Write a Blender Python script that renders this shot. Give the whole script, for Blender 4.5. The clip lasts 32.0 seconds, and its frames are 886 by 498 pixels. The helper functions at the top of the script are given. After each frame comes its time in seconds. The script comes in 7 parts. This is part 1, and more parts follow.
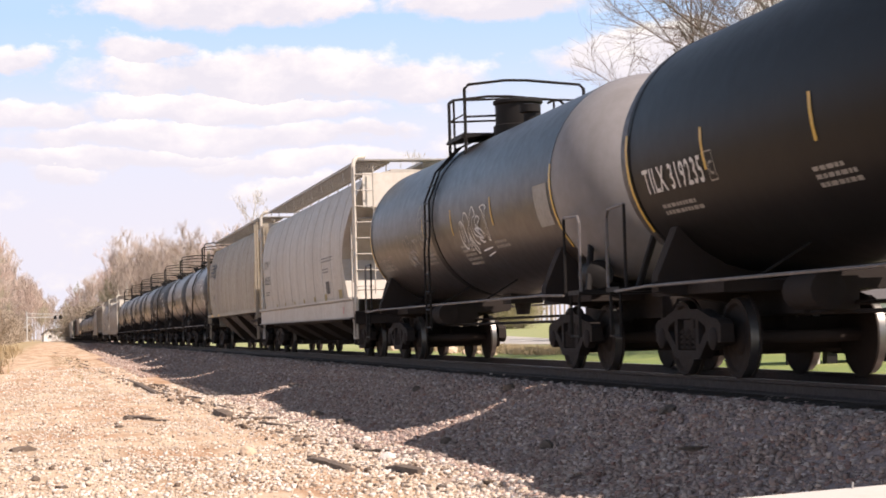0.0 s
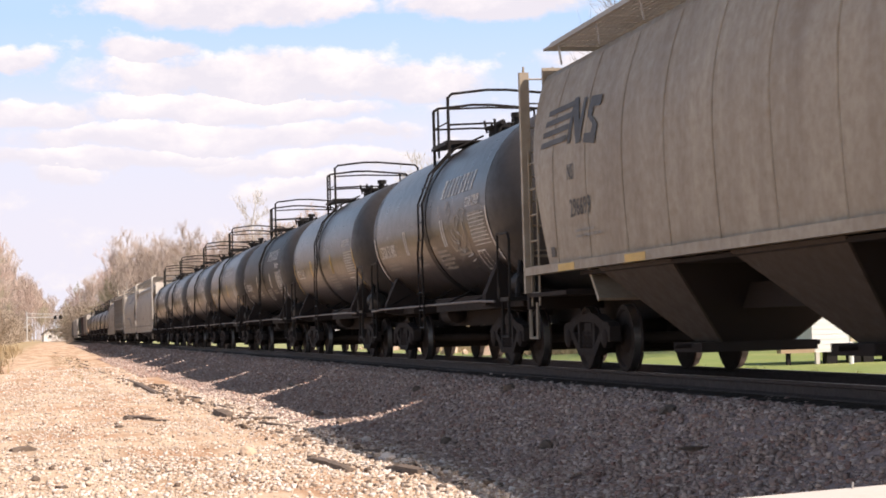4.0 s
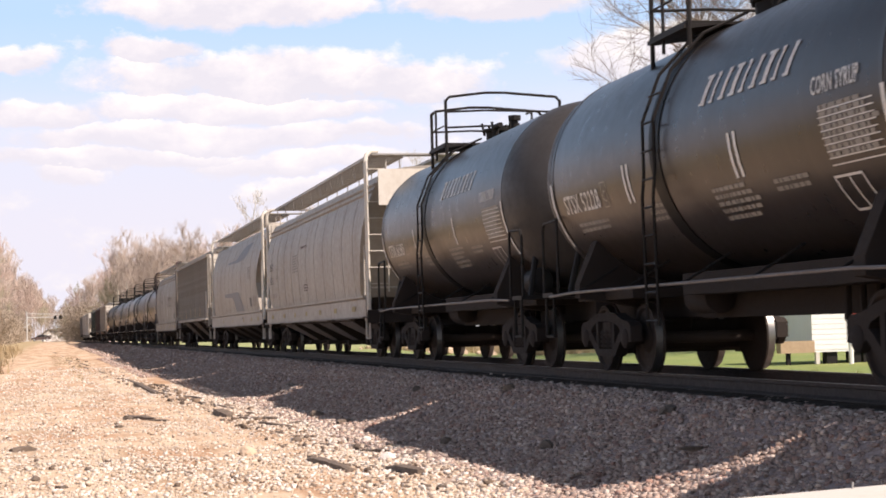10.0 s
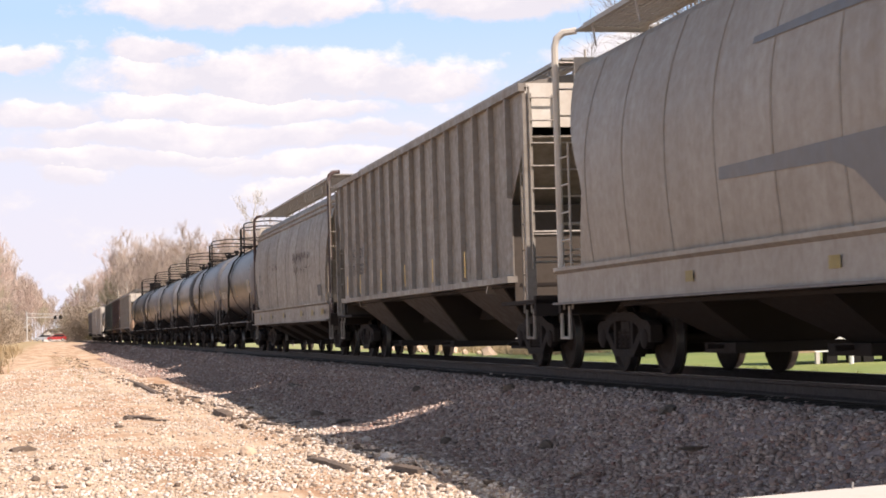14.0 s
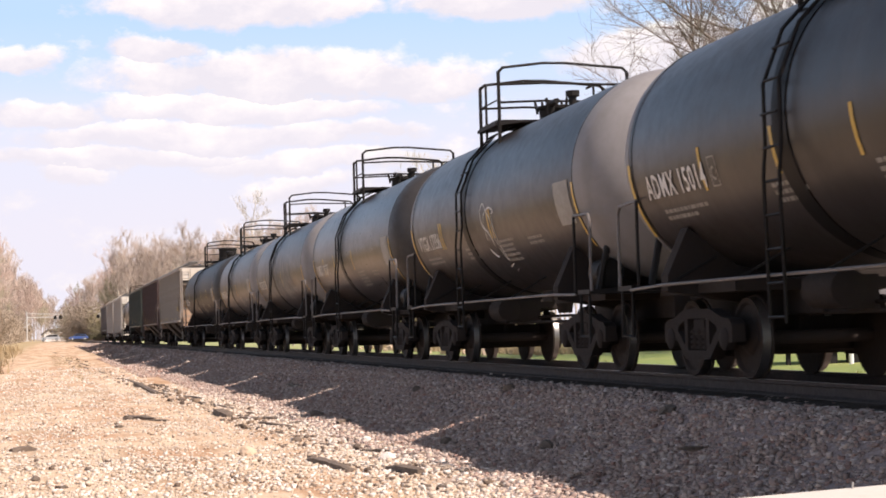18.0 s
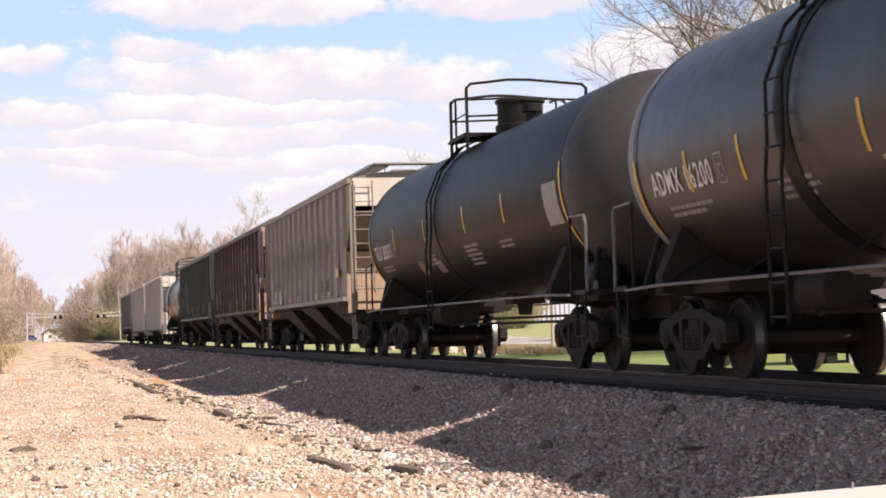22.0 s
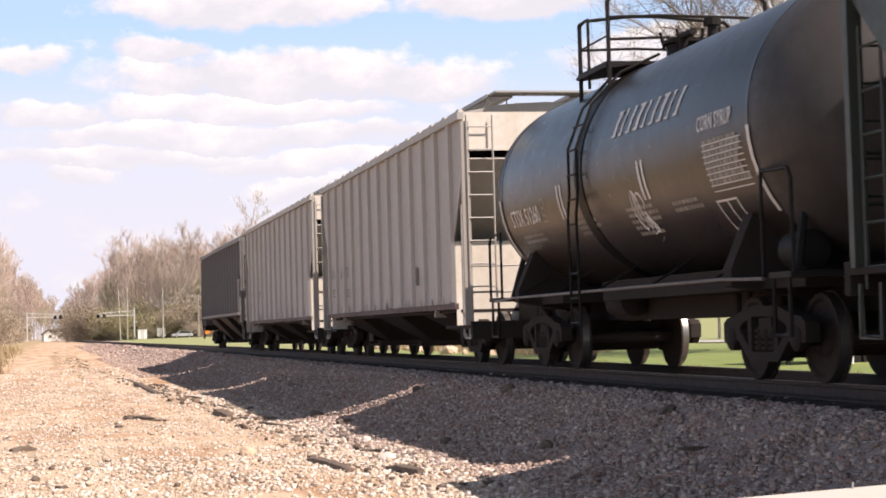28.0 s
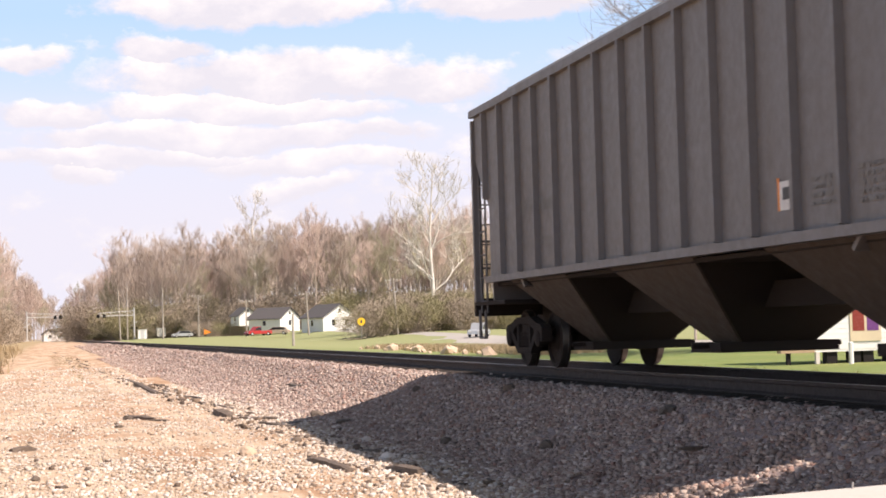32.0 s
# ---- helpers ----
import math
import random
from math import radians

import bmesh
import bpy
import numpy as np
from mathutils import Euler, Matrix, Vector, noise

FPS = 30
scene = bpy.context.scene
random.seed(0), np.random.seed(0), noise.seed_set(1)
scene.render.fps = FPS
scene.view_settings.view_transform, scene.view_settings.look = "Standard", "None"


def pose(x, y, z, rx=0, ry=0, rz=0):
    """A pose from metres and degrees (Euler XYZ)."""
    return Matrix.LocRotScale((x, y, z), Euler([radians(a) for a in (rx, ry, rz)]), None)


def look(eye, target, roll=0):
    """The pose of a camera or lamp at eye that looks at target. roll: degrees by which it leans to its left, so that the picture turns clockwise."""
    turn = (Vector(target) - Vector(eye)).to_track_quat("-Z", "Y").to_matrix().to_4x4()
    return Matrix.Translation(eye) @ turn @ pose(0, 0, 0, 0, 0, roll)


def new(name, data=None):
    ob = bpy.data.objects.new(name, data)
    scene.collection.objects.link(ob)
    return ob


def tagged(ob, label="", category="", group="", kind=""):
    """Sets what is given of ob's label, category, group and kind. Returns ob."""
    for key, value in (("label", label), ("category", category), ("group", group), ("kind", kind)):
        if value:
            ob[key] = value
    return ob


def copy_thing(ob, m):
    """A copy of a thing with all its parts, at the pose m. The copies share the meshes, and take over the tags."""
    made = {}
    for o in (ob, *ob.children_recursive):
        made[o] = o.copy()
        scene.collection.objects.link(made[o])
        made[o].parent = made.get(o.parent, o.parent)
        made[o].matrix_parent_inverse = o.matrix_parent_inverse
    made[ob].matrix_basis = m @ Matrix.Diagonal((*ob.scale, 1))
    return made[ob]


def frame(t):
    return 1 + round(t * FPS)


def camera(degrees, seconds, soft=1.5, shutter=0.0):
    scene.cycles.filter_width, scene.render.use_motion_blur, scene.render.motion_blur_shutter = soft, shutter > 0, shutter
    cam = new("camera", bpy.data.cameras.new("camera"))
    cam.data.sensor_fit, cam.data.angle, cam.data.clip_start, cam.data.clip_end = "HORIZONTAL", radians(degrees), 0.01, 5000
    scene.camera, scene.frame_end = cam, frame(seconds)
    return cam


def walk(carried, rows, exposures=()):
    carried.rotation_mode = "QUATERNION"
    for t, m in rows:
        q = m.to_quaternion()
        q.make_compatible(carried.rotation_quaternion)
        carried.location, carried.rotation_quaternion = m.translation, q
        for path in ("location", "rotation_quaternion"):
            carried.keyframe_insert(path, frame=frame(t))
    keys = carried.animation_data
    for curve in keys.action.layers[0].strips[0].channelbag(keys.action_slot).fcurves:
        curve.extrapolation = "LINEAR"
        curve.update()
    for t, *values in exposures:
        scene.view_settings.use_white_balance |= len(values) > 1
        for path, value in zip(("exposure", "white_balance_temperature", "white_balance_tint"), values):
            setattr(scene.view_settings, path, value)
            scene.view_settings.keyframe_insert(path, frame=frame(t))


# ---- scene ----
# ---------------------------------------------------------------- camera
TRACK = 8.33            # distance of the track's centre line from the camera, metres
SPEED = 13.95           # metres a second, towards the camera
cam = camera(27.69, 32.0, soft=1.75, shutter=0.10)
EYE = Vector((0.0, 0.0, 0.668))
YAW, PITCH, ROLL = 12.091, 2.505, 1.614
AHEAD = Vector((math.sin(radians(YAW)) * math.cos(radians(PITCH)), math.cos(radians(YAW)) * math.cos(radians(PITCH)), math.sin(radians(PITCH))))
STAND = look(EYE, EYE + AHEAD * 50, -ROLL)
walk(cam, [(0.0, STAND), (32.0, STAND)], exposures=[(0.0, 0.50, 6900, 19.5), (32.0, 0.50, 6900, 19.5)])

# ---------------------------------------------------------------- light
SUN = Vector((3.0, -3.35, 5.2)).normalized()
world = bpy.data.worlds.new("sky")
scene.world = world
world.use_nodes = True
wn = world.node_tree
sky = wn.nodes.new("ShaderNodeTexSky")
sky.sky_type, sky.sun_disc = "NISHITA", False
sky.sun_elevation, sky.sun_rotation = math.asin(SUN.z), math.atan2(SUN.x, SUN.y)
sky.air_density, sky.dust_density, sky.ozone_density = 1.0, 2.2, 1.0
wn.links.new(sky.outputs[0], wn.nodes["Background"].inputs[0])
wn.nodes["Background"].inputs[1].default_value = 0.042
sun = new("sun", bpy.data.lights.new("sun", "SUN"))
sun.data.energy, sun.data.angle, sun.data.color = 5.0, radians(0.55), (1.0, 0.94, 0.86)
sun.matrix_world = look(SUN * 100, (0, 0, 0))


# ---------------------------------------------------------------- materials
def node(tree, kind, **sets):
    n = tree.nodes.new(kind)
    for key, value in sets.items():
        n.inputs[key.replace("_", " ")].default_value = value
    return n


def mixed(tree, fac, a, b, how="MIX"):
    """A colour mix; fac, a and b are sockets or values."""
    m = tree.nodes.new("ShaderNodeMix")
    m.data_type, m.blend_type = "RGBA", how
    for value, i in ((fac, 0), (a, 6), (b, 7)):
        if isinstance(value, bpy.types.NodeSocket):
            tree.links.new(value, m.inputs[i])
        else:
            m.inputs[i].default_value = value if i == 0 else (*value[:3], 1)
    return m.outputs[2]


def ramp(tree, fac, *stops):
    r = tree.nodes.new("ShaderNodeValToRGB")
    while len(r.color_ramp.elements) < len(stops):
        r.color_ramp.elements.new(0.5)
    for e, (p, c) in zip(r.color_ramp.elements, stops):
        e.position, e.color = p, (c, c, c, 1) if isinstance(c, (int, float)) else (*c, 1)
    tree.links.new(fac, r.inputs[0])
    return r.outputs[0]


def grain(tree, at, scale, detail=4, rough=0.6, stretch=(1, 1, 1)):
    m = tree.nodes.new("ShaderNodeMapping")
    m.inputs["Scale"].default_value = stretch
    tree.links.new(at, m.inputs[0])
    n = node(tree, "ShaderNodeTexNoise", Scale=scale, Detail=detail, Roughness=rough)
    tree.links.new(m.outputs[0], n.inputs["Vector"])
    return n.outputs["Fac"]


def material(name, colour, rough=0.6, metal=0.0, dirt=None, streak=0.0, wear=None, spread=0.1, bump=0.15, scale=6.0, bump_scale=40.0, gloss=0.5):
    """Paint or plain matter with stains at two scales: dirt is the colour of the stains, streak how far they run down, wear the colour that shows in worn spots."""
    m = bpy.data.materials.new(name)
    m.use_nodes = True
    t = m.node_tree
    p = t.nodes["Principled BSDF"]
    at = t.nodes.new("ShaderNodeTexCoord").outputs["Object"]
    dirt = dirt or tuple(c * 0.6 for c in colour)
    big = grain(t, at, scale * 0.12, 5)
    fine = grain(t, at, scale * 2.2, 5, 0.7)
    c = mixed(t, ramp(t, big, (0.35, 0.0), (0.75, min(1, spread * 4))), colour, dirt)
    c = mixed(t, ramp(t, fine, (0.4, 0.0), (0.8, min(1, spread * 3))), c, dirt)
    if streak:
        run = grain(t, at, 1.0, 5, 0.65, (1.0, 2.4, 0.24))
        c = mixed(t, ramp(t, run, (0.45, 0.0), (0.72, streak)), c, dirt)
    if wear:
        spots = grain(t, at, 3.0, 8, 0.75, (1, 1, 0.5))
        c = mixed(t, ramp(t, spots, (0.60, 0.0), (0.64, 1.0)), c, wear)
    info = t.nodes.new("ShaderNodeObjectInfo")
    c = mixed(t, ramp(t, info.outputs["Random"], (0.0, 0.0), (1.0, spread * 0.8)), c, dirt)
    t.links.new(c, p.inputs["Base Color"])
    t.links.new(ramp(t, fine, (0.2, max(0.02, rough - spread)), (0.8, min(1, rough + spread * 1.2))), p.inputs["Roughness"])
    p.inputs["Metallic"].default_value = metal
    p.inputs["Specular IOR Level"].default_value = gloss
    if bump:
        b = node(t, "ShaderNodeBump", Strength=bump, Distance=0.02)
        t.links.new(grain(t, at, bump_scale, 4), b.inputs["Height"])
        t.links.new(b.outputs[0], p.inputs["Normal"])
    return m


def stones_material(name, colours, rough=0.9):
    """Loose stones: each island takes its colour from the list."""
    m = bpy.data.materials.new(name)
    m.use_nodes = True
    t = m.node_tree
    p = t.nodes["Principled BSDF"]
    g = t.nodes.new("ShaderNodeNewGeometry")
    c = ramp(t, g.outputs["Random Per Island"], *[(i / len(colours), c) for i, c in enumerate(colours)])
    fine = grain(t, t.nodes.new("ShaderNodeTexCoord").outputs["Object"], 60, 4)
    t.links.new(mixed(t, ramp(t, fine, (0.3, 0.0), (0.8, 0.5)), c, (0.16, 0.13, 0.11)), p.inputs["Base Color"])
    p.inputs["Roughness"].default_value = rough
    p.inputs["Specular IOR Level"].default_value = 0.25
    return m


def ground_material():
    m = bpy.data.materials.new("ground")
    m.use_nodes = True
    t = m.node_tree
    p = t.nodes["Principled BSDF"]
    at = t.nodes.new("ShaderNodeTexCoord").outputs["Object"]
    sep = t.nodes.new("ShaderNodeSeparateXYZ")
    t.links.new(at, sep.inputs[0])
    wob = grain(t, at, 0.35, 5, 0.7)
    fine, big, huge = grain(t, at, 22, 5, 0.7), grain(t, at, 1.1, 5), grain(t, at, 0.16, 4)
    dirt = mixed(t, ramp(t, big, (0.35, 0), (0.7, 1)), (0.60, 0.455, 0.325), (0.46, 0.315, 0.205))
    dirt = mixed(t, ramp(t, fine, (0.4, 0), (0.7, 0.7)), dirt, (0.66, 0.54, 0.41))
    track = grain(t, at, 1.0, 5, 0.6, (1.3, 0.12, 1))
    dirt = mixed(t, ramp(t, track, (0.5, 0), (0.62, 0.6)), dirt, (0.30, 0.20, 0.12))
    ballast = mixed(t, ramp(t, fine, (0.3, 0), (0.7, 1)), (0.24, 0.175, 0.16), (0.48, 0.385, 0.345))
    grass = mixed(t, ramp(t, big, (0.3, 0), (0.75, 1)), (0.15, 0.205, 0.06), (0.22, 0.26, 0.09))
    grass = mixed(t, ramp(t, huge, (0.45, 0), (0.7, 0.6)), grass, (0.28, 0.27, 0.10))
    patch = grain(t, at, 0.45, 5, 0.65, (1.6, 0.5, 1))
    dirt = mixed(t, ramp(t, patch, (0.47, 0), (0.60, 0.85)), dirt, (0.41, 0.245, 0.145))
    # across the line: dirt road, ballast, lawn
    def step(socket, a, b, wobble=0.0):
        add = t.nodes.new("ShaderNodeMath")
        add.operation = "MULTIPLY_ADD"
        t.links.new(wob, add.inputs[0])
        add.inputs[1].default_value = wobble
        t.links.new(socket, add.inputs[2])
        r = t.nodes.new("ShaderNodeMapRange")
        r.inputs["From Min"].default_value, r.inputs["From Max"].default_value = a, b
        t.links.new(add.outputs[0], r.inputs["Value"])
        return r.outputs[0]
    # drier far lawn, also paled along y to put distance haze into its colour
    dry = mixed(t, ramp(t, big, (0.3, 0), (0.75, 1)), (0.25, 0.285, 0.12), (0.33, 0.32, 0.165))
    grass = mixed(t, step(sep.outputs["Y"], 95, 190, 20.0), grass, dry)
    c = mixed(t, step(sep.outputs["X"], 4.0, 4.5, 0.8), dirt, ballast)
    c = mixed(t, step(sep.outputs["X"], 12.2, 12.8, 0.8), c, grass)
    left = step(sep.outputs["X"], -2.2, -4.4, 1.6)
    c = mixed(t, left, c, mixed(t, big, (0.33, 0.27, 0.14), (0.42, 0.31, 0.20)))
    t.links.new(c, p.inputs["Base Color"])
    p.inputs["Roughness"].default_value = 0.95
    p.inputs["Specular IOR Level"].default_value = 0.2
    b = node(t, "ShaderNodeBump", Strength=0.6, Distance=0.04)
    t.links.new(fine, b.inputs["Height"])
    t.links.new(b.outputs[0], p.inputs["Normal"])
    return m


def cloud_material():
    """Fair-weather clouds: long banks at given bearings and heights over the horizon, frayed by noise; clear between them."""
    m = bpy.data.materials.new("clouds")
    m.use_nodes = True
    t = m.node_tree
    t.nodes.remove(t.nodes["Principled BSDF"])
    out = t.nodes["Material Output"]
    at = t.nodes.new("ShaderNodeTexCoord").outputs["Object"]
    norm = t.nodes.new("ShaderNodeVectorMath")
    norm.operation = "NORMALIZE"
    t.links.new(at, norm.inputs[0])
    d = norm.outputs[0]
    sep = t.nodes.new("ShaderNodeSeparateXYZ")
    t.links.new(d, sep.inputs[0])

    def math2(op, a, b=0.0, c=None):
        n = t.nodes.new("ShaderNodeMath")
        n.operation = op
        for i, v in enumerate((a, b) if c is None else (a, b, c)):
            if isinstance(v, bpy.types.NodeSocket):
                t.links.new(v, n.inputs[i])
            else:
                n.inputs[i].default_value = v
        return n.outputs[0]

    bearing = math2("MULTIPLY", math2("ARCTAN2", sep.outputs[0], sep.outputs[1]), 57.2958)
    height = math2("MULTIPLY", math2("ARCSINE", sep.outputs[2]), 57.2958)
    puff = grain(t, d, 30, 9, 0.62, (1, 1, 1.7))
    wide = grain(t, d, 7, 6, 0.6, (1, 1, 3.4))
    warp = grain(t, d, 15, 7, 0.6, (1, 1, 1.6))
    warp2 = grain(t, d, 9, 5, 0.6, (1.7, 1.7, 3.0))
    bearing = math2("ADD", bearing, math2("MULTIPLY", math2("SUBTRACT", warp, 0.5), 3.0))
    lifted = math2("ADD", height, math2("MULTIPLY", math2("SUBTRACT", warp2, 0.5), 1.6))
    ragged = math2("MULTIPLY", math2("SUBTRACT", puff, 0.5), 2.6)
    # thin cover everywhere, banks of cloud over it; rise says how far up in its bank a point lies
    cover = math2("ADD", math2("MULTIPLY", wide, 1.3), math2("MULTIPLY", height, -0.03))
    cover, rise = math2("ADD", cover, -0.35), 0.0
    for b, h, w, k in CLOUDS:
        dx = math2("DIVIDE", math2("SUBTRACT", bearing, b), w)
        dy = math2("DIVIDE", math2("SUBTRACT", lifted, h), k)
        r = math2("SQRT", math2("ADD", math2("MULTIPLY", dx, dx), math2("MULTIPLY", dy, dy)))
        own = math2("SUBTRACT", 1.15, math2("MULTIPLY", r, 0.75))
        top = math2("GREATER_THAN", own, cover)
        rise = math2("ADD", rise, math2("MULTIPLY", top, math2("SUBTRACT", dy, rise)))
        cover = math2("MAXIMUM", cover, own)
    dens = math2("ADD", cover, math2("MULTIPLY", ragged, 0.5))
    body = ramp(t, dens, (0.22, 0.0), (0.52, 1.0))
    lit = math2("ADD", math2("MULTIPLY", rise, 0.42), math2("MULTIPLY", math2("SUBTRACT", puff, 0.5), 2.2))
    cloud = ramp(t, math2("ADD", lit, 0.25), (0.0, (0.745, 0.77, 0.845)), (0.35, (0.84, 0.855, 0.90)), (0.75, (0.985, 1.0, 0.95)))
    upper = math2("MULTIPLY_ADD", height, 0.1, 0.0)
    blue = ramp(t, upper, (0.35, (0.74, 0.79, 0.92)), (0.65, (0.68, 0.79, 0.97)), (0.85, (0.54, 0.74, 1.0)), (1.0, (0.46, 0.70, 1.0)))
    haze = ramp(t, math2("ADD", upper, math2("MULTIPLY", math2("SUBTRACT", wide, 0.5), 0.3)), (0.30, 0.95), (0.62, 0.55), (0.78, 0.0))
    colour = mixed(t, body, blue, cloud)
    colour = mixed(t, math2("MULTIPLY", haze, 0.48), colour, (0.775, 0.80, 0.885))
    # open sky high overhead
    alpha = ramp(t, math2("MULTIPLY", height, 0.02), (0.26, 0.97), (0.5, 0.32))
    em = node(t, "ShaderNodeEmission", Strength=CLOUD_GLOW)
    t.links.new(colour, em.inputs["Color"])
    clear = t.nodes.new("ShaderNodeBsdfTransparent")
    mix = t.nodes.new("ShaderNodeMixShader")
    t.links.new(alpha, mix.inputs[0])
    t.links.new(clear.outputs[0], mix.inputs[1])
    t.links.new(em.outputs[0], mix.inputs[2])
    t.links.new(mix.outputs[0], out.inputs["Surface"])
    m.cycles.emission_sampling = "NONE"
    return m


CLOUD_GLOW = 0.80
# bearing, height over the horizon, half width, half height, all in degrees
CLOUDS = [(5.5, 10.3, 4.2, 0.62), (13.9, 10.3, 3.2, 0.62), (-0.9, 8.75, 1.1, 0.42), (2.9, 8.95, 1.7, 0.45), (6.6, 8.15, 5.2, 0.85), (11.0, 8.0, 2.8, 0.62), (-0.4, 7.0, 1.9, 0.45), (5.4, 7.1, 4.6, 0.45),
          (4.4, 6.2, 6.2, 0.5), (9.4, 6.3, 2.0, 0.35), (1.5, 5.5, 5.0, 0.3), (8.0, 5.3, 4.0, 0.3), (0.3, 5.1, 1.2, 0.3), (7.3, 4.65, 1.4, 0.25), (19.5, 8.6, 3.5, 0.8), (25.0, 9.4, 3.0, 0.8), (24.0, 6.4, 4.0, 0.6), (-8.0, 9.0, 4.0, 0.8), (-13.0, 7.0, 4.0, 0.6)]

BLACK = material("black_tank_paint", (0.011, 0.0100, 0.0098), 0.38, 0.0, (0.021, 0.018, 0.0165), 0.3, spread=0.035, bump=0.0, scale=2, gloss=0.05)
SLATE = material("faded_black_paint", (0.024, 0.0205, 0.0197), 0.34, 0.0, (0.054, 0.043, 0.037), 0.5, spread=0.07, bump=0.0, scale=2, gloss=0.24)
BROWNED = material("dusty_black_paint", (0.021, 0.0165, 0.0145), 0.30, 0.0, (0.056, 0.042, 0.033), 0.5, spread=0.06, bump=0.0, scale=2, gloss=0.32)
RUNNING = material("grimy_running_gear", (0.027, 0.022, 0.0205), 0.85, 0.0, (0.042, 0.033, 0.028), 0.2, spread=0.2, bump=0.3, gloss=0.12)
STEEL = material("worn_wheel_steel", (0.26, 0.245, 0.23), 0.38, 0.9, (0.12, 0.12, 0.10), spread=0.1, bump=0.05)
WHEEL = material("rusty_wheel", (0.028, 0.022, 0.020), 0.75, 0.05, (0.045, 0.034, 0.028), spread=0.2, bump=0.2, gloss=0.12)
RAILING = material("dark_railing", (0.016, 0.0142, 0.014), 0.55, 0.0, (0.034, 0.030, 0.027), spread=0.1, bump=0.0, gloss=0.10)
PIPE = material("grey_pipe_paint", (0.15, 0.135, 0.14), 0.5, 0.0, (0.10, 0.085, 0.07), spread=0.2, bump=0.0)
WHITE = material("white_stencil", (0.74, 0.73, 0.71), 0.6, 0.0, (0.45, 0.42, 0.38), 0.3, spread=0.12, bump=0.0)
CREAM = material("faded_stencil", (0.34, 0.32, 0.29), 0.6, 0.0, (0.20, 0.18, 0.15), 0.3, spread=0.2, bump=0.0)
YELLOW = material("yellow_reflective_tape", (0.66, 0.40, 0.035), 0.4, 0.0, (0.35, 0.22, 0.05), 0.2, spread=0.12, bump=0.0)
STENCIL = material("black_stencil", (0.025, 0.025, 0.027), 0.6, 0.0, (0.12, 0.11, 0.10), 0.2, spread=0.15, bump=0.0)
PALE = material("light_grey_car_paint", (0.36, 0.33, 0.29), 0.5, 0.0, (0.215, 0.172, 0.132), 0.6, spread=0.17, bump=0.05, scale=3)
LIGHTGREY = material("sunbleached_grey_car_paint", (0.53, 0.495, 0.445), 0.5, 0.0, (0.33, 0.27, 0.21), 0.5, spread=0.14, bump=0.05, scale=3)
BEIGE = material("beige_car_paint", (0.42, 0.365, 0.28), 0.55, 0.0, (0.2, 0.15, 0.105), 0.65, spread=0.18, bump=0.05, scale=3)
DUSTY = material("dusty_grey_car_paint", (0.36, 0.33, 0.29), 0.55, 0.0, (0.15, 0.12, 0.092), 0.95, spread=0.24, bump=0.05, scale=3)
RIBGREY = material("rib_side_grey_paint", (0.385, 0.37, 0.352), 0.5, 0.0, (0.30, 0.25, 0.20), 0.5, spread=0.12, bump=0.05, scale=3)
WORN = material("weathered_grey_paint", (0.31, 0.285, 0.255), 0.6, 0.0, (0.22, 0.17, 0.13), 0.7, wear=(0.15, 0.10, 0.07), spread=0.25, bump=0.08, scale=3)
BRICKRED = material("faded_red_paint", (0.36, 0.20, 0.165), 0.65, 0.0, (0.45, 0.36, 0.32), 0.5, spread=0.2, bump=0.05, scale=3)
# head colours: dust, plus sunlight on the ends mixed into a paler base
HEADSUNDUST = material("sunlit_dusty_tank_head", (0.27, 0.255, 0.255), 0.55, 0.0, (0.16, 0.145, 0.135), 0.4, spread=0.10, bump=0.0, scale=3, gloss=0.3)
HEADDARK = material("sunlit_black_tank_head", (0.06, 0.055, 0.054), 0.5, 0.0, (0.03, 0.026, 0.024), 0.5, spread=0.15, bump=0.0, scale=3, gloss=0.3)
STAIN = material("brown_rust_stain", (0.20, 0.16, 0.135), 0.75, 0.0, (0.14, 0.10, 0.082), 0.9, spread=0.3, bump=0.0, scale=6)
RUSTED = material("rusted_brown_paint", (0.115, 0.066, 0.058), 0.65, 0.0, (0.05, 0.031, 0.028), 0.9, wear=(0.40, 0.35, 0.31), spread=0.25, bump=0.08, scale=3)
GREEN = material("dark_green_car_paint", (0.03, 0.045, 0.036), 0.5, 0.0, (0.05, 0.045, 0.036), 0.5, spread=0.15, bump=0.05, scale=3)
BLUEGREY = material("slate_blue_stripe_paint", (0.13, 0.145, 0.17), 0.55, 0.0, (0.20, 0.18, 0.16), 0.4, spread=0.15, bump=0.03, scale=3)
FADED = material("faded_yellow_tape", (0.36, 0.27, 0.07), 0.6, 0.0, (0.24, 0.19, 0.10), 0.3, spread=0.2, bump=0.0)
GREYPRINT = material("grey_stencil", (0.14, 0.135, 0.13), 0.6, 0.0, (0.2, 0.18, 0.16), 0.3, spread=0.2, bump=0.0)
BRUSH = material("brown_brush", (0.38, 0.305, 0.235), 0.9, 0.0, (0.31, 0.25, 0.185), spread=0.3, bump=0.0)
# chute tan darkened far below the car paints to hold the underside shade
CHUTE = material("tan_chute_in_shade", (0.07, 0.051, 0.037), 0.7, 0.0, (0.06, 0.045, 0.033), 0.7, spread=0.25, bump=0.1, scale=3)
# white for car ends and posts, raised to carry the sun falling on them
ENDWHITE = material("sunlit_end_white", (0.72, 0.69, 0.62), 0.6, 0.0, (0.45, 0.36, 0.27), 0.5, spread=0.15, bump=0.05, scale=3)
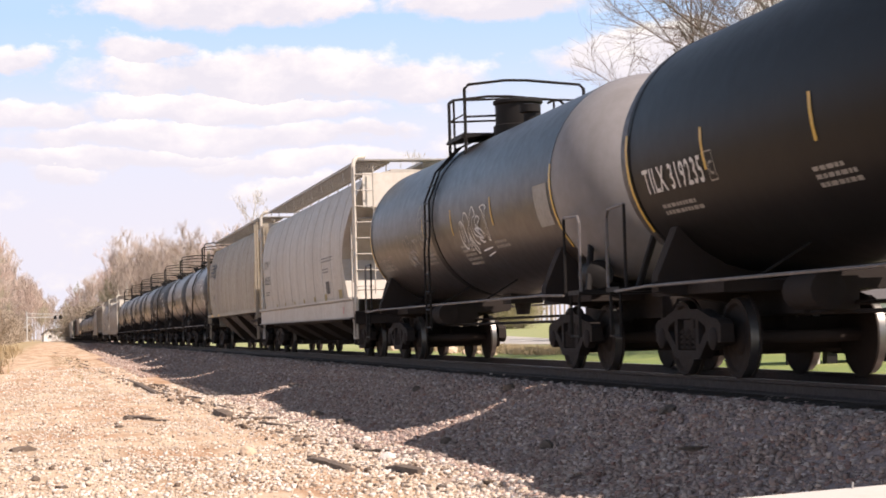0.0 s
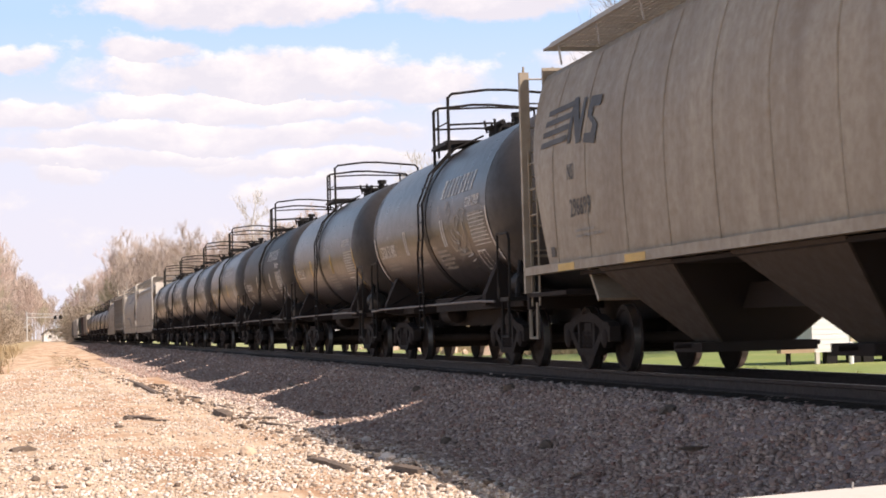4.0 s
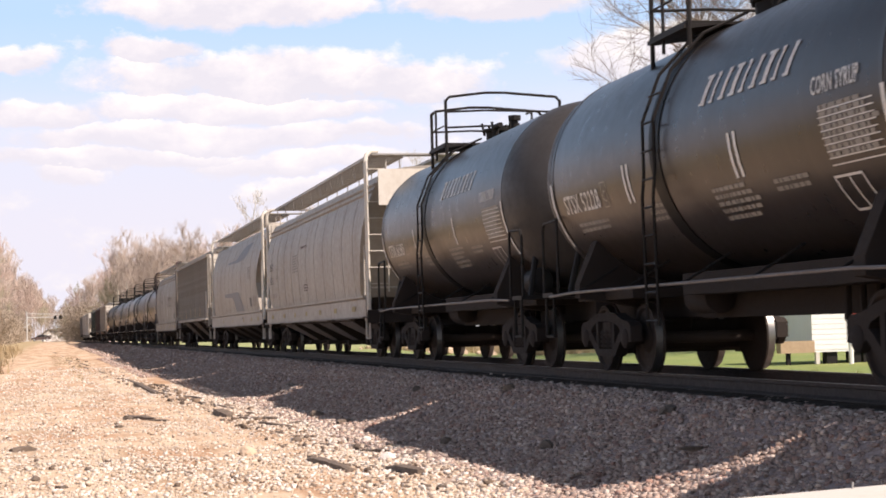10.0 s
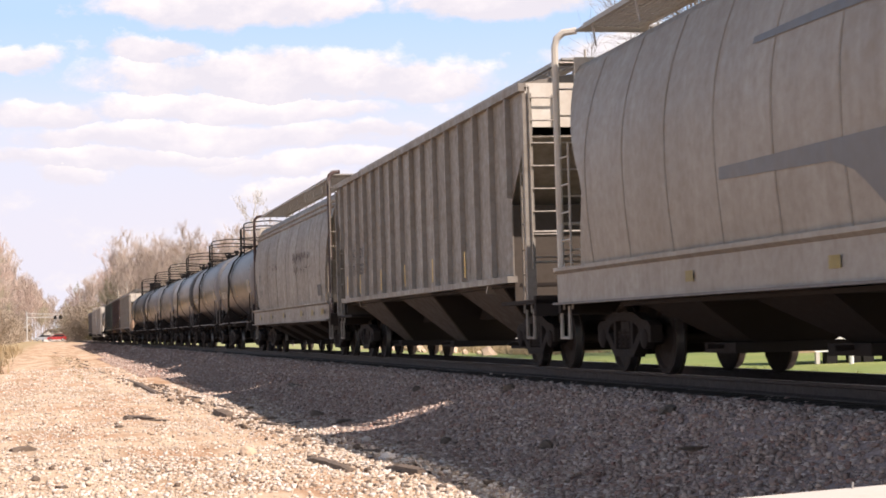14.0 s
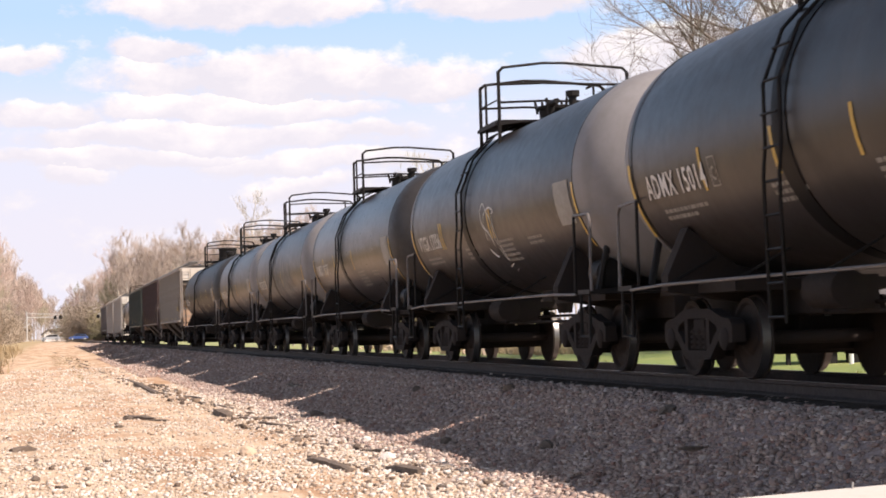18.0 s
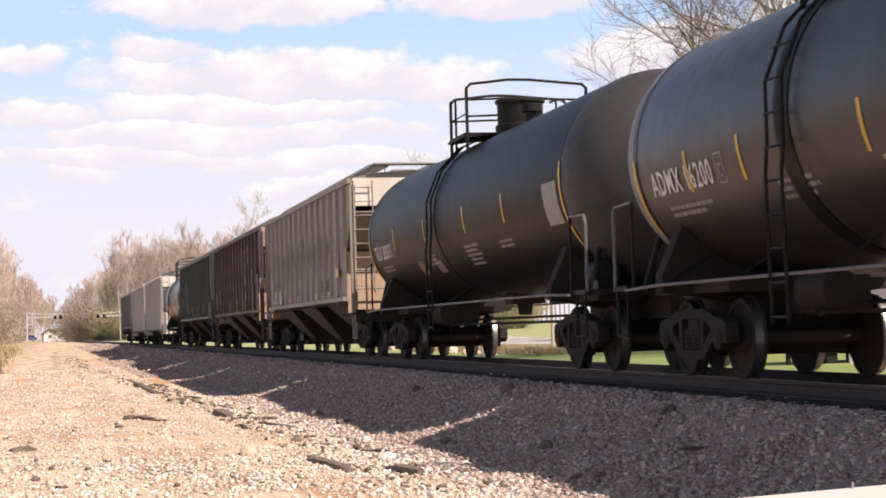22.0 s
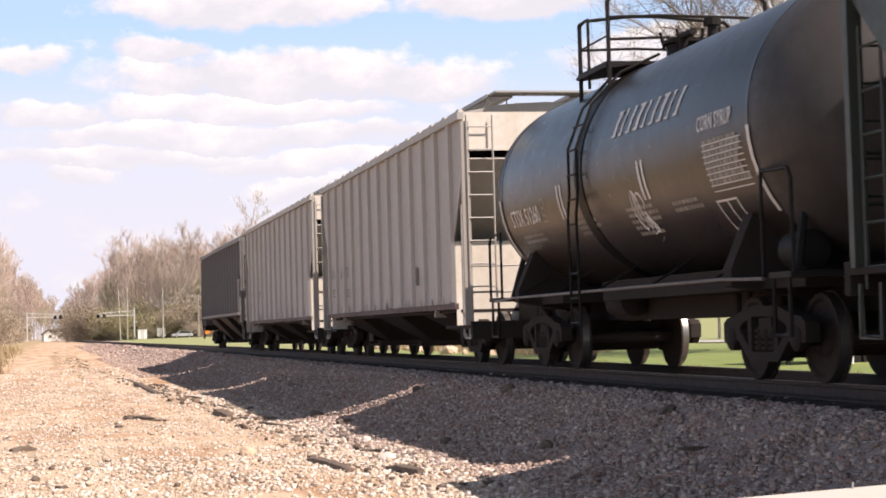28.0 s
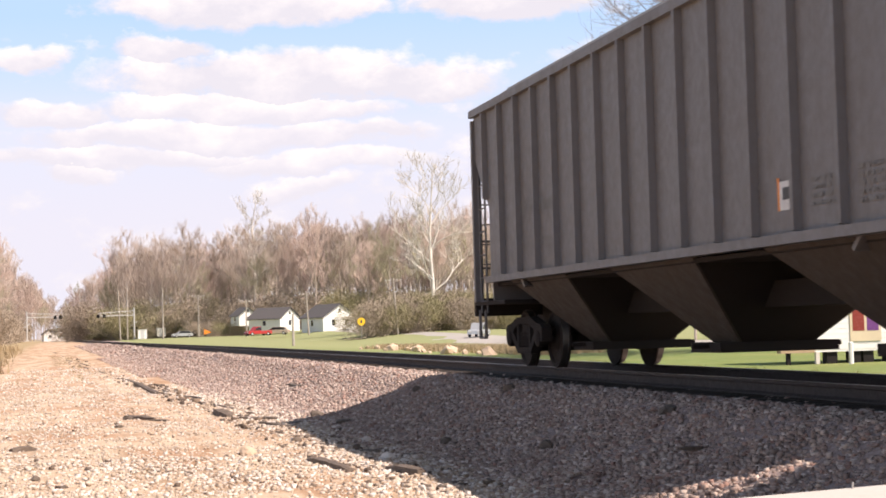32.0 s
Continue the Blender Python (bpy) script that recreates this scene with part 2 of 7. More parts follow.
PRIMER = material("tan_primer", (0.52, 0.38, 0.27), 0.7, 0.0, (0.36, 0.20, 0.12), 0.8, spread=0.2, bump=0.05, scale=3)
TAILGREY = material("dull_grey_car_paint", (0.18, 0.171, 0.172), 0.55, 0.0, (0.13, 0.11, 0.097), 0.6, spread=0.14, bump=0.05, scale=3)
GALV = material("galvanised_steel", (0.37, 0.37, 0.365), 0.55, 0.15, (0.30, 0.26, 0.22), spread=0.15, bump=0.0)
GROUND = ground_material()
BALLAST = stones_material("ballast_stones", [(0.224, 0.161, 0.137), (0.487, 0.372, 0.314), (0.356, 0.253, 0.211), (0.630, 0.509, 0.428), (0.407, 0.239, 0.188), (0.291, 0.221, 0.195), (0.761, 0.634, 0.547), (0.447, 0.330, 0.274)])
PEBBLE = stones_material("gravel_pebbles", [(0.649, 0.528, 0.408), (0.519, 0.396, 0.292), (0.779, 0.673, 0.569), (0.441, 0.33, 0.234), (0.611, 0.488, 0.38), (0.857, 0.779, 0.7)])
RAILRUST = material("rail_rust", (0.05, 0.034, 0.027), 0.75, 0.3, (0.05, 0.035, 0.03), spread=0.2, bump=0.2)
TIE = material("creosoted_wood", (0.045, 0.035, 0.029), 0.9, 0.0, (0.08, 0.065, 0.055), spread=0.25, bump=0.5, gloss=0.12)
WOOD = material("weathered_wood", (0.20, 0.15, 0.115), 0.9, 0.0, (0.08, 0.06, 0.045), spread=0.25, bump=0.5)
POLE = material("grey_pole_wood", (0.52, 0.47, 0.41), 0.9, 0.0, (0.20, 0.17, 0.14), 0.3, spread=0.2, bump=0.3)
BARK = material("grey_brown_bark", (0.45, 0.38, 0.325), 0.95, 0.0, (0.33, 0.275, 0.23), spread=0.2, bump=0.4)
DARKBARK = material("dark_twig_bark", (0.20, 0.16, 0.14), 0.95, 0.0, (0.28, 0.22, 0.185), spread=0.2, bump=0.2)
TWIG = material("budding_twigs", (0.58, 0.475, 0.405), 0.9, 0.0, (0.46, 0.37, 0.31), spread=0.25, bump=0.0)
OLIVETWIG = material("greenish_budding_twigs", (0.46, 0.42, 0.30), 0.9, 0.0, (0.38, 0.34, 0.24), spread=0.25, bump=0.0)
PINKTWIG = material("reddish_budding_twigs", (0.61, 0.47, 0.405), 0.9, 0.0, (0.49, 0.37, 0.315), spread=0.25, bump=0.0)
PALEBARK = material("white_sycamore_bark", (0.80, 0.76, 0.69), 0.85, 0.0, (0.56, 0.50, 0.43), spread=0.25, bump=0.2)
LEAF = material("young_green_leaves", (0.27, 0.25, 0.125), 0.8, 0.0, (0.30, 0.26, 0.145), spread=0.3, bump=0.0)
ROAD = material("pale_road", (0.42, 0.39, 0.345), 0.9, 0.0, (0.33, 0.30, 0.265), spread=0.15, bump=0.2)
CONCRETE = material("pale_concrete", (0.60, 0.57, 0.52), 0.9, 0.0, (0.45, 0.41, 0.36), spread=0.15, bump=0.2)
SIDING = material("white_siding", (0.80, 0.79, 0.77), 0.6, 0.0, (0.62, 0.60, 0.56), 0.2, spread=0.1, bump=0.05)
ROOFING = material("grey_shingles", (0.095, 0.087, 0.087), 0.9, 0.0, (0.10, 0.09, 0.085), spread=0.2, bump=0.3)
GLASS = material("dark_window_glass", (0.02, 0.022, 0.025), 0.08, 0.0, (0.03, 0.03, 0.03), spread=0.05, bump=0.0)
TAN_STONE = material("sandstone_rock", (0.66, 0.49, 0.35), 0.9, 0.0, (0.42, 0.31, 0.22), spread=0.2, bump=0.4)
RED = material("red_car_paint", (0.45, 0.03, 0.03), 0.3, 0.0, (0.30, 0.05, 0.04), spread=0.08, bump=0.0)
TANPAINT = material("tan_car_paint", (0.42, 0.34, 0.26), 0.35, 0.0, (0.3, 0.25, 0.2), spread=0.08, bump=0.0)
SILVER = material("silver_car_paint", (0.50, 0.52, 0.54), 0.3, 0.4, (0.35, 0.36, 0.37), spread=0.08, bump=0.0)
BLUE = material("blue_car_paint", (0.05, 0.10, 0.28), 0.3, 0.0, (0.05, 0.08, 0.2), spread=0.08, bump=0.0)
RUBBER = material("tyre_rubber", (0.02, 0.02, 0.02), 0.8, 0.0, spread=0.1, bump=0.0)
SIGNAL = material("aluminium_paint", (0.62, 0.62, 0.61), 0.45, 0.3, (0.45, 0.44, 0.42), spread=0.1, bump=0.0)
SIGNYELLOW = material("yellow_sign", (0.80, 0.48, 0.02), 0.5, 0.0, (0.6, 0.36, 0.03), spread=0.08, bump=0.0)
ORANGE = material("orange_sign", (0.85, 0.25, 0.02), 0.5, 0.0, (0.6, 0.2, 0.03), spread=0.08, bump=0.0)
GRASS = material("grass_blades", (0.17, 0.24, 0.05), 0.8, 0.0, (0.28, 0.24, 0.10), spread=0.3, bump=0.0)
DRYGRASS = material("dry_grass", (0.42, 0.33, 0.19), 0.9, 0.0, (0.30, 0.21, 0.12), spread=0.3, bump=0.0)


# ---------------------------------------------------------------- building tools
class Shape:
    """Collects the vertices and faces of one mesh."""

    def __init__(self):
        self.v, self.f = [], []

    def add(self, verts, faces):
        n = len(self.v)
        self.v.extend(verts)
        self.f.extend([tuple(i + n for i in f) for f in faces])
        return self

    def box(self, x0, x1, y0, y1, z0, z1):
        return self.add([(x, y, z) for x in (x0, x1) for y in (y0, y1) for z in (z0, z1)],
                        [(0, 1, 3, 2), (4, 6, 7, 5), (0, 4, 5, 1), (2, 3, 7, 6), (0, 2, 6, 4), (1, 5, 7, 3)])

    def slab(self, bottom, top):
        """A solid between two rings of the same number of points."""
        n = len(bottom)
        return self.add(list(bottom) + list(top), [tuple(range(n - 1, -1, -1)), tuple(range(n, 2 * n))] + [(i, (i + 1) % n, (i + 1) % n + n, i + n) for i in range(n)])

    def extrude_x(self, ring, x0, x1):
        return self.slab([(x0, y, z) for y, z in ring], [(x1, y, z) for y, z in ring])

    def extrude_y(self, ring, y0, y1):
        return self.slab([(x, y0, z) for x, z in ring], [(x, y1, z) for x, z in ring])

    def tube(self, p, q, r, n=6, r2=None):
        p, q = Vector(p), Vector(q)
        r2 = r if r2 is None else r2
        w = (q - p).normalized()
        a = w.orthogonal().normalized()
        b = w.cross(a)
        ring = [(math.cos(2 * math.pi * i / n), math.sin(2 * math.pi * i / n)) for i in range(n)]
        return self.slab([tuple(p + (a * c + b * s) * r) for c, s in ring], [tuple(q + (a * c + b * s) * r2) for c, s in ring])

    def path(self, points, r, n=6):
        """One bar bent through the points."""
        pts = [Vector(p) for p in points]
        ways = [(b - a).normalized() for a, b in zip(pts, pts[1:])]
        side = ways[0].orthogonal().normalized()
        rings = []
        for k, p in enumerate(pts):
            w = ways[0] if k == 0 else ways[-1] if k == len(pts) - 1 else (ways[k - 1] + ways[k]).normalized()
            side = (side - w * side.dot(w)).normalized()
            other = w.cross(side)
            fat = r if k in (0, len(pts) - 1) else r / max(0.5, w.dot(ways[k]))
            rings += [tuple(p + (side * math.cos(2 * math.pi * q / n) + other * math.sin(2 * math.pi * q / n)) * fat) for q in range(n)]
        m = len(pts)
        return self.add(rings, [(a * n + q, a * n + (q + 1) % n, (a + 1) * n + (q + 1) % n, (a + 1) * n + q) for a in range(m - 1) for q in range(n)] + [tuple(range(n - 1, -1, -1)), tuple(range((m - 1) * n, m * n))])

    def lathe(self, profile, n, axis="y", at=(0, 0, 0), caps=True):
        """Turns (along, radius) pairs round an axis through at."""
        rows = []
        for along, r in profile:
            row = []
            for i in range(n):
                c, s = math.cos(2 * math.pi * i / n), math.sin(2 * math.pi * i / n)
                p = (along, r * c, r * s) if axis == "x" else (r * c, along, r * s) if axis == "y" else (r * c, r * s, along)
                row.append((p[0] + at[0], p[1] + at[1], p[2] + at[2]))
            rows.append(row)
        verts = [p for row in rows for p in row]
        k = len(rows)
        faces = [(a * n + i, a * n + (i + 1) % n, (a + 1) * n + (i + 1) % n, (a + 1) * n + i) for a in range(k - 1) for i in range(n)]
        if caps:
            faces += [tuple(range(n - 1, -1, -1)), tuple(range((k - 1) * n, k * n))]
        return self.add(verts, faces)

    def mesh(self, name, smooth=False):
        me = bpy.data.meshes.new(name)
        me.from_pydata([tuple(p) for p in self.v], [], self.f)
        b = bmesh.new()
        b.from_mesh(me)
        bmesh.ops.recalc_face_normals(b, faces=b.faces)
        b.to_mesh(me)
        b.free()
        if smooth:
            me.shade_smooth()
            me.set_sharp_from_angle(angle=radians(38))
        return me


def part(name, shape, mat, parent=None, label="", smooth=False, at=None):
    """Links a shape, or a mesh already made, as one object under its parent."""
    me = shape
    if isinstance(shape, Shape):
        me = shape.mesh(name, smooth)
    if not me.materials:
        me.materials.append(mat)
    ob = new(name, me)
    if me.materials[0] != mat:
        ob.material_slots[0].link = "OBJECT"
        ob.material_slots[0].material = mat
    ob.parent = parent
    if at is not None:
        ob.matrix_basis = at
    if label:
        tagged(ob, label)
    return ob


def thing(name, label, category, group="", kind="", at=None):
    ob = new(name)
    ob.empty_display_size = 0.2
    if at is not None:
        ob.matrix_basis = at
    return tagged(ob, label, category, group, kind)


CACHE = {}


def kept(key, make, smooth=False):
    if key not in CACHE:
        CACHE[key] = make().mesh(key if isinstance(key, str) else key[0], smooth)
    return CACHE[key]


def lettering(words, size):
    """Flat text as (vertices, faces), its lower left corner at the origin."""
    key = (words, size)
    if key not in LETTERS:
        cu = bpy.data.curves.new("lettering", "FONT")
        cu.body, cu.size, cu.resolution_u, cu.offset, cu.space_character = words, size, 2, size * 0.014, 1.12
        ob = new("lettering", cu)
        me = bpy.data.meshes.new_from_object(ob.evaluated_get(bpy.context.evaluated_depsgraph_get()))
        b = bmesh.new()
        b.from_mesh(me)
        for k in range(1, 6):
            bmesh.ops.bisect_plane(b, geom=b.verts[:] + b.edges[:] + b.faces[:], plane_co=(0, size * 0.14 * k, 0), plane_no=(0, 1, 0))
        b.to_mesh(me)
        b.free()
        LETTERS[key] = ([tuple(v.co) for v in me.vertices], [tuple(p.vertices) for p in me.polygons])
        bpy.data.objects.remove(ob)
        bpy.data.curves.remove(cu)
        bpy.data.meshes.remove(me)
    return LETTERS[key]


LETTERS = {}
for words, size in [("STSX 51385", .36), ("STSX 3401", .36), ("STSX 4706", .36), ("STSX 52186", .36), ("STSX 61187", .36), ("STSX 52228", .36), ("STSX 61369", .36), ("STSX 51260", .36),
                    ("TILX 319235", .42), ("TILX 283071", .42), ("ADMX 15014", .40), ("VTGX 17356", .40), ("DMIX 190391", .40), ("VTGX 17576", .40), ("ADMX 16200", .40), ("208362", .30),
                    ("CORN SYRUP", .24), ("SCYX", .44), ("893675", .44), ("BNGX", .44), ("60155", .44), ("296699", .42), ("NS", .40), ("AE QX", .42), ("810 154", .42), ("AT GX", .42), ("76 418", .42), ("71 E 57", .42),
                    ("U  LX", .42), ("26 73", .42), ("PL  X", .42), ("2718", .42), ("CEFX", .34), ("10657", .34), ("C", .22)]:
    lettering(words, size)


# ---------------------------------------------------------------- the lie of the land
def bend(y):
    """Sideways shift of the line: straight past the camera, bearing off to the left beyond 30 m."""
    return 0.0 if y < 30 else -0.0115 * (y - 30) ** 2 / 140 if y < 100 else -0.0115 * (y - 65)


def heading(y):
    """Slope of the line against the y axis."""
    return 0.0 if y < 30 else -0.0115 * (y - 30) / 70 if y < 100 else -0.0115


def ease(a, b, v):
    k = min(1.0, max(0.0, (v - a) / (b - a)))
    return k * k * (3 - 2 * k)


PROFILE = [(-4.0, -0.93), (4.0, -0.93), (4.5, -0.895), (4.99, -0.815), (5.47, -0.675), (5.97, -0.505), (6.46, -0.235), (6.75, -0.20), (9.91, -0.20), (10.3, -0.24), (11.9, -0.86), (13.2, -1.0), (40.0, -1.0)]


def level(x, y):
    """Height of the ground; x is counted from the straight line of the near track."""
    z = PROFILE[0][1] if x < PROFILE[0][0] else PROFILE[-1][1]
    for (xa, za), (xb, zb) in zip(PROFILE, PROFILE[1:]):
        if xa <= x <= xb:
            z = za + (zb - za) * (x - xa) / (xb - xa)
    far = ease(60, 400, y)
    if x < 4.7 or x > 11.5:
        z += far * (0.75 if x < 5 else 0.7)
    elif x < 6.35:
        z += far * 0.60 * (6.35 - x) / 1.65
    elif x > 10.3:
        z += far * 0.60 * (x - 10.3) / 1.2
    z += 0.4 * ease(14, 30, x) * ease(100, 380, y) - 0.75 * ease(22, 38, x) * ease(110, 200, y) * (1 - ease(300, 400, y)) + 1.25 * ease(41, 58, x) * ease(130, 300, y)
    if x < -3.5:
        z += 0.5 * ease(-3.5, -9, x)
    return z


def shifted(x, y):
    """World x of a place x across the line at y."""
    return x + bend(y) * max(0.0, 1.0 - max(0.0, abs(x - TRACK) - 14.0) / 50.0)


def ground():
    xs = [-2500, -900, -350, -150, -70, -40, -24, -15, -9, -6, -4.5, -3.5, -2.5, -1.5, -0.5, 0.5, 1.5, 2.5, 3.2, 3.7, 4.0, 4.25, 4.5, 4.75, 4.99, 5.23, 5.47, 5.72, 5.97, 6.22, 6.46, 6.75, 7.3, 8.33, 9.4, 9.91, 10.3, 11.0, 11.5, 12.1, 12.6, 14, 17, 21, 26, 32, 38, 44, 52, 60, 80, 120, 200, 400, 900, 2500]
    ys = [-600, -250, -100, -40, -15] + [y for y in range(-5, 40)] + [40 + 1.5 * i for i in range(40)] + [100 + 10 * i for i in range(35)] + [480, 560, 700, 1000, 1600, 2600, 4500]
    verts = []
    for y in ys:
        for x in xs:
            n = noise.noise((x * 0.9, y * 0.9, 3.1)) * 0.035 + noise.noise((x * 0.25, y * 0.2, 7.7)) * 0.06
            if 6.3 < x < 10.4:
                n *= 0.15
            verts.append((shifted(x, y), y, level(x, y) + (n if abs(x) < 60 else 0)))
    w = len(xs)
    faces = [(a * w + i, a * w + i + 1, (a + 1) * w + i + 1, (a + 1) * w + i) for a in range(len(ys) - 1) for i in range(w - 1)]
    me = bpy.data.meshes.new("ground")
    me.from_pydata(verts, [], faces)
    me.shade_smooth()
    me.materials.append(GROUND)
    return tagged(new("ground", me), "pale dirt, ballast bank and lawn along the line", "ground", kind="structure")


ground()


def along(ring, ys, name, mat, parent=None, label=""):
    """A bar with the given (x, z) ring that follows the line."""
    verts, n = [], len(ring)
    for y in ys:
        verts += [(TRACK + bend(y) + x, y, z) for x, z in ring]
    faces = [(a * n + i, a * n + (i + 1) % n, (a + 1) * n + (i + 1) % n, (a + 1) * n + i) for a in range(len(ys) - 1) for i in range(n)]
    return part(name, Shape().add(verts, faces), mat, parent, label)


def track():
    line = thing("railway_track", "rusty steel rails on dark timber sleepers in ballast", "track", kind="structure")
    ys = [-600, -100, 0, 30] + list(range(40, 101, 10)) + [140, 200, 300, 420, 600, 900]
    for side in (-1, 1):
        x = side * 0.755
        ring = [(x - 0.075, -0.17), (x + 0.075, -0.17), (x + 0.075, -0.155), (x + 0.012, -0.13), (x + 0.012, -0.045), (x + 0.036, -0.035), (x + 0.036, -0.006), (x + 0.028, 0.0),
                (x - 0.028, 0.0), (x - 0.036, -0.006), (x - 0.036, -0.035), (x - 0.012, -0.045), (x - 0.012, -0.13), (x - 0.075, -0.155)]
        rail = along(ring, ys, "rail", RAILRUST, line)
        along([(x - 0.026, 0.0005), (x + 0.026, 0.0005), (x + 0.026, 0.003), (x - 0.026, 0.003)], ys, "running_band", STEEL, rail, "bright worn running band")
    tie = Shape().box(-1.3, 1.3, -0.115, 0.115, -0.36, -0.17).mesh("sleeper")
    tie.materials.append(TIE)
    y = 6.0
    rest = Shape()
    while y < 420:
        if y < 110:
            part("sleeper", tie, TIE, line, at=pose(TRACK + bend(y) + random.uniform(-0.04, 0.04), y, random.uniform(-0.012, 0.012), 0, 0, random.uniform(-1, 1)))
        else:
            c = TRACK + bend(y)
            rest.box(c - 1.3, c + 1.3, y - 0.115, y + 0.115, -0.36, -0.17)
        y += 0.53
    tagged(part("sleepers", rest, TIE, line), kind="stuff")


track()


# ---------------------------------------------------------------- running gear shared by all cars
def wheelset_shape():
    s = Shape()
    for side in (-1, 1):
        x = 0.76 * side
        o = side
        s.lathe([(x - 0.075 * o, 0.12), (x - 0.07 * o, 0.487), (x - 0.045 * o, 0.487), (x - 0.038 * o, 0.462), (x + 0.06 * o, 0.452), (x + 0.065 * o, 0.40), (x + 0.03 * o, 0.37), (x + 0.02 * o, 0.20), (x + 0.07 * o, 0.16), (x + 0.09 * o, 0.10)], 28, "x")
    s.lathe([(-1.06, 0.08), (1.06, 0.08)], 10, "x")
    return s


def cap_shape(side):
    return Shape().lathe([(side * 1.0, 0.13), (side * 1.10, 0.13), (side * 1.12, 0.10), (side * 1.13, 0.04)], 12, "x")


def tread_shape(o):
    return Shape().lathe([(0.76 * o - 0.036 * o, 0.4665), (0.76 * o + 0.058 * o, 0.4565)], 28, "x", caps=False)


def side_frame_shape(side):
    """A cast side frame: bowed top and bottom chords round a spring opening, pedestals at both ends."""
    s = Shape()
    x0, x1 = side * 0.93, side * 1.09
    outer = [(-1.12, 0.42), (-1.12, 0.62), (-1.02, 0.68), (-0.80, 0.70), (-0.42, 0.80), (0.42, 0.80), (0.80, 0.70), (1.02, 0.68), (1.12, 0.62), (1.12, 0.42), (0.80, 0.40), (0.72, 0.46), (0.40, 0.22), (-0.40, 0.22), (-0.72, 0.46), (-0.80, 0.40)]
    inner = [(-0.66, 0.55), (-0.62, 0.60), (-0.58, 0.62), (-0.50, 0.64), (-0.36, 0.69), (0.36, 0.69), (0.50, 0.64), (0.58, 0.62), (0.62, 0.60), (0.66, 0.55), (0.60, 0.52), (0.54, 0.48), (0.34, 0.32), (-0.34, 0.32), (-0.54, 0.48), (-0.60, 0.52)]
    n = len(outer)
    v = [(x0, *p) for p in outer] + [(x0, *p) for p in inner] + [(x1, *p) for p in outer] + [(x1, *p) for p in inner]
    f = []
    for i in range(n):
        j = (i + 1) % n
        f += [(i, j, n + j, n + i), (2 * n + i, 3 * n + i, 3 * n + j, 2 * n + j), (i, 2 * n + i, 2 * n + j, j), (n + i, n + j, 3 * n + j, 3 * n + i)]
    s.add(v, f)
    for y in (-0.36, 0.36):
        s.box(min(x0, x1), max(x0, x1), y - 0.05, y + 0.05, 0.30, 0.72)
    return s


def spring_shape(side, y):
    s = Shape()
    for i in range(4):
        s.lathe([(0.34 + i * 0.06, 0.085), (0.375 + i * 0.06, 0.085)], 10, "z", (side * 1.01, y, 0))
    s.lathe([(0.33, 0.06), (0.58, 0.06)], 8, "z", (side * 1.01, y, 0))
    return s


SPINNING = []


def truck(car, y, u):
    """A two-axle truck at y on the car; u is the car's place in the train."""
    t = part("truck", kept("truck_bolster", lambda: Shape().box(-1.06, 1.06, -0.17, 0.17, 0.50, 0.68).lathe([(0.66, 0.3), (0.80, 0.3)], 14, "z").box(-0.5, 0.5, -0.62, -0.52, 0.34, 0.44).box(-0.5, 0.5, 0.52, 0.62, 0.34, 0.44)), RUNNING, car, "grimy cast-steel truck", at=pose(0, y, 0))
    for side in (-1, 1):
        part("side_frame", kept(("side_frame", side), lambda: side_frame_shape(side)), RUNNING, t)
        for yy in (-0.2, 0.0, 0.2):
            part("spring", kept(("spring", side, yy), lambda: spring_shape(side, yy)), RUNNING, t)
        for yy in (-0.889, 0.889):
            part("bearing_cap", kept(("bearing_cap", side), lambda: cap_shape(side), True), RUNNING, t, at=pose(0, yy, 0.457))
    part("spring_plank", kept("spring_plank", lambda: Shape().box(-0.92, 0.92, -0.24, 0.24, 0.25, 0.33)), RUNNING, t)
    for way in (-1, 1):
        part("brake_beam", kept(("brake_beam", way), lambda: Shape().slab([(-0.80, way * 0.36, 0.30), (0.80, way * 0.36, 0.30), (0.80, way * 0.36, 0.42), (-0.80, way * 0.36, 0.42)], [(-0.62, way * 0.30, 0.27), (0.62, way * 0.30, 0.27), (0.62, way * 0.30, 0.52), (-0.62, way * 0.30, 0.52)]).tube((0, way * 0.33, 0.30), (0.06, way * 0.33, 0.86), 0.04, 5)), RUNNING, t)
        for side in (-1, 1):
            part("brake_shoe", kept(("brake_shoe", side, way), lambda: Shape().slab([(side * 0.70, way * 0.36, 0.26), (side * 0.82, way * 0.36, 0.26), (side * 0.82, way * 0.41, 0.26), (side * 0.70, way * 0.41, 0.26)], [(side * 0.70, way * 0.35, 0.62), (side * 0.82, way * 0.35, 0.62), (side * 0.82, way * 0.44, 0.62), (side * 0.70, way * 0.44, 0.62)])), RUNNING, t)
    for yy in (-0.889, 0.889):
        w = part("wheelset", kept("wheelset", wheelset_shape, True), WHEEL, t, "rusty steel wheels with bright treads", at=pose(0, yy, 0.457))
        SPINNING.append((w, yy, u + y + yy))
        for side in (-1, 1):
            part("wheel_tread", kept(("wheel_tread", side), lambda: tread_shape(side), True), STEEL, t, "bright worn wheel tread", at=pose(0, yy, 0.457))
    return t


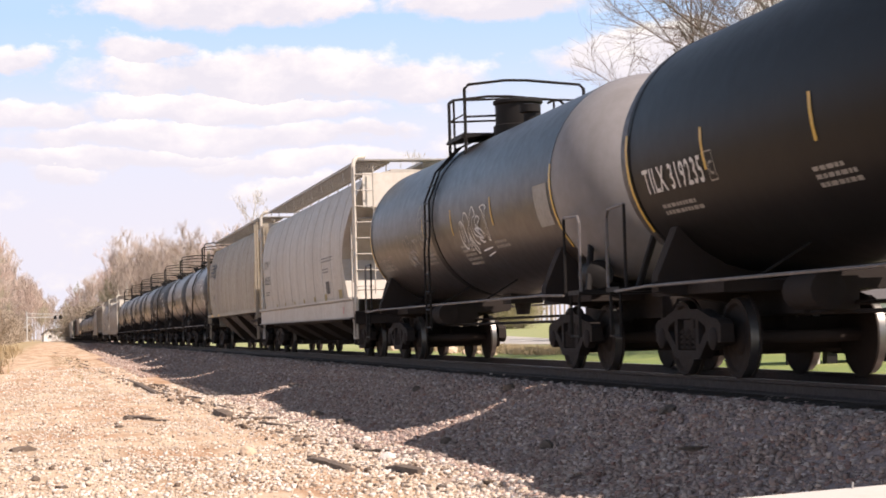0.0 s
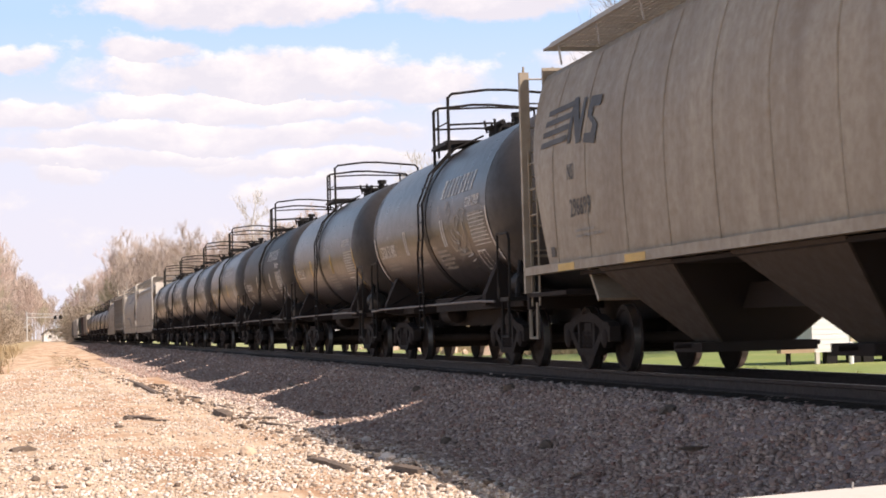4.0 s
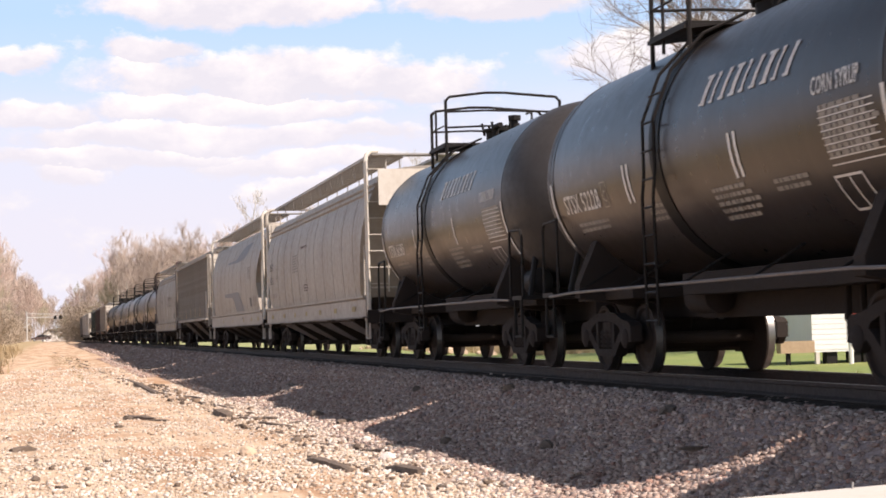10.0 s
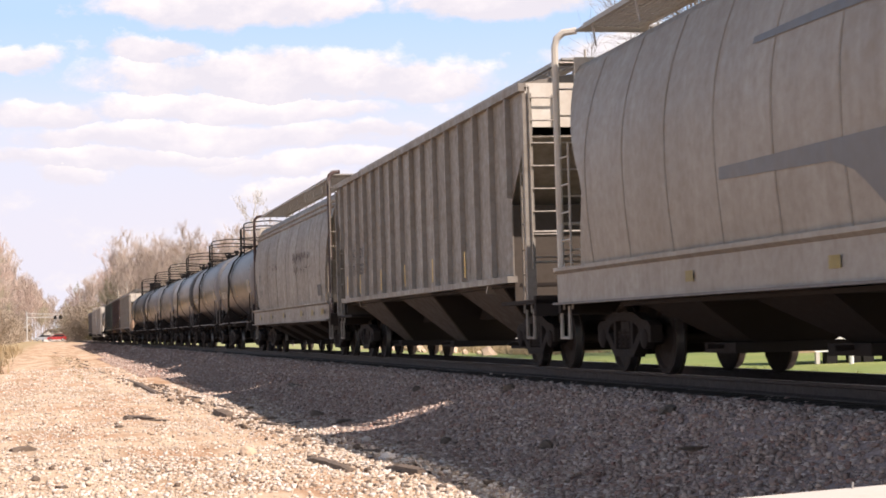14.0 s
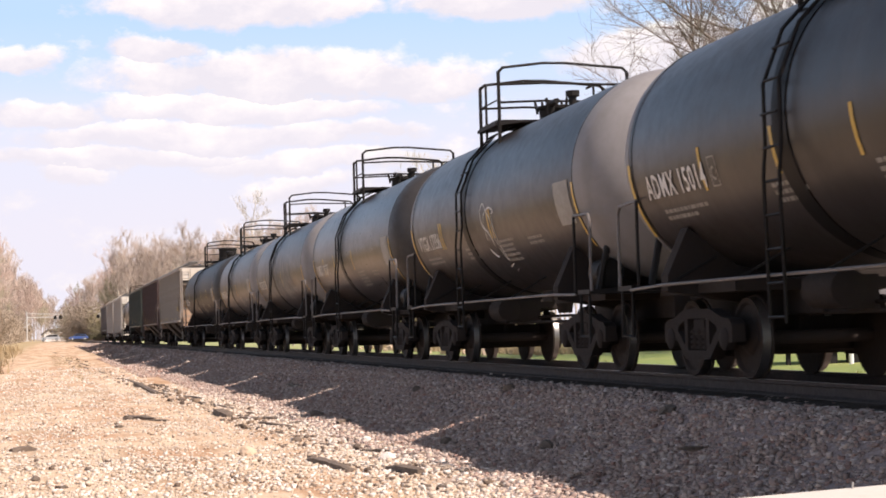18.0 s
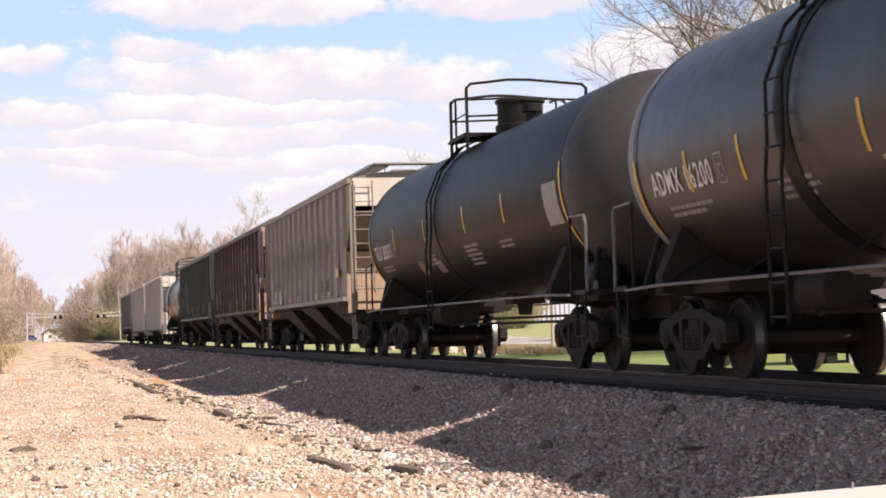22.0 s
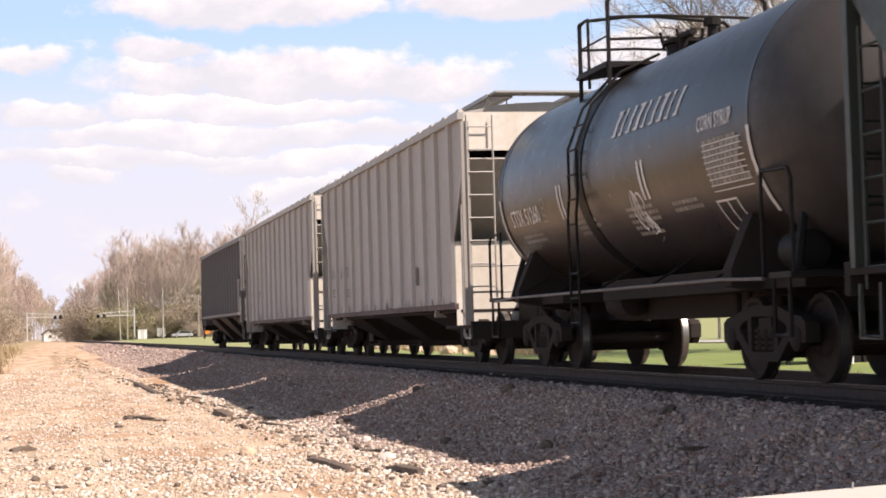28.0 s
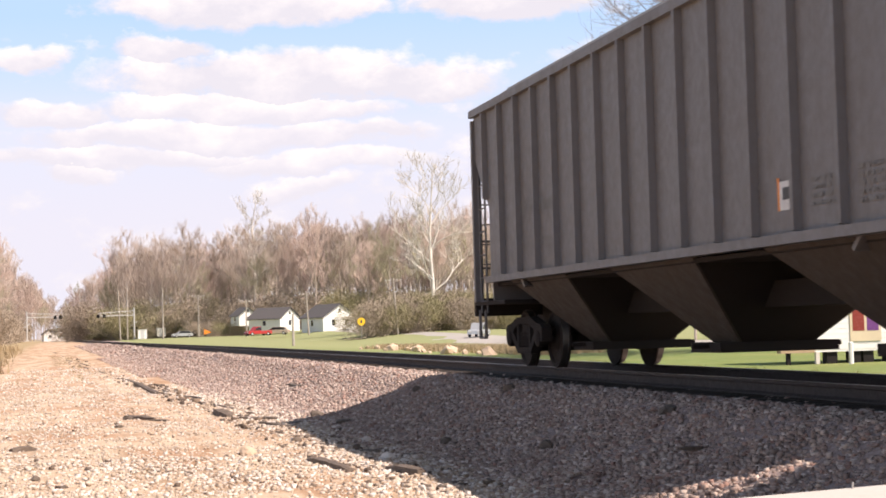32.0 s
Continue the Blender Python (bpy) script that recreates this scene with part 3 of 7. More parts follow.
def coupler(car, y, way):
    s = Shape().box(-0.11, 0.11, min(y, y - way * 0.9), max(y, y - way * 0.9), 0.78, 0.98)
    s.lathe([(0.70, 0.16), (1.02, 0.16)], 8, "z", (0.06, y + way * 0.03, 0))
    s.box(-0.17, 0.15, y - 0.14, y + 0.10, 0.72, 1.0)
    part("coupler", s, RUNNING, car, "rusty knuckle coupler")
    hose = [(-0.35, y - way * 0.25, 0.75), (-0.36, y - way * 0.1, 0.52), (-0.25, y, 0.42), (-0.1, y + way * 0.02, 0.45)]
    part("air_hose", Shape().path(hose, 0.025), RUBBER, car)


def ladder(car, p, q, width, rungs, across, mat, r=0.018):
    """Two stiles from p to q, set apart along the vector across, and rungs between them."""
    p, q, a = Vector(p), Vector(q), Vector(across).normalized() * width
    lad = part("ladder", Shape().tube(p, q, r, 5).tube(p + a, q + a, r, 5), mat, car)
    bar = Shape().tube((0, 0, 0), a, r * 0.75, 5).mesh("rung")
    bar.materials.append(mat)
    for i in range(rungs):
        k = (i + 0.5) / rungs
        part("rung", bar, mat, lad, at=Matrix.Translation(p.lerp(q, k)))
    return lad


def grab(car, points, mat, name="handrail", r=0.02):
    return part(name, Shape().path(points, r, 6), mat, car)


# ---------------------------------------------------------------- tank cars
def round_patch(y0, y1, z0, z1, r, zc, side=-1, lean=0.0, lift=0.008):
    """A strip laid on the tank's flank between two places along it and two heights."""
    a0, a1 = math.asin(max(-1, min(1, (z0 - zc) / r))), math.asin(max(-1, min(1, (z1 - zc) / r)))
    n = max(1, int((a1 - a0) / 0.12) + 1)
    v = []
    for i in range(n + 1):
        k = i / n
        a = a0 + (a1 - a0) * k
        for y in (y0 + lean * k, y1 + lean * k):
            v.append((side * (r + lift) * math.cos(a), y, zc + (r + lift) * math.sin(a)))
    return v, [(2 * i, 2 * i + 1, 2 * i + 3, 2 * i + 2) for i in range(n)]


def stencil_round(car, name, words, size, y, z, r, zc, mat, label="", squeeze=0.8):
    """Text on the tank's camera side, running from y towards lower y."""
    v, f = lettering(words, size)
    a0 = math.asin((z - zc) / r)
    out = []
    for tx, ty, _ in v:
        a = a0 + ty / r
        out.append((-(r + 0.012) * math.cos(a), y - tx * squeeze, zc + (r + 0.012) * math.sin(a)))
    return part(name, Shape().add(out, f), mat, car, label)


def bars_round(car, name, y, z, width, lines, r, zc, mat, pitch=0.075, seed=0):
    """Small print: rows of short bars."""
    rng = random.Random(seed)
    s = Shape()
    for i in range(lines):
        yy, end = y, y - width * rng.uniform(0.7, 1.0)
        while yy > end:
            w = rng.uniform(0.05, 0.16)
            s.add(*round_patch(yy - w, yy, z - i * pitch, z - i * pitch + 0.042, r, zc))
            yy -= w + 0.03
    return tagged(part(name, s, mat, car), kind="stuff")


def marks_round(car, y, z, r, zc, mat, n=9, tall=0.32, wide=0.29):
    """A brand name as plain slanted bars, each with a small foot and head."""
    for i in range(n):
        yy, lean = y + 0.12 - i * wide, -0.14
        thick = (0.11, 0.06, 0.09)[i % 3]
        s = Shape().add(*round_patch(yy - 0.07 - thick, yy - 0.07, z, z + tall, r, zc, lean=lean))
        s.add(*round_patch(yy - 0.10 - thick, yy - 0.04, z, z + 0.028, r, zc, lift=0.010))
        s.add(*round_patch(yy - (0.20, 0.12, 0.16)[i % 3] + lean, yy - (0.0, 0.04, 0.06)[i % 3] + lean, z + tall - 0.035, z + tall, r, zc, lift=0.010))
        part("brand_mark", s, mat, car, "white slanted brand mark")


def spikes(car, y, z, wide, tall, r, zc, mat, seed, strokes=34, thick=0.032):
    """Angular spray-paint strokes that shoot up and down."""
    rng = random.Random(seed)
    s = Shape()
    for k in range(strokes):
        y0 = y - wide * k / strokes
        z0, z1 = z + tall * rng.uniform(0.0, 0.3), z + tall * rng.uniform(0.55, 1.0)
        lean = rng.uniform(-0.55, 0.35)
        w = thick * rng.uniform(0.7, 1.8)
        s.add(*round_patch(y0 - w, y0 + w, z0, z1, r, zc, lean=lean))
        if k % 2:
            s.add(*round_patch(y0 - w + lean, y0 + w * 0.6 + lean, z + tall * rng.uniform(0.1, 0.4), z1, r, zc, lean=rng.uniform(-0.5, 0.1) - lean * 0.4))
    return part("graffiti", s, mat, car, "pale spiky spray-paint strokes")


LOOPS = ([(0.9, 0.85), (0.6, 1.0), (0.15, 0.85), (0.2, 0.6), (0.7, 0.45), (0.85, 0.2), (0.5, 0.0), (0.05, 0.15), (0.3, 0.3), (0.45, 0.7), (0.9, 0.85)], [(0.0, 0.95), (0.5, 1.0), (1.0, 0.9), (0.65, 0.8), (0.6, 0.1), (0.45, 0.0), (0.35, 0.2), (0.4, 0.75), (0.0, 0.95)],
         [(0.5, 1.0), (0.9, 0.75), (0.9, 0.25), (0.5, 0.0), (0.1, 0.25), (0.1, 0.75), (0.5, 1.0), (0.62, 0.7), (0.6, 0.35), (0.45, 0.3), (0.42, 0.65), (0.5, 0.9)], [(0.1, 0.0), (0.15, 0.95), (0.6, 1.05), (0.9, 0.75), (0.5, 0.5), (0.95, -0.05), (0.7, -0.1), (0.4, 0.35), (0.3, 0.0), (0.1, 0.0)],
         [(0.95, 0.8), (0.5, 1.1), (0.05, 0.6), (0.15, 0.1), (0.6, -0.05), (0.95, 0.35), (0.55, 0.4), (1.3, 0.1), (0.75, 0.15), (0.35, 0.3), (0.4, 0.7), (0.95, 0.8)])


def scrawl(car, y, z, wide, tall, r, zc, mat, seed, strokes=0, thick=0.013):
    """A spray-paint tag: bubbly outlines side by side, and a dash or two under them."""
    rng = random.Random(seed)
    s = Shape()
    n = strokes or max(2, round(wide / (tall * 0.75)))
    curves = []
    for k in range(n):
        pts = LOOPS[(k + seed) % 5]
        w, h, up = wide / n * rng.uniform(1.05, 1.3), tall * rng.uniform(0.8, 1.15), tall * rng.uniform(-0.1, 0.1)
        lean = rng.uniform(-0.2, 0.1)
        ring = []
        for i in range(len(pts) - 1):
            p0, p1, p2, p3 = pts[max(0, i - 1)], pts[i], pts[i + 1], pts[min(len(pts) - 1, i + 2)]
            for q in range(4):
                f = q / 4
                ring.append(tuple(0.5 * (2 * b + (c - a) * f + (2 * a - 5 * b + 4 * c - d) * f * f + (3 * b - a - 3 * c + d) * f ** 3) for a, b, c, d in zip(p0, p1, p2, p3)))
        curves.append([(y - wide * k / n - (a + lean * b) * w, z + up + b * h) for a, b in ring])
    for k in range(2):
        curves.append([(y - wide * (0.55 + 0.05 * k), z - 0.10 - 0.09 * k), (y - wide * 0.85, z - 0.07 - 0.08 * k)])
    for ring in curves:
        pts = []
        for py, pz in ring:
            an = math.asin(max(-0.98, min(0.98, (pz - zc) / r)))
            pts.append((-(r + 0.010) * math.cos(an), py, zc + (r + 0.010) * math.sin(an)))
        for p, q in zip(pts, pts[1:]):
            dy, dz = q[1] - p[1], q[2] - p[2]
            ln = math.hypot(dy, dz) or 1
            oy, oz = -dz / ln * thick, dy / ln * thick
            s.add([(p[0], p[1] + oy, p[2] + oz), (p[0], p[1] - oy, p[2] - oz), (q[0], q[1] - oy, q[2] - oz), (q[0], q[1] + oy, q[2] + oz)], [(0, 1, 2, 3)])
    return part("graffiti", s, mat, car, "pale bubbly spray-paint tag")


def tank_body(half, r, zc, depth):
    """A welded tank with full dished heads; half is half its length between head seams."""
    prof = []
    for i in range(11):
        a = math.pi / 2 * i / 10
        prof.append((-half - depth * math.cos(a) ** 0.9, max(0.01, r * math.sin(a) ** 0.8)))
    prof += [(-half * 0.5, r), (0.0, r), (half * 0.5, r)]
    for i in range(11):
        a = math.pi / 2 * (1 - i / 10)
        prof.append((half + depth * math.cos(a) ** 0.9, max(0.01, r * math.sin(a) ** 0.8)))
    return Shape().lathe(prof, 72, "y", (0, 0, zc))


def tank_head(half, r, zc, depth, way):
    """The dished plate that closes one end, just over the tank's own surface."""
    prof = []
    for i in range(11):
        a = math.pi / 2 * i / 10
        prof.append((way * (half + 0.006 + depth * math.cos(a) ** 0.9), max(0.01, (r + 0.004) * math.sin(a) ** 0.8)))
    return Shape().lathe(prof, 72, "y", (0, 0, zc))


def ring_band(y, w, r, zc, lift=0.012):
    return Shape().lathe([(y - w / 2, r - 0.02), (y - w / 2, r + lift), (y + w / 2, r + lift), (y + w / 2, r - 0.02)], 72, "y", (0, 0, zc))


def tank_car(u0, u1, seams, paint, label, r=1.50, zc=2.71, number="", number_paint=None, tape=YELLOW, double_tape=False, long=False, dome=False, brand=None, panel=None, syrup=False, hoops=True, scrawls=(), tapes=(2.0, -1.6), lad=0.5, contents_low=False):
    """A tank car between the coupling points u0 and u1 of the train; seams are the head seams."""
    u = (u0 + u1) / 2
    car = thing("tank_car", label, "tank car", "cars of the freight train")
    half = (seams[1] - seams[0]) / 2
    mid = (seams[0] + seams[1]) / 2 - u
    end = (u1 - u0) / 2
    body = part("tank", tank_body(half, r, zc, min(r * 0.80, end - half - 0.32)), paint, car, smooth=True, at=pose(0, mid, 0))
    # heads painted lighter than the flanks, as the sun would show them
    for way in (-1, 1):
        part("tank_head", tank_head(half, r, zc, min(r * 0.80, end - half - 0.32), way), HEADSUNDUST if paint is SLATE or number_paint else HEADDARK, body, "dished tank head, paler for dust and sunlight", smooth=True)
    for y, w in ((-half + 0.06, 0.08), (half - 0.06, 0.08), (lad, 0.34)):
        part("jacket_band", ring_band(y, w, r, zc, 0.006 if w < 0.2 else 0.012), paint if w < 0.2 else BLACK, body, smooth=True)
    # stub sills, bolsters and shear plates under the heads
    tc = end - (2.35 if not long else 2.5)
    for way in (-1, 1):
        y1, y0 = way * (end - 0.55), way * (end - 4.2)
        part("stub_sill", Shape().box(-0.33, 0.33, min(y0, y1), max(y0, y1), 0.72, 1.12).box(-1.1, 1.1, min(way * (tc - 1.3), way * (tc + 1.2)), max(way * (tc - 1.3), way * (tc + 1.2)), 0.98, 1.10), RUNNING, car)
        part("tank_saddle", Shape().extrude_y([(-1.46, 1.20), (-1.46, 1.02), (-0.3, 0.82), (0.3, 0.82), (1.46, 1.02), (1.46, 1.20), (1.20, zc - r * 0.62), (0.6, zc - r * 0.93), (-0.6, zc - r * 0.93), (-1.20, zc - r * 0.62)], way * tc - 0.12, way * tc + 0.12), RUNNING, car)
        y2 = way * (end - 0.62)
        part("end_platform", Shape().box(-1.48, 1.48, min(y2, y2 - way * 0.55), max(y2, y2 - way * 0.55), 1.06, 1.12), RAILING, car, "thin steel end walkway")
        coupler(car, way * end, way)
        # bowed rail round the walkway's outer corners
        for side in (-1, 1):
            x = side * 1.45
            grab(car, [(x, y2, 1.1), (x, y2, 2.02), (x, y2 - way * 0.08, 2.12), (x, y2 - way * 0.75, 2.14)], RAILING if syrup else PIPE)
            grab(car, [(x, y2 - way * 0.75, 2.14), (x, y2 - way * 0.75, 1.1)], RAILING)
            part("corner_brace", Shape().tube((side * 1.2, y2 - way * 0.5, 1.12), (side * 0.95, way * (half + 0.2) + mid, zc - 0.5), 0.045, 6), RAILING, car)
        truck(car, way * tc, u)
        part("sill_step", Shape().path([(-1.45, y2 - way * 0.1, 1.06), (-1.45, y2 - way * 0.1, 0.5), (-1.45, y2 - way * 0.5, 0.5), (-1.45, y2 - way * 0.5, 1.06)], 0.02, 5), RAILING, car)
    # pipe rail along both flanks
    for side in (-1, 1):
        x = side * (r + 0.03)
        part("side_rail", Shape().path([(x, -end + 1.2, 1.06), (x, -end + 2.4, 1.09), (x, end - 2.4, 1.09), (x, end - 1.2, 1.06)], 0.019, 6), PIPE, car, "long grey side handrail")
        for k in range(5):
            y = (-1 + k * 0.5) * (end - 2.6)
            part("rail_bracket", Shape().tube((x, y, 1.09), (side * (r - 0.55), y, zc - r * 0.86), 0.016, 5), RAILING, car)
    # side ladders to the top platform, on the far half of the car
    py = mid + lad
    for side in (-1, 1):
        pts = []
        for k in range(7):
            a = radians(-55 + k * 22)
            pts.append((side * (r + 0.10) * math.cos(a), zc + (r + 0.10) * math.sin(a)))
        pts = [(side * (r + 0.08), 0.62)] + [(side * (r + 0.10), zc - 0.6)] + [p for p in pts if p[1] > zc - 0.5]
        for off in (-0.2, 0.2):
            part("ladder_stile", Shape().path([(x, py + off, z) for x, z in pts], 0.02, 5), RAILING, car)
        rung = kept("tank_rung", lambda: Shape().tube((0, -0.2, 0), (0, 0.2, 0), 0.015, 5))
        for k in range(9):
            z = 0.68 + k * 0.33
            x = side * (r + 0.09) if z < zc else side * (r + 0.10) * math.cos(math.asin(min(0.99, (z - zc) / (r + 0.1))))
            part("rung", rung, RAILING, car, at=pose(x, py, z))
    # top platform with its rails and fittings
    top = zc + r
    # a platform across the tank, railed along its two edges
    ya, yb = (py + 0.10, py + 1.45) if syrup else (py - 0.85, py + 0.50)
    deck = part("top_platform", Shape().box(-1.02, 1.34, ya, yb, top - 0.03, top + 0.01).slab([(-1.05, ya, top - 0.08), (-0.95, ya, top - 0.08), (-0.95, yb, top - 0.08), (-1.05, yb, top - 0.08)], [(-1.05, ya, top - 0.031), (-0.6, ya, top - 0.031), (-0.6, yb, top - 0.031), (-1.05, yb, top - 0.031)]), RAILING, car, "dark grated platform on the tank top")
    for y in (ya, yb):
        hr = 0.92 if y == ya else 0.80
        for x in (-0.98, 1.3):
            part("rail_post", Shape().tube((x, y, top - 0.45), (x, y, top + hr - 0.08), 0.03, 6), RAILING, deck)
        part("top_rail", Shape().path([(-0.98, y, top + hr - 0.10), (-0.90, y, top + hr - 0.02), (-0.2, y, top + hr + 0.06), (0.2, y, top + hr + 0.06), (1.22, y, top + hr - 0.02), (1.3, y, top + hr - 0.10)], 0.026, 6), RAILING, deck)
        for k in ((0.66, 0.33) if y == ya else (0.45,)):
            part("mid_rail", Shape().path([(-0.98, y, top + hr * k), (-0.2, y, top + hr * k + 0.03), (1.3, y, top + hr * k)], 0.02, 6), RAILING, deck)
    for x in (-0.98, 0.98):
        part("gate_post", Shape().tube((x, yb - 0.42, top - 0.25), (x, yb - 0.42, top + 0.72), 0.022, 6), RAILING, deck)
        part("gate_bar", Shape().path([(x, yb, top + 0.73), (x, yb - 0.42, top + 0.73)], 0.022, 6), RAILING, deck)
        part("gate_bar", Shape().path([(x, yb, top + 0.36), (x, ya, top + 0.36)], 0.014, 6), RAILING, deck)
    py += 0.6 if syrup else 0.0
    if dome:
        part("valve_housing", Shape().lathe([(top - 0.1, 0.46), (top + 0.12, 0.46), (top + 0.14, 0.42), (top + 0.50, 0.42), (top + 0.53, 0.46), (top + 0.58, 0.46), (top + 0.60, 0.40)], 24, "z", (0, py - 0.95, 0)), RAILING, car, "dark round valve housing", smooth=True)
        part("relief_valve", Shape().lathe([(top - 0.05, 0.12), (top + 0.25, 0.12), (top + 0.27, 0.19), (top + 0.40, 0.19), (top + 0.42, 0.10)], 14, "z", (0, py - 1.8, 0)), RAILING, car, smooth=True)
    else:
        part("manway", Shape().lathe([(top - 0.1, 0.28), (top + 0.16, 0.28), (top + 0.17, 0.34), (top + 0.22, 0.34), (top + 0.25, 0.12)], 18, "z", (0, py - 0.9, 0)), RAILING, car, "round manway lid", smooth=True)
        for a in range(6):
            part("lid_bolt", Shape().tube((0.31 * math.cos(a), py - 0.9 + 0.31 * math.sin(a), top + 0.1), (0.36 * math.cos(a), py - 0.9 + 0.36 * math.sin(a), top + 0.34), 0.025, 5), RAILING, car)
        part("vent_valve", Shape().lathe([(top - 0.05, 0.07), (top + 0.3, 0.07), (top + 0.31, 0.12), (top + 0.4, 0.12)], 10, "z", (0.1, py - 1.6, 0)), RAILING, car)
        part("outlet_pipe", Shape().path([(-0.2, py - 1.3, top - 0.1), (-0.2, py - 1.3, top + 0.22), (-0.2, py - 1.7, top + 0.22)], 0.05, 8), RAILING, car)
    # bottom outlet and its skid, brake gear
    part("bottom_outlet", Shape().lathe([(zc - r - 0.35, 0.12), (zc - r + 0.1, 0.2)], 12, "z", (0, mid, 0)).box(-0.3, 0.3, mid - 0.3, mid + 0.3, zc - r - 0.15, zc - r + 0.05), RUNNING, car)
    part("brake_reservoir", Shape().lathe([(end - 5.4, 0.05), (end - 5.35, 0.2), (end - 4.6, 0.2), (end - 4.55, 0.05)], 14, "y", (-0.55, 0, 0.95)), RUNNING, car, smooth=True)
    if syrup:
        # a sill right through, with the heater's drain pipes and brackets hung from it
        # the wider upper box is added to fill the underside with dark, as shade
        part("centre_sill", Shape().box(-0.36, 0.36, -end + 4.2, end - 4.2, 0.70, 1.14).box(-0.9, 0.9, -end + 3.4, end - 5.0, 0.98, 1.24), RUNNING, car, "grimy sill and added dark sheet for the shade under the tank")
        for k in range(5):
            part("drain_pipe", Shape().tube((-0.5, mid - 3.6 + k * 0.35, 1.1), (-0.5, mid - 3.6 + k * 0.35, 0.62 - 0.06 * (k % 2)), 0.04, 6), RUNNING, car)
    part("brake_rod", Shape().tube((-0.25, -end + 2, 0.72), (-0.25, end - 2, 0.72), 0.025, 5), RUNNING, car)
    part("brake_rod", Shape().tube((0.3, -end + 3, 0.82), (0.3, end - 3, 0.82), 0.025, 5), RUNNING, car)
    part("brake_cylinder", Shape().lathe([(-end + 1.15, 0.08), (-end + 1.2, 0.2), (-end + 1.6, 0.2), (-end + 1.65, 0.08)], 14, "y", (-1.0, 0, 1.35)), RAILING, car, smooth=True)
    # tape, number and stencils on both flanks
    for y in (half - 0.02, -half + 0.02):
        part("end_tape", Shape().add(*round_patch(mid + y - 0.04, mid + y + 0.04, zc - 0.95, zc - 0.08 + (0.3 if long else 0), r + 0.012, zc)), tape, car, "upright reflective tape")
    for y in tapes:
        for off in ((0, 0.16) if double_tape else (0,)):
            part("reflector", Shape().add(*round_patch(mid + y - off - 0.035, mid + y - off + 0.035, zc - (0.42 if long else 0.57), zc + (0.04 if long else -0.10), r, zc)), tape, car, "upright reflective tape")
    npaint = number_paint or WHITE
    if number:
        stencil_round(car, "car_number", number, 0.42 if long else 0.40 if not syrup else 0.36, mid + half - 0.5, zc - (0.80 if dome and number_paint else 0.53), r, zc, npaint, "white stencilled car number")
        size = 0.42 if long else 0.40 if not syrup else 0.36
        zn = zc - (0.80 if dome and number_paint else 0.53)
        yc = mid + half - 0.5 - 0.8 * max(p[0] for p in lettering(number, size)[0]) - 0.14
        stencil_round(car, "code_letter", "C", 0.22, yc - 0.05, zn + 0.05, r, zc, CREAM)
        s = Shape()
        for y0, y1, z0, z1 in ((0, 0.22, -0.02, -0.005), (0, 0.22, 0.29, 0.305), (0, 0.015, -0.005, 0.29), (0.205, 0.22, -0.005, 0.29)):
            s.add(*round_patch(yc - y1, yc - y0, zn + z0, zn + z1, r, zc))
        part("code_frame", s, CREAM, car, "thin square frame round a letter")
    bars_round(car, "data_stencil", mid + half - 0.8, zc - 0.72, 1.4, 2, r, zc, CREAM, seed=int(u))
    bars_round(car, "data_stencil", mid + half * 0.28, zc - 0.68, 0.9, 3, r, zc, CREAM, seed=int(u) + 1)
    bars_round(car, "data_stencil", mid - half * 0.14, zc - 0.66, 1.1, 5, r, zc, CREAM, seed=int(u) + 2)
    bars_round(car, "data_stencil", mid - half * 0.46, zc - 0.70, 0.9, 2, r, zc, CREAM, seed=int(u) + 3)
    if panel:
        py0 = mid - half + 0.25
        s = Shape()
        if syrup:
            for i in range(9):
                s.add(*round_patch(py0, py0 + 1.15, zc - 0.66 + i * 0.062, zc - 0.648 + i * 0.062, r, zc))
            part("data_panel", s, WHITE, car, "white ruled data panel")
            bars_round(car, "panel_print", py0 + 1.12, zc - 0.15, 1.1, 8, r, zc, CREAM, 0.062, seed=int(u) + 9)
        else:
            part("data_panel", Shape().add(*round_patch(py0, py0 + 0.75, zc - 0.62, zc - 0.02, r, zc)), panel, car, "pale dusty data panel")
    if syrup:
        stencil_round(car, "contents_stencil", "CORN SYRUP", 0.24, mid - half + (2.9 if contents_low else 1.5), zc - (0.82 if contents_low else 0.0), r, zc, WHITE, "white stencilled contents name", 0.64)
        s = Shape()
        for y0, y1, z0, z1 in ((0.9, 1.5, 0.42, 0.45), (0.9, 1.5, 0.02, 0.05), (0.9, 0.93, 0.02, 0.45), (1.47, 1.5, 0.02, 0.45), (1.18, 1.21, 0.02, 0.45)):
            s.add(*round_patch(mid - half + y0, mid - half + y1, zc - 1.08 + z0 * 0.75, zc - 1.08 + z1 * 0.75, r, zc))
        part("card_holder", s, WHITE, car, "white-edged placard frame")
    if brand:
        marks_round(car, mid + lad - 1.55, zc + 0.28, r, zc, brand)
    for i, (y, z, w, h, mat) in enumerate(scrawls):
        (spikes if w > 4 else scrawl)(car, mid + y, z, w, h, r, zc, mat, int(u) + i)
    TRAIN.append((car, u))
    return car


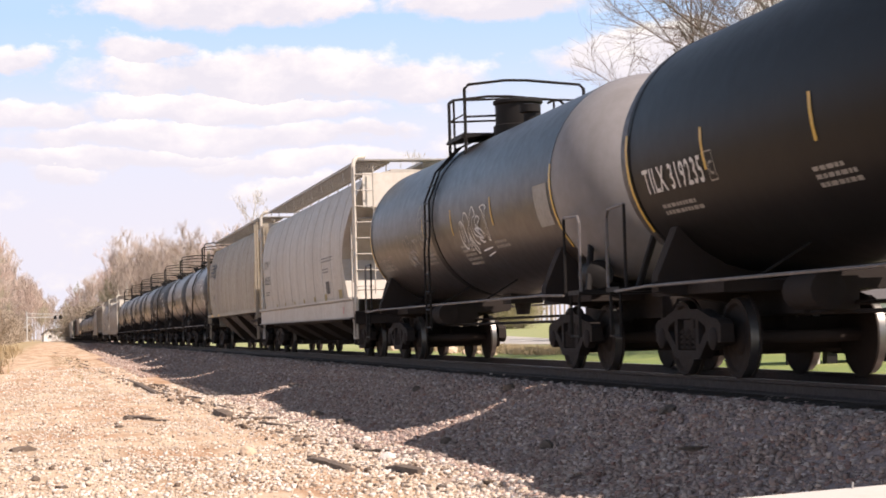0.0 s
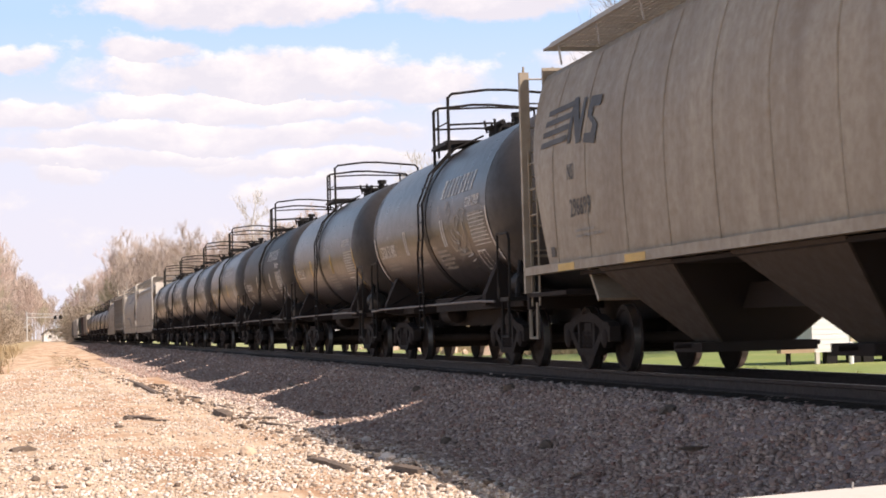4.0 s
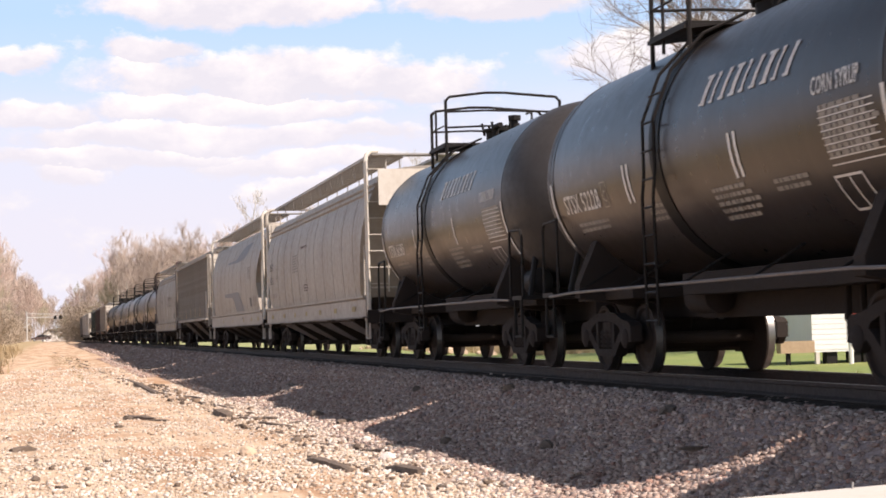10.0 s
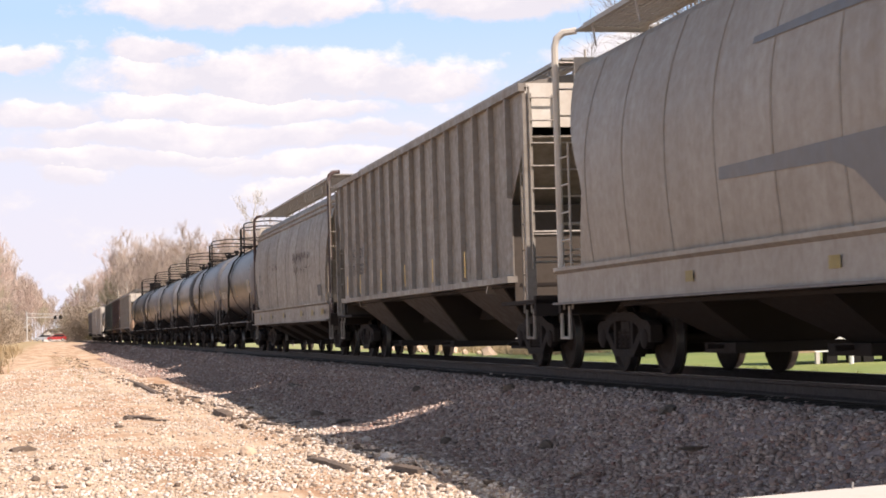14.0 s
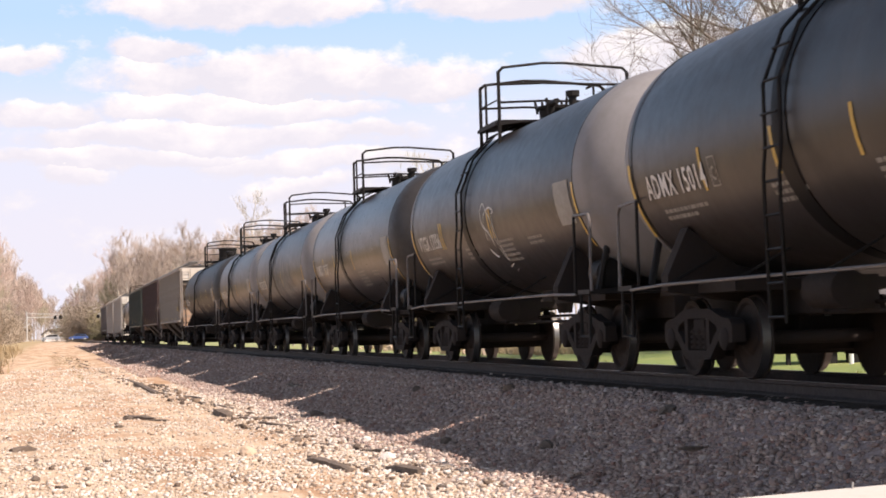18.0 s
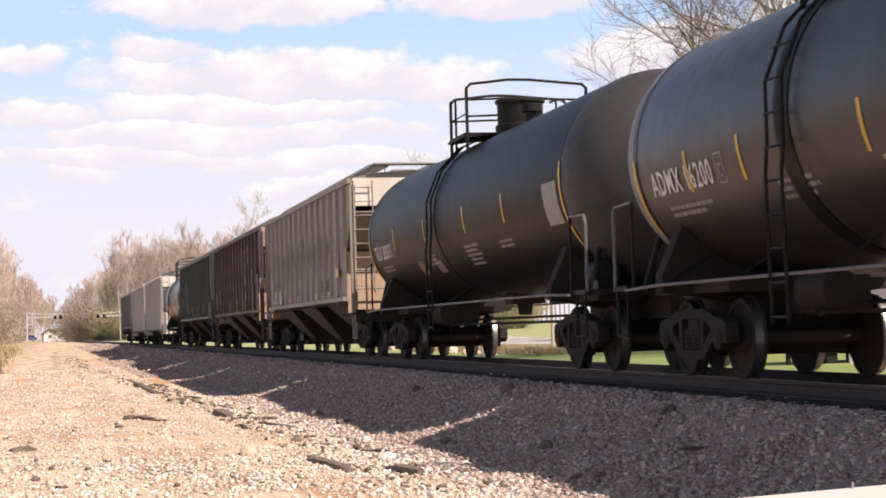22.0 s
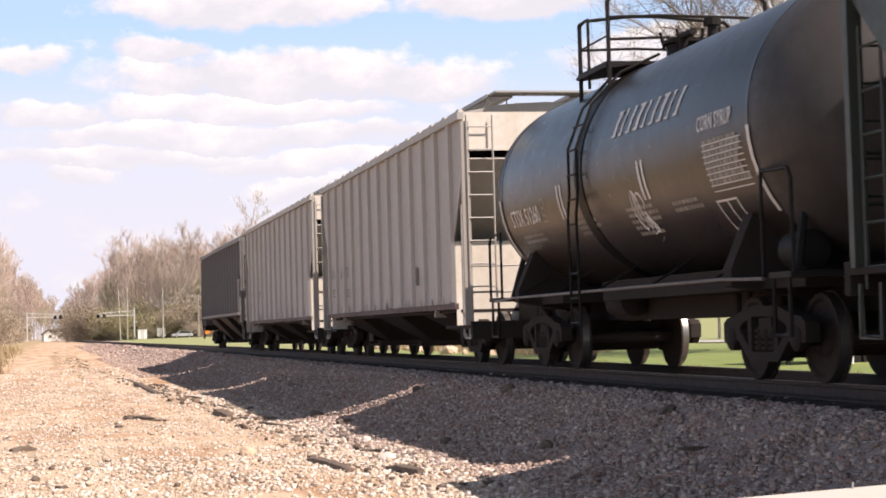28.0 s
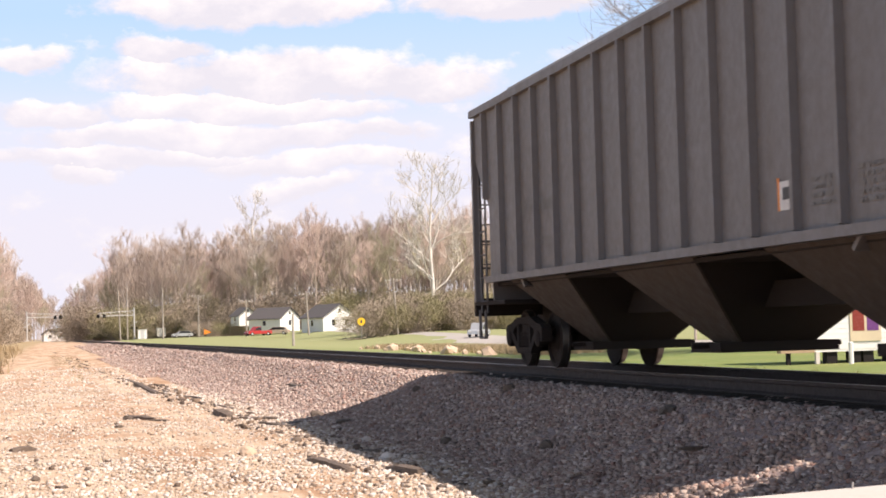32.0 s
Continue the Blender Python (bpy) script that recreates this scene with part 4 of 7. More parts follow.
# ---------------------------------------------------------------- covered hoppers
def roof_walk(car, half, z, mat, x0=0.75, x1=1.3):
    """A grated running board along each roof edge, carried on brackets, and one across each end."""
    for side in (-1, 1):
        s = Shape()
        slats = round((x1 - x0) / 0.075)
        for k in range(slats + 1):
            x = side * (x0 + (x1 - x0) * k / slats)
            wide = 0.021 if 0 < k < slats else 0.032
            s.box(x - wide, x + wide, -half, half, z - 0.02 - (0.03 if k in (0, slats) else 0), z + 0.015)
        n = int(half * 2 / 0.5)
        for i in range(n + 1):
            y = -half + i * 2 * half / n
            s.box(min(side * x0, side * x1), max(side * x0, side * x1), y - 0.015, y + 0.015, z - 0.035, z - 0.021)
        walk_board = part("running_board", s, mat, car, "grated steel roof walkway")
        post = kept(("walk_bracket", side, x0, x1), lambda: Shape().tube((side * x1, 0, 0), (side * (x1 - 0.05), 0, -0.34), 0.016, 5).tube((side * x0, 0, -0.02), (side * x0, 0, -0.30), 0.016, 5))
        for i in range(10):
            part("bracket", post, mat, walk_board, at=pose(0, -half + 0.3 + i * (2 * half - 0.6) / 9, z))
    for way in (-1, 1):
        part("cross_walk", Shape().box(-x1, x1, min(way * half, way * (half + 0.5)), max(way * half, way * (half + 0.5)), z - 0.02, z + 0.01), mat, car, "grated end walkway")


def decal(car, name, outline, mat, label="", faces=None, x=1.512, curve=None):
    """Paint on the camera side: outline holds (y, z) points of one polygon, or of the given faces. curve: (belly, sill, eave) of a bulging side."""
    b = bmesh.new()
    vs = [b.verts.new((0, y, z)) for y, z in outline]
    for f in faces or [tuple(range(len(outline)))]:
        b.faces.new([vs[i] for i in f])
    if curve:
        z = curve[1]
        while z < curve[2]:
            z += 0.16
            bmesh.ops.bisect_plane(b, geom=b.verts[:] + b.edges[:] + b.faces[:], plane_co=(0, 0, z), plane_no=(0, 0, 1))
    for v in b.verts:
        v.co.x = -x if not curve else -flank((v.co.z - curve[1]) / (curve[2] - curve[1]), curve[0]) - 0.014
    me = bpy.data.meshes.new(name)
    b.to_mesh(me)
    b.free()
    return part(name, me, mat, car, label)


def stencil(car, words, size, y, z, mat, squeeze=0.8, curve=None, x=1.512, label="", tall=1.0):
    v, f = lettering(words, size)
    return decal(car, "stencil", [(y - tx * squeeze, z + ty * tall) for tx, ty, _ in v], mat, label, f, x, curve)


def square(car, y0, y1, z0, z1, mat, name="reflector", label="", curve=None, x=1.512):
    return decal(car, name, [(y0, z0), (y1, z0), (y1, z1), (y0, z1)], mat, label, None, x, curve)


def small_print(car, y, z, width, lines, mat, seed=0, curve=None, x=1.512, pitch=0.075, tall=0.04):
    rng = random.Random(seed)
    pts, faces = [], []
    for i in range(lines):
        yy, end = y, y - width * rng.uniform(0.7, 1.0)
        while yy > end:
            w = rng.uniform(0.05, 0.16)
            zz = z - i * pitch
            n = len(pts)
            pts += [(yy, zz), (yy - w, zz), (yy - w, zz + tall), (yy, zz + tall)]
            faces.append((n, n + 1, n + 2, n + 3))
            yy -= w + 0.03
    return tagged(decal(car, "small_print", pts, mat, "", faces, x, curve), kind="stuff")


def hopper_ends(car, end, half, sill, eave, mat, rail_mat, u, post_x=1.46, piped=False):
    """Floors, ladders, rails, couplers and trucks at both ends."""
    for way in (-1, 1):
        y = way * (end - 0.62)
        lo, hi = min(y, y - way * 2.1), max(y, y - way * 2.1)
        part("end_floor", Shape().box(-1.5, 1.5, lo, hi, sill - 0.42, sill - 0.36).box(-1.5, 1.5, min(y, y - way * 0.12), max(y, y - way * 0.12), sill - 0.6, sill - 0.3), RUNNING, car, "grimy end platform and sill")
        part("draft_sill", Shape().box(-0.35, 0.35, min(y, way * (half - 2.6)), max(y, way * (half - 2.6)), 0.72, 1.12), RUNNING, car)
        y = way * (half + 0.07)
        for side in (-1, 1):
            x = side * post_x
            if piped:
                # a bent pipe carries the ladder and curves in to the roof walk
                part("corner_post", Shape().path([(x, y - way * 0.04, sill - 0.36), (x, y - way * 0.04, eave + 0.12), (x - side * 0.03, y - way * 0.05, eave + 0.24), (x - side * 0.12, y - way * 0.08, eave + 0.32), (x - side * 0.30, y - way * 0.14, eave + 0.34)], 0.05, 8), mat, car, "bent pipe corner post", smooth=True)
            else:
                part("corner_post", Shape().box(x - 0.09, x + 0.05, min(y, y - way * 0.10), max(y, y - way * 0.10), sill - 0.36, eave), mat, car)
            ladder(car, (side * post_x, y - way * 0.55, sill - 0.55), (side * post_x, y - way * 0.55, sill + 1.75), 0.42, 6, (0, way, 0), rail_mat)
            ladder(car, (side * post_x, y + way * 0.02, sill + 0.1), (side * post_x, y + way * 0.02, eave + 0.1), 0.46, 8, (-side, 0, 0), rail_mat)
            part("sill_step", Shape().path([(x, y, sill - 0.5), (x, y, 0.48), (x, y - way * 0.4, 0.48), (x, y - way * 0.4, sill - 0.5)], 0.022, 5), rail_mat, car)
        part("end_rail", Shape().path([(-post_x, y, sill + 0.65), (post_x, y, sill + 0.65)], 0.02, 5).path([(-post_x, y, sill + 0.2), (post_x, y, sill + 0.2)], 0.02, 5), rail_mat, car)
        coupler(car, way * end, way)
        truck(car, way * (end - 2.25), u)
    part("brake_wheel", Shape().lathe([(end - 0.56, 0.29), (end - 0.53, 0.31), (end - 0.50, 0.29)], 20, "y", (0.7, 0, sill + 1.0)).tube((0.42, end - 0.53, sill + 1), (0.98, end - 0.53, sill + 1), 0.015), rail_mat, car)
    part("brake_reservoir", Shape().lathe([(-end + 1.1, 0.05), (-end + 1.15, 0.17), (-end + 1.7, 0.17), (-end + 1.75, 0.05)], 14, "y", (0.3, 0, sill - 0.15)), RUNNING, car, smooth=True)
    part("brake_valve", Shape().box(0.1, 0.5, -end + 1.3, -end + 1.65, sill - 0.3, sill + 0.25), RUNNING, car)


def chutes(car, span, sill, n, mat, low=0.38):
    """Discharge hoppers below the sill."""
    bay = 2 * span / n
    part("underframe", Shape().box(-0.34, 0.34, -span - 1.5, span + 1.5, 0.80, 1.10).box(-1.40, 1.40, -span, span, sill - 0.06, sill - 0.01), RUNNING, car, "grimy centre sill and floor")
    for i in range(n):
        y0 = -span + i * bay
        c = y0 + bay / 2
        a, b = bay * 0.30, 0.42
        for side in (-1, 1):
            x0, x1 = side * 1.44, side * 0.46
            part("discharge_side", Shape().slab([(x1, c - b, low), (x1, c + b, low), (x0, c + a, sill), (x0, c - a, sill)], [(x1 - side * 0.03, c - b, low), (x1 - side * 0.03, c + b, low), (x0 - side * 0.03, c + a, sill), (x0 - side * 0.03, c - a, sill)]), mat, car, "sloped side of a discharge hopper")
            y0, y1 = c + side * (a - 0.01), c + side * b
            # end slopes get the near-black gear colour in place of their shade
            part("discharge_slope", Shape().slab([(-0.43, y1, low), (0.43, y1, low), (1.40, y0, sill), (-1.40, y0, sill)], [(-0.43, y1 - side * 0.03, low), (0.43, y1 - side * 0.03, low), (1.40, y0 - side * 0.03, sill), (-1.40, y0 - side * 0.03, sill)]), RUNNING, car, "discharge hopper slope coloured dark for shade")
        part("outlet_gate", Shape().box(-0.75, 0.75, c - 0.5, c + 0.5, low - 0.10, low + 0.02).tube((-0.95, c - 0.1, low - 0.02), (0.95, c - 0.1, low - 0.02), 0.03, 6), RUNNING, car)


def rib_hopper(u0, u1, paint, label, sill=1.45, eave=4.22, posts=16, n_bays=3, chute_paint=None, rail_paint=None, flat_posts=False, roof_z=None, end_paint=None, lip_paint=None, rib_paint=None):
    """A covered hopper with outside posts, cut-back ends and slope sheets."""
    u, end = (u0 + u1) / 2, (u1 - u0) / 2
    car = thing("hopper_car", label, "hopper car", "cars of the freight train")
    half = end - 0.93
    rail_paint = rail_paint or paint
    X = 1.50
    cut = 0.94
    for side in (-1, 1):
        ring = [(-half, eave), (half, eave), (half, eave - 0.75), (half - cut, sill + 1.15), (half - cut, sill), (-half + cut, sill), (-half + cut, sill + 1.15), (-half, eave - 0.75)]
        part("side_sheet", Shape().extrude_x(ring, side * (X - 0.02), side * X), paint, car)
        part("top_chord", Shape().box(min(side * (X - 0.04), side * (X + 0.09)), max(side * (X - 0.04), side * (X + 0.09)), -half, half, eave - 0.06, eave + 0.06), paint, car)
        part("side_sill", Shape().box(min(side * (X - 0.06), side * (X + (0.012 if flat_posts else 0.10))), max(side * (X - 0.06), side * (X + (0.012 if flat_posts else 0.10))), -half + cut, half - cut, sill - 0.07, sill + 0.03), RUSTED if flat_posts else paint, car)
        w = 0.055 if not flat_posts else 0.13
        for i in range(posts):
            y = -end + 0.74 + i * (2 * end - 1.48) / (posts - 1)
            if abs(y) > half - 0.08:
                continue
            inner = abs(y) < half - cut
            z0 = sill + 0.031 if inner else eave - 0.75 - (half - abs(y)) / cut * (eave - 0.75 - sill - 1.15) + 0.05
            d = 0.085 if not flat_posts else 0.06
            x0, x1 = side * (X + 0.001), side * (X + d)
            key = ("side_post", round(z0, 2), round(eave, 2), side, w, d)
            me = kept(key, lambda: Shape().slab([(x0, -w, z0), (x0, w, z0), (x1, w * 0.7, z0 + 0.02), (x1, -w * 0.7, z0 + 0.02)], [(x0, -w, eave - 0.061), (x0, w, eave - 0.061), (x1, w * 0.7, eave - 0.061), (x1, -w * 0.7, eave - 0.061)]))
            part("side_post", me, rib_paint or paint, car, at=pose(0, y, 0))
    if flat_posts:
        lug = kept("roof_lug", lambda: Shape().slab([(-0.05, -0.16, 0), (0.06, -0.16, 0), (0.06, 0.16, 0), (-0.05, 0.16, 0)], [(-0.03, -0.10, 0.07), (0.03, -0.10, 0.07), (0.03, 0.10, 0.07), (-0.03, 0.10, 0.07)]))
        for i in range(posts):
            for side in (-1, 1):
                part("roof_lug", lug, paint, car, at=pose(side * (X + 0.01), (-half + 0.2) + i * (2 * half - 0.4) / (posts - 1), eave + 0.061))
    # roof, ends and slope sheets
    rz = roof_z or eave + 0.20
    part("roof", Shape().extrude_y([(-X - 0.02, eave + 0.061), (X + 0.02, eave + 0.061), (X * 0.5, rz), (0, rz + 0.04), (-X * 0.5, rz)], -half, half), paint, car)
    for way in (-1, 1):
        y = way * half
        part("end_bulkhead", Shape().box(-X + 0.02, X - 0.02, min(y, y - way * 0.05), max(y, y - way * 0.05), eave - 0.60, eave + 0.06), lip_paint or end_paint or paint, car)
        ya, yb = way * (half - 0.02), way * (half - 2.9)
        part("slope_sheet", Shape().slab([(-X + 0.03, ya, eave - 0.75), (X - 0.03, ya, eave - 0.75), (X - 0.03, yb, sill - 0.2), (-X + 0.03, yb, sill - 0.2)], [(-X + 0.03, ya - way * 0.05, eave - 0.72), (X - 0.03, ya - way * 0.05, eave - 0.72), (X - 0.03, yb - way * 0.05, sill - 0.17), (-X + 0.03, yb - way * 0.05, sill - 0.17)]), paint, car, "sloping end sheet")
        part("end_panel", Shape().box(-X + 0.025, X - 0.025, min(way * (half - cut - 0.01), way * (half - cut - 0.05)), max(way * (half - cut - 0.01), way * (half - cut - 0.05)), sill - 0.36, sill + 1.12), end_paint or paint, car, "plate across the car's lower end")
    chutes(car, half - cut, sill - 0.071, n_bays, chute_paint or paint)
    part("roof_hatch", Shape().extrude_y([(-0.34, rz + 0.01), (0.34, rz + 0.01), (0.28, rz + 0.15), (-0.28, rz + 0.15)], -half + 1.0, half - 1.0), paint, car, "long trough hatch cover")
    roof_walk(car, half - 0.3, rz + 0.20, GALV, 0.55, 0.95)
    hopper_ends(car, end, half, sill, eave - 0.1, paint, rail_paint, u)
    TRAIN.append((car, u))
    return car


def flank(k, belly):
    """Half width of a bulging hopper side, from its sill (0) to its eave (1)."""
    return 1.42 + (belly - 1.42) * math.sin(math.pi * min(1, 0.12 + k * 0.86)) - 0.22 * (max(0, k - 0.5) / 0.5) ** 2


def curved_hopper(u0, u1, paint, label, sill_top=1.42, sill_low=0.97, eave=4.18, seams=11, belly=1.56, deep=True, end_cut=1.30, crease=0.38, overhang=-0.12, walk_z=4.74, beads=False, white_ends=True, chute=None, post_paint=None):
    """A covered hopper with bulging plate sides and a deep side sill."""
    u, end = (u0 + u1) / 2, (u1 - u0) / 2
    car = thing("hopper_car", label, "hopper car", "cars of the freight train")
    half = end - 0.72
    rows = 15

    def section(k):
        return flank(k, belly), sill_top + (eave - sill_top) * k

    def reach(k):
        # the ends slope in to a crease below mid height, then lean out again to the sill
        cut = min((1 - k) / (1 - crease), 1 - 0.34 * (crease - k) / 0.38)
        return half + overhang - end_cut * cut

    v, f = [], []
    cols = 9
    for i in range(rows):
        k = i / (rows - 1)
        x, z = section(k)
        r = reach(k)
        for side in (-1, 1):
            for j in range(cols):
                v.append((side * x, -r + 2 * r * j / (cols - 1), z))
    w = cols * 2
    for i in range(rows - 1):
        for s in (0, cols):
            for j in range(cols - 1):
                a = i * w + s + j
                f.append((a, a + 1, a + w + 1, a + w))
        for j in (0, cols - 1):
            a, b = i * w + j, i * w + cols + j
            f.append((a, b, b + w, a + w))
    body = part("body", Shape().add(v, f), paint, car, smooth=True)
    x, z = section(1)
    r = reach(1)
    arc = [(-x, z - 0.01)] + [(x * math.cos(math.pi * (1 - i / 10)), z + 0.30 * math.sin(math.pi * i / 10)) for i in range(1, 10)] + [(x, z - 0.01)]
    part("roof", Shape().extrude_y(arc, -r, r), paint, car, smooth=True)
    if beads:
        for side in (-1, 1):
            for k in (0.90, 0.955):
                xx, zz = section(k)
                part("roof_bead", Shape().tube((side * (xx + 0.02), -reach(k), zz), (side * (xx + 0.02), reach(k), zz), 0.035, 6), paint, car)
    for i in range(seams):
        y = -half + 1.6 + i * (2 * half - 3.2) / max(1, seams - 1)
        for side in (-1, 1):
            sv = []
            for q in range(rows):
                xx, zz = section(q / (rows - 1))
                sv += [(side * (xx + 0.004), y - 0.014, zz), (side * (xx + 0.012), y, zz), (side * (xx + 0.004), y + 0.014, zz)]
            sf = [(3 * q + a, 3 * q + a + 1, 3 * q + a + 4, 3 * q + a + 3) for q in range(rows - 1) for a in (0, 1)]
            part("weld_seam", Shape().add(sv, sf), paint, body)
    for side in (-1, 1):
        x0, x1 = side * 1.40, side * 1.56
        if deep:
            part("side_sill", Shape().extrude_y([(x0, sill_low), (x1 - side * 0.03, sill_low), (x1 - side * 0.03, sill_top - 0.06), (x1 + side * 0.03, sill_top - 0.02), (x1 + side * 0.03, sill_top + 0.03), (x0, sill_top + 0.03)], -half, half), paint, car, "deep plate side sill")
            part("sill_flange", Shape().box(min(x0, x1 + side * 0.05), max(x0, x1 + side * 0.05), -half, half, sill_low - 0.03, sill_low - 0.001), PIPE, car)
        else:
            part("side_sill", Shape().box(min(x0, x1), max(x0, x1), -half, half, sill_top - 0.10, sill_top + 0.02), paint, car)
    for way in (-1, 1):
        y = way * (half - 0.05)
        # deep-sill cars: end plate in the sunlit white, brighter than the car paint
        part("end_bulkhead", Shape().box(-1.22, 1.22, min(way * (r + 0.01), way * (r + 0.05)), max(way * (r + 0.01), way * (r + 0.05)), eave - 0.60, eave + 0.22), ENDWHITE if deep else paint, car)
        ya, yb = y - way * 0.33, y - way * 2.8
        part("slope_sheet", Shape().slab([(-1.3, ya, eave - 0.85), (1.3, ya, eave - 0.85), (1.3, yb, sill_low), (-1.3, yb, sill_low)], [(-1.3, ya - way * 0.05, eave - 0.82), (1.3, ya - way * 0.05, eave - 0.82), (1.3, yb - way * 0.05, sill_low + 0.03), (-1.3, yb - way * 0.05, sill_low + 0.03)]), paint, car, "sloping end sheet")
    # deep-sill chutes default to the dark gear colour, for shade under the car
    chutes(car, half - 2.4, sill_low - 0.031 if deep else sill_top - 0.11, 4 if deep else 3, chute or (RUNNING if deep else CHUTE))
    part("roof_hatch", Shape().extrude_y([(-0.34, eave + 0.27), (0.34, eave + 0.27), (0.28, eave + 0.42), (-0.28, eave + 0.42)], -half + 1.4, half - 1.4), paint, car, "long trough hatch cover")
    roof_walk(car, half - 0.8, walk_z, GALV, 0.45, 1.25)
    hopper_ends(car, end, half, sill_top, walk_z - 0.3, post_paint or (ENDWHITE if deep and white_ends else paint), LIGHTGREY if deep and white_ends else paint, u, piped=deep)
    TRAIN.append((car, u))
    return car


TRAIN = []
# ---------------------------------------------------------------- the train, from its head end to its tail
tank_car(4.3, 22.7, (6.6, 20.95), BLACK, "long black tank car with white stencils and yellow tape", r=1.51, zc=2.72, number="TILX 319235", long=True, tapes=(4.6, 1.7, -1.4), lad=-0.6)
tank_car(22.7, 41.3, (24.5, 39.5), SLATE, "long dark grey tank car with valve housing and scrawls", r=1.50, zc=2.72, number="208362", number_paint=CREAM, long=True, dome=True, panel=CREAM, tapes=(1.75, -0.8, -3.8), lad=0.9, scrawls=((-1.3, 2.05, 2.2, 0.55, WHITE), (3.9, 1.95, 1.4, 0.45, CREAM), (2.3, 2.2, 1.0, 0.7, CREAM)))
scyx = curved_hopper(41.3, 62.0, LIGHTGREY, "light grey covered hopper car with bulging plate sides")
nsx = curved_hopper(62.0, 82.4, BEIGE, "beige covered hopper car with a grated roof walk", sill_top=1.50, deep=False, eave=4.28, belly=1.52, end_cut=0.95, crease=0.0)
syrup = "black syrup tank car"
tank_car(82.4, 96.25, (84.15, 94.6), BROWNED, syrup + ", yellow and white tape, chalk scrawl", r=1.53, number="STSX 51385", lad=-0.18,  tape=WHITE, double_tape=True, brand=WHITE, panel=WHITE, syrup=True, scrawls=((-2.1, 2.0, 1.5, 0.75, CREAM),))
tank_car(96.25, 110.2, (97.98, 108.5), BROWNED, syrup + " and yellow tape", number="STSX 3401", lad=0.27,  double_tape=True, panel=WHITE, syrup=True)
tank_car(110.2, 124.1, (111.9, 122.45), BLACK, syrup + ", freshly painted", number="STSX 4706", lad=-0.4, tapes=(1.45, -2.25),  tape=WHITE, double_tape=True, brand=WHITE, panel=WHITE, syrup=True)
tank_car(124.1, 137.95, (125.75, 136.25), BROWNED, syrup + " and yellow tape, dusty", number="STSX 52186", lad=0.5, contents_low=True,  double_tape=True, brand=WHITE, panel=WHITE, syrup=True)
tank_car(137.95, 151.8, (139.6, 150.1), BROWNED, syrup + ", white tape, dusty", number="STSX 61187", lad=-0.69,  tape=WHITE, double_tape=True, brand=WHITE, panel=WHITE, syrup=True)
tank_car(151.8, 165.3, (153.45, 163.95), BROWNED, syrup + ", white tape, dusty", number="STSX 52228", lad=0.75,  tape=WHITE, double_tape=True, brand=WHITE, panel=WHITE, syrup=True)
tank_car(165.3, 179.05, (166.9, 177.5), BROWNED, syrup + ", single white tape bars", number="STSX 61369", lad=0.9,  tape=WHITE, brand=WHITE, panel=WHITE, syrup=True)
bngx = curved_hopper(179.05, 199.8, PALE, "light grey covered hopper car with beaded roof edge", belly=1.54, eave=4.08, walk_z=4.70, beads=True, chute=TAILGREY, crease=0.0, overhang=0.25)
strip = curved_hopper(199.8, 220.2, PALE, "cream-grey covered hopper car with slate blue stripe shapes", belly=1.56, eave=4.18)
# lower end coloured dark for the shade there, lip white for the sun
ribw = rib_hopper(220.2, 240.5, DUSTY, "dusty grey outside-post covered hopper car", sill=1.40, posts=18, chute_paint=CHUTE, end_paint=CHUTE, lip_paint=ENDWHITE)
cef = curved_hopper(240.5, 259.4, DUSTY, "weathered grey covered hopper car with rubbed-out lettering", belly=1.50, eave=4.18, beads=True, seams=7, white_ends=False, crease=0.0, overhang=0.25, post_paint=RUSTED)
grain_tank = "black tank car with yellow tape"
tank_car(259.4, 273.3, (260.7, 272.1), SLATE, grain_tank, r=1.47, zc=2.66, number="ADMX 15014", tapes=(3.3, 1.25, -0.6), lad=1.0, panel=CREAM)
tank_car(273.3, 287.3, (274.6, 286.0), SLATE, grain_tank + " and a painted scrawl", r=1.47, zc=2.68, number="VTGX 17356", tapes=(3.2, -0.6), lad=1.1, double_tape=True, panel=CREAM, scrawls=((-0.1, 1.75, 0.9, 0.85, WHITE),))
tank_car(287.3, 301.2, (288.6, 300.0), BROWNED, grain_tank + ", dusty flanks", r=1.47, zc=2.68, number="DMIX 190391", tapes=(4.0, 2.2, -0.6), lad=1.0, panel=CREAM)
tank_car(301.2, 315.1, (302.5, 313.9), SLATE, grain_tank + " under a large pale scrawl", r=1.47, zc=2.68, number="VTGX 17576", tapes=(3.6, -0.8), lad=1.1, scrawls=((2.9, 1.75, 6.2, 1.15, CREAM),))
tank_car(315.1, 329.3, (316.4, 327.7), SLATE, grain_tank + ", faded top", r=1.47, zc=2.68, number="ADMX 16200", tapes=(3.9, 2.3, -0.6), lad=1.1, panel=CREAM)
valved = tank_car(329.3, 348.1, (330.9, 346.6), BLACK, "long black tank car with valve housing, yellow tape", r=1.50, zc=2.71, number="TILX 283071", long=True, tapes=(5.0, 1.85, -1.6, -4.4), lad=0.9, dome=True, panel=CREAM)
for y0, y1, z, mat in ((2.85, 3.40, 1.76, STAIN), (1.25, 1.85, 1.72, STAIN)):
    part("paint_patch", Shape().add(*round_patch(y0, y1, z, z + 0.24, 1.50, 2.71)), mat, valved, "pale rectangular paint patch")
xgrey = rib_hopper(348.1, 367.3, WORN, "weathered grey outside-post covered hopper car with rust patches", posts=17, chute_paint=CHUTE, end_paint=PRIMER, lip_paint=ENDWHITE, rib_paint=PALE)
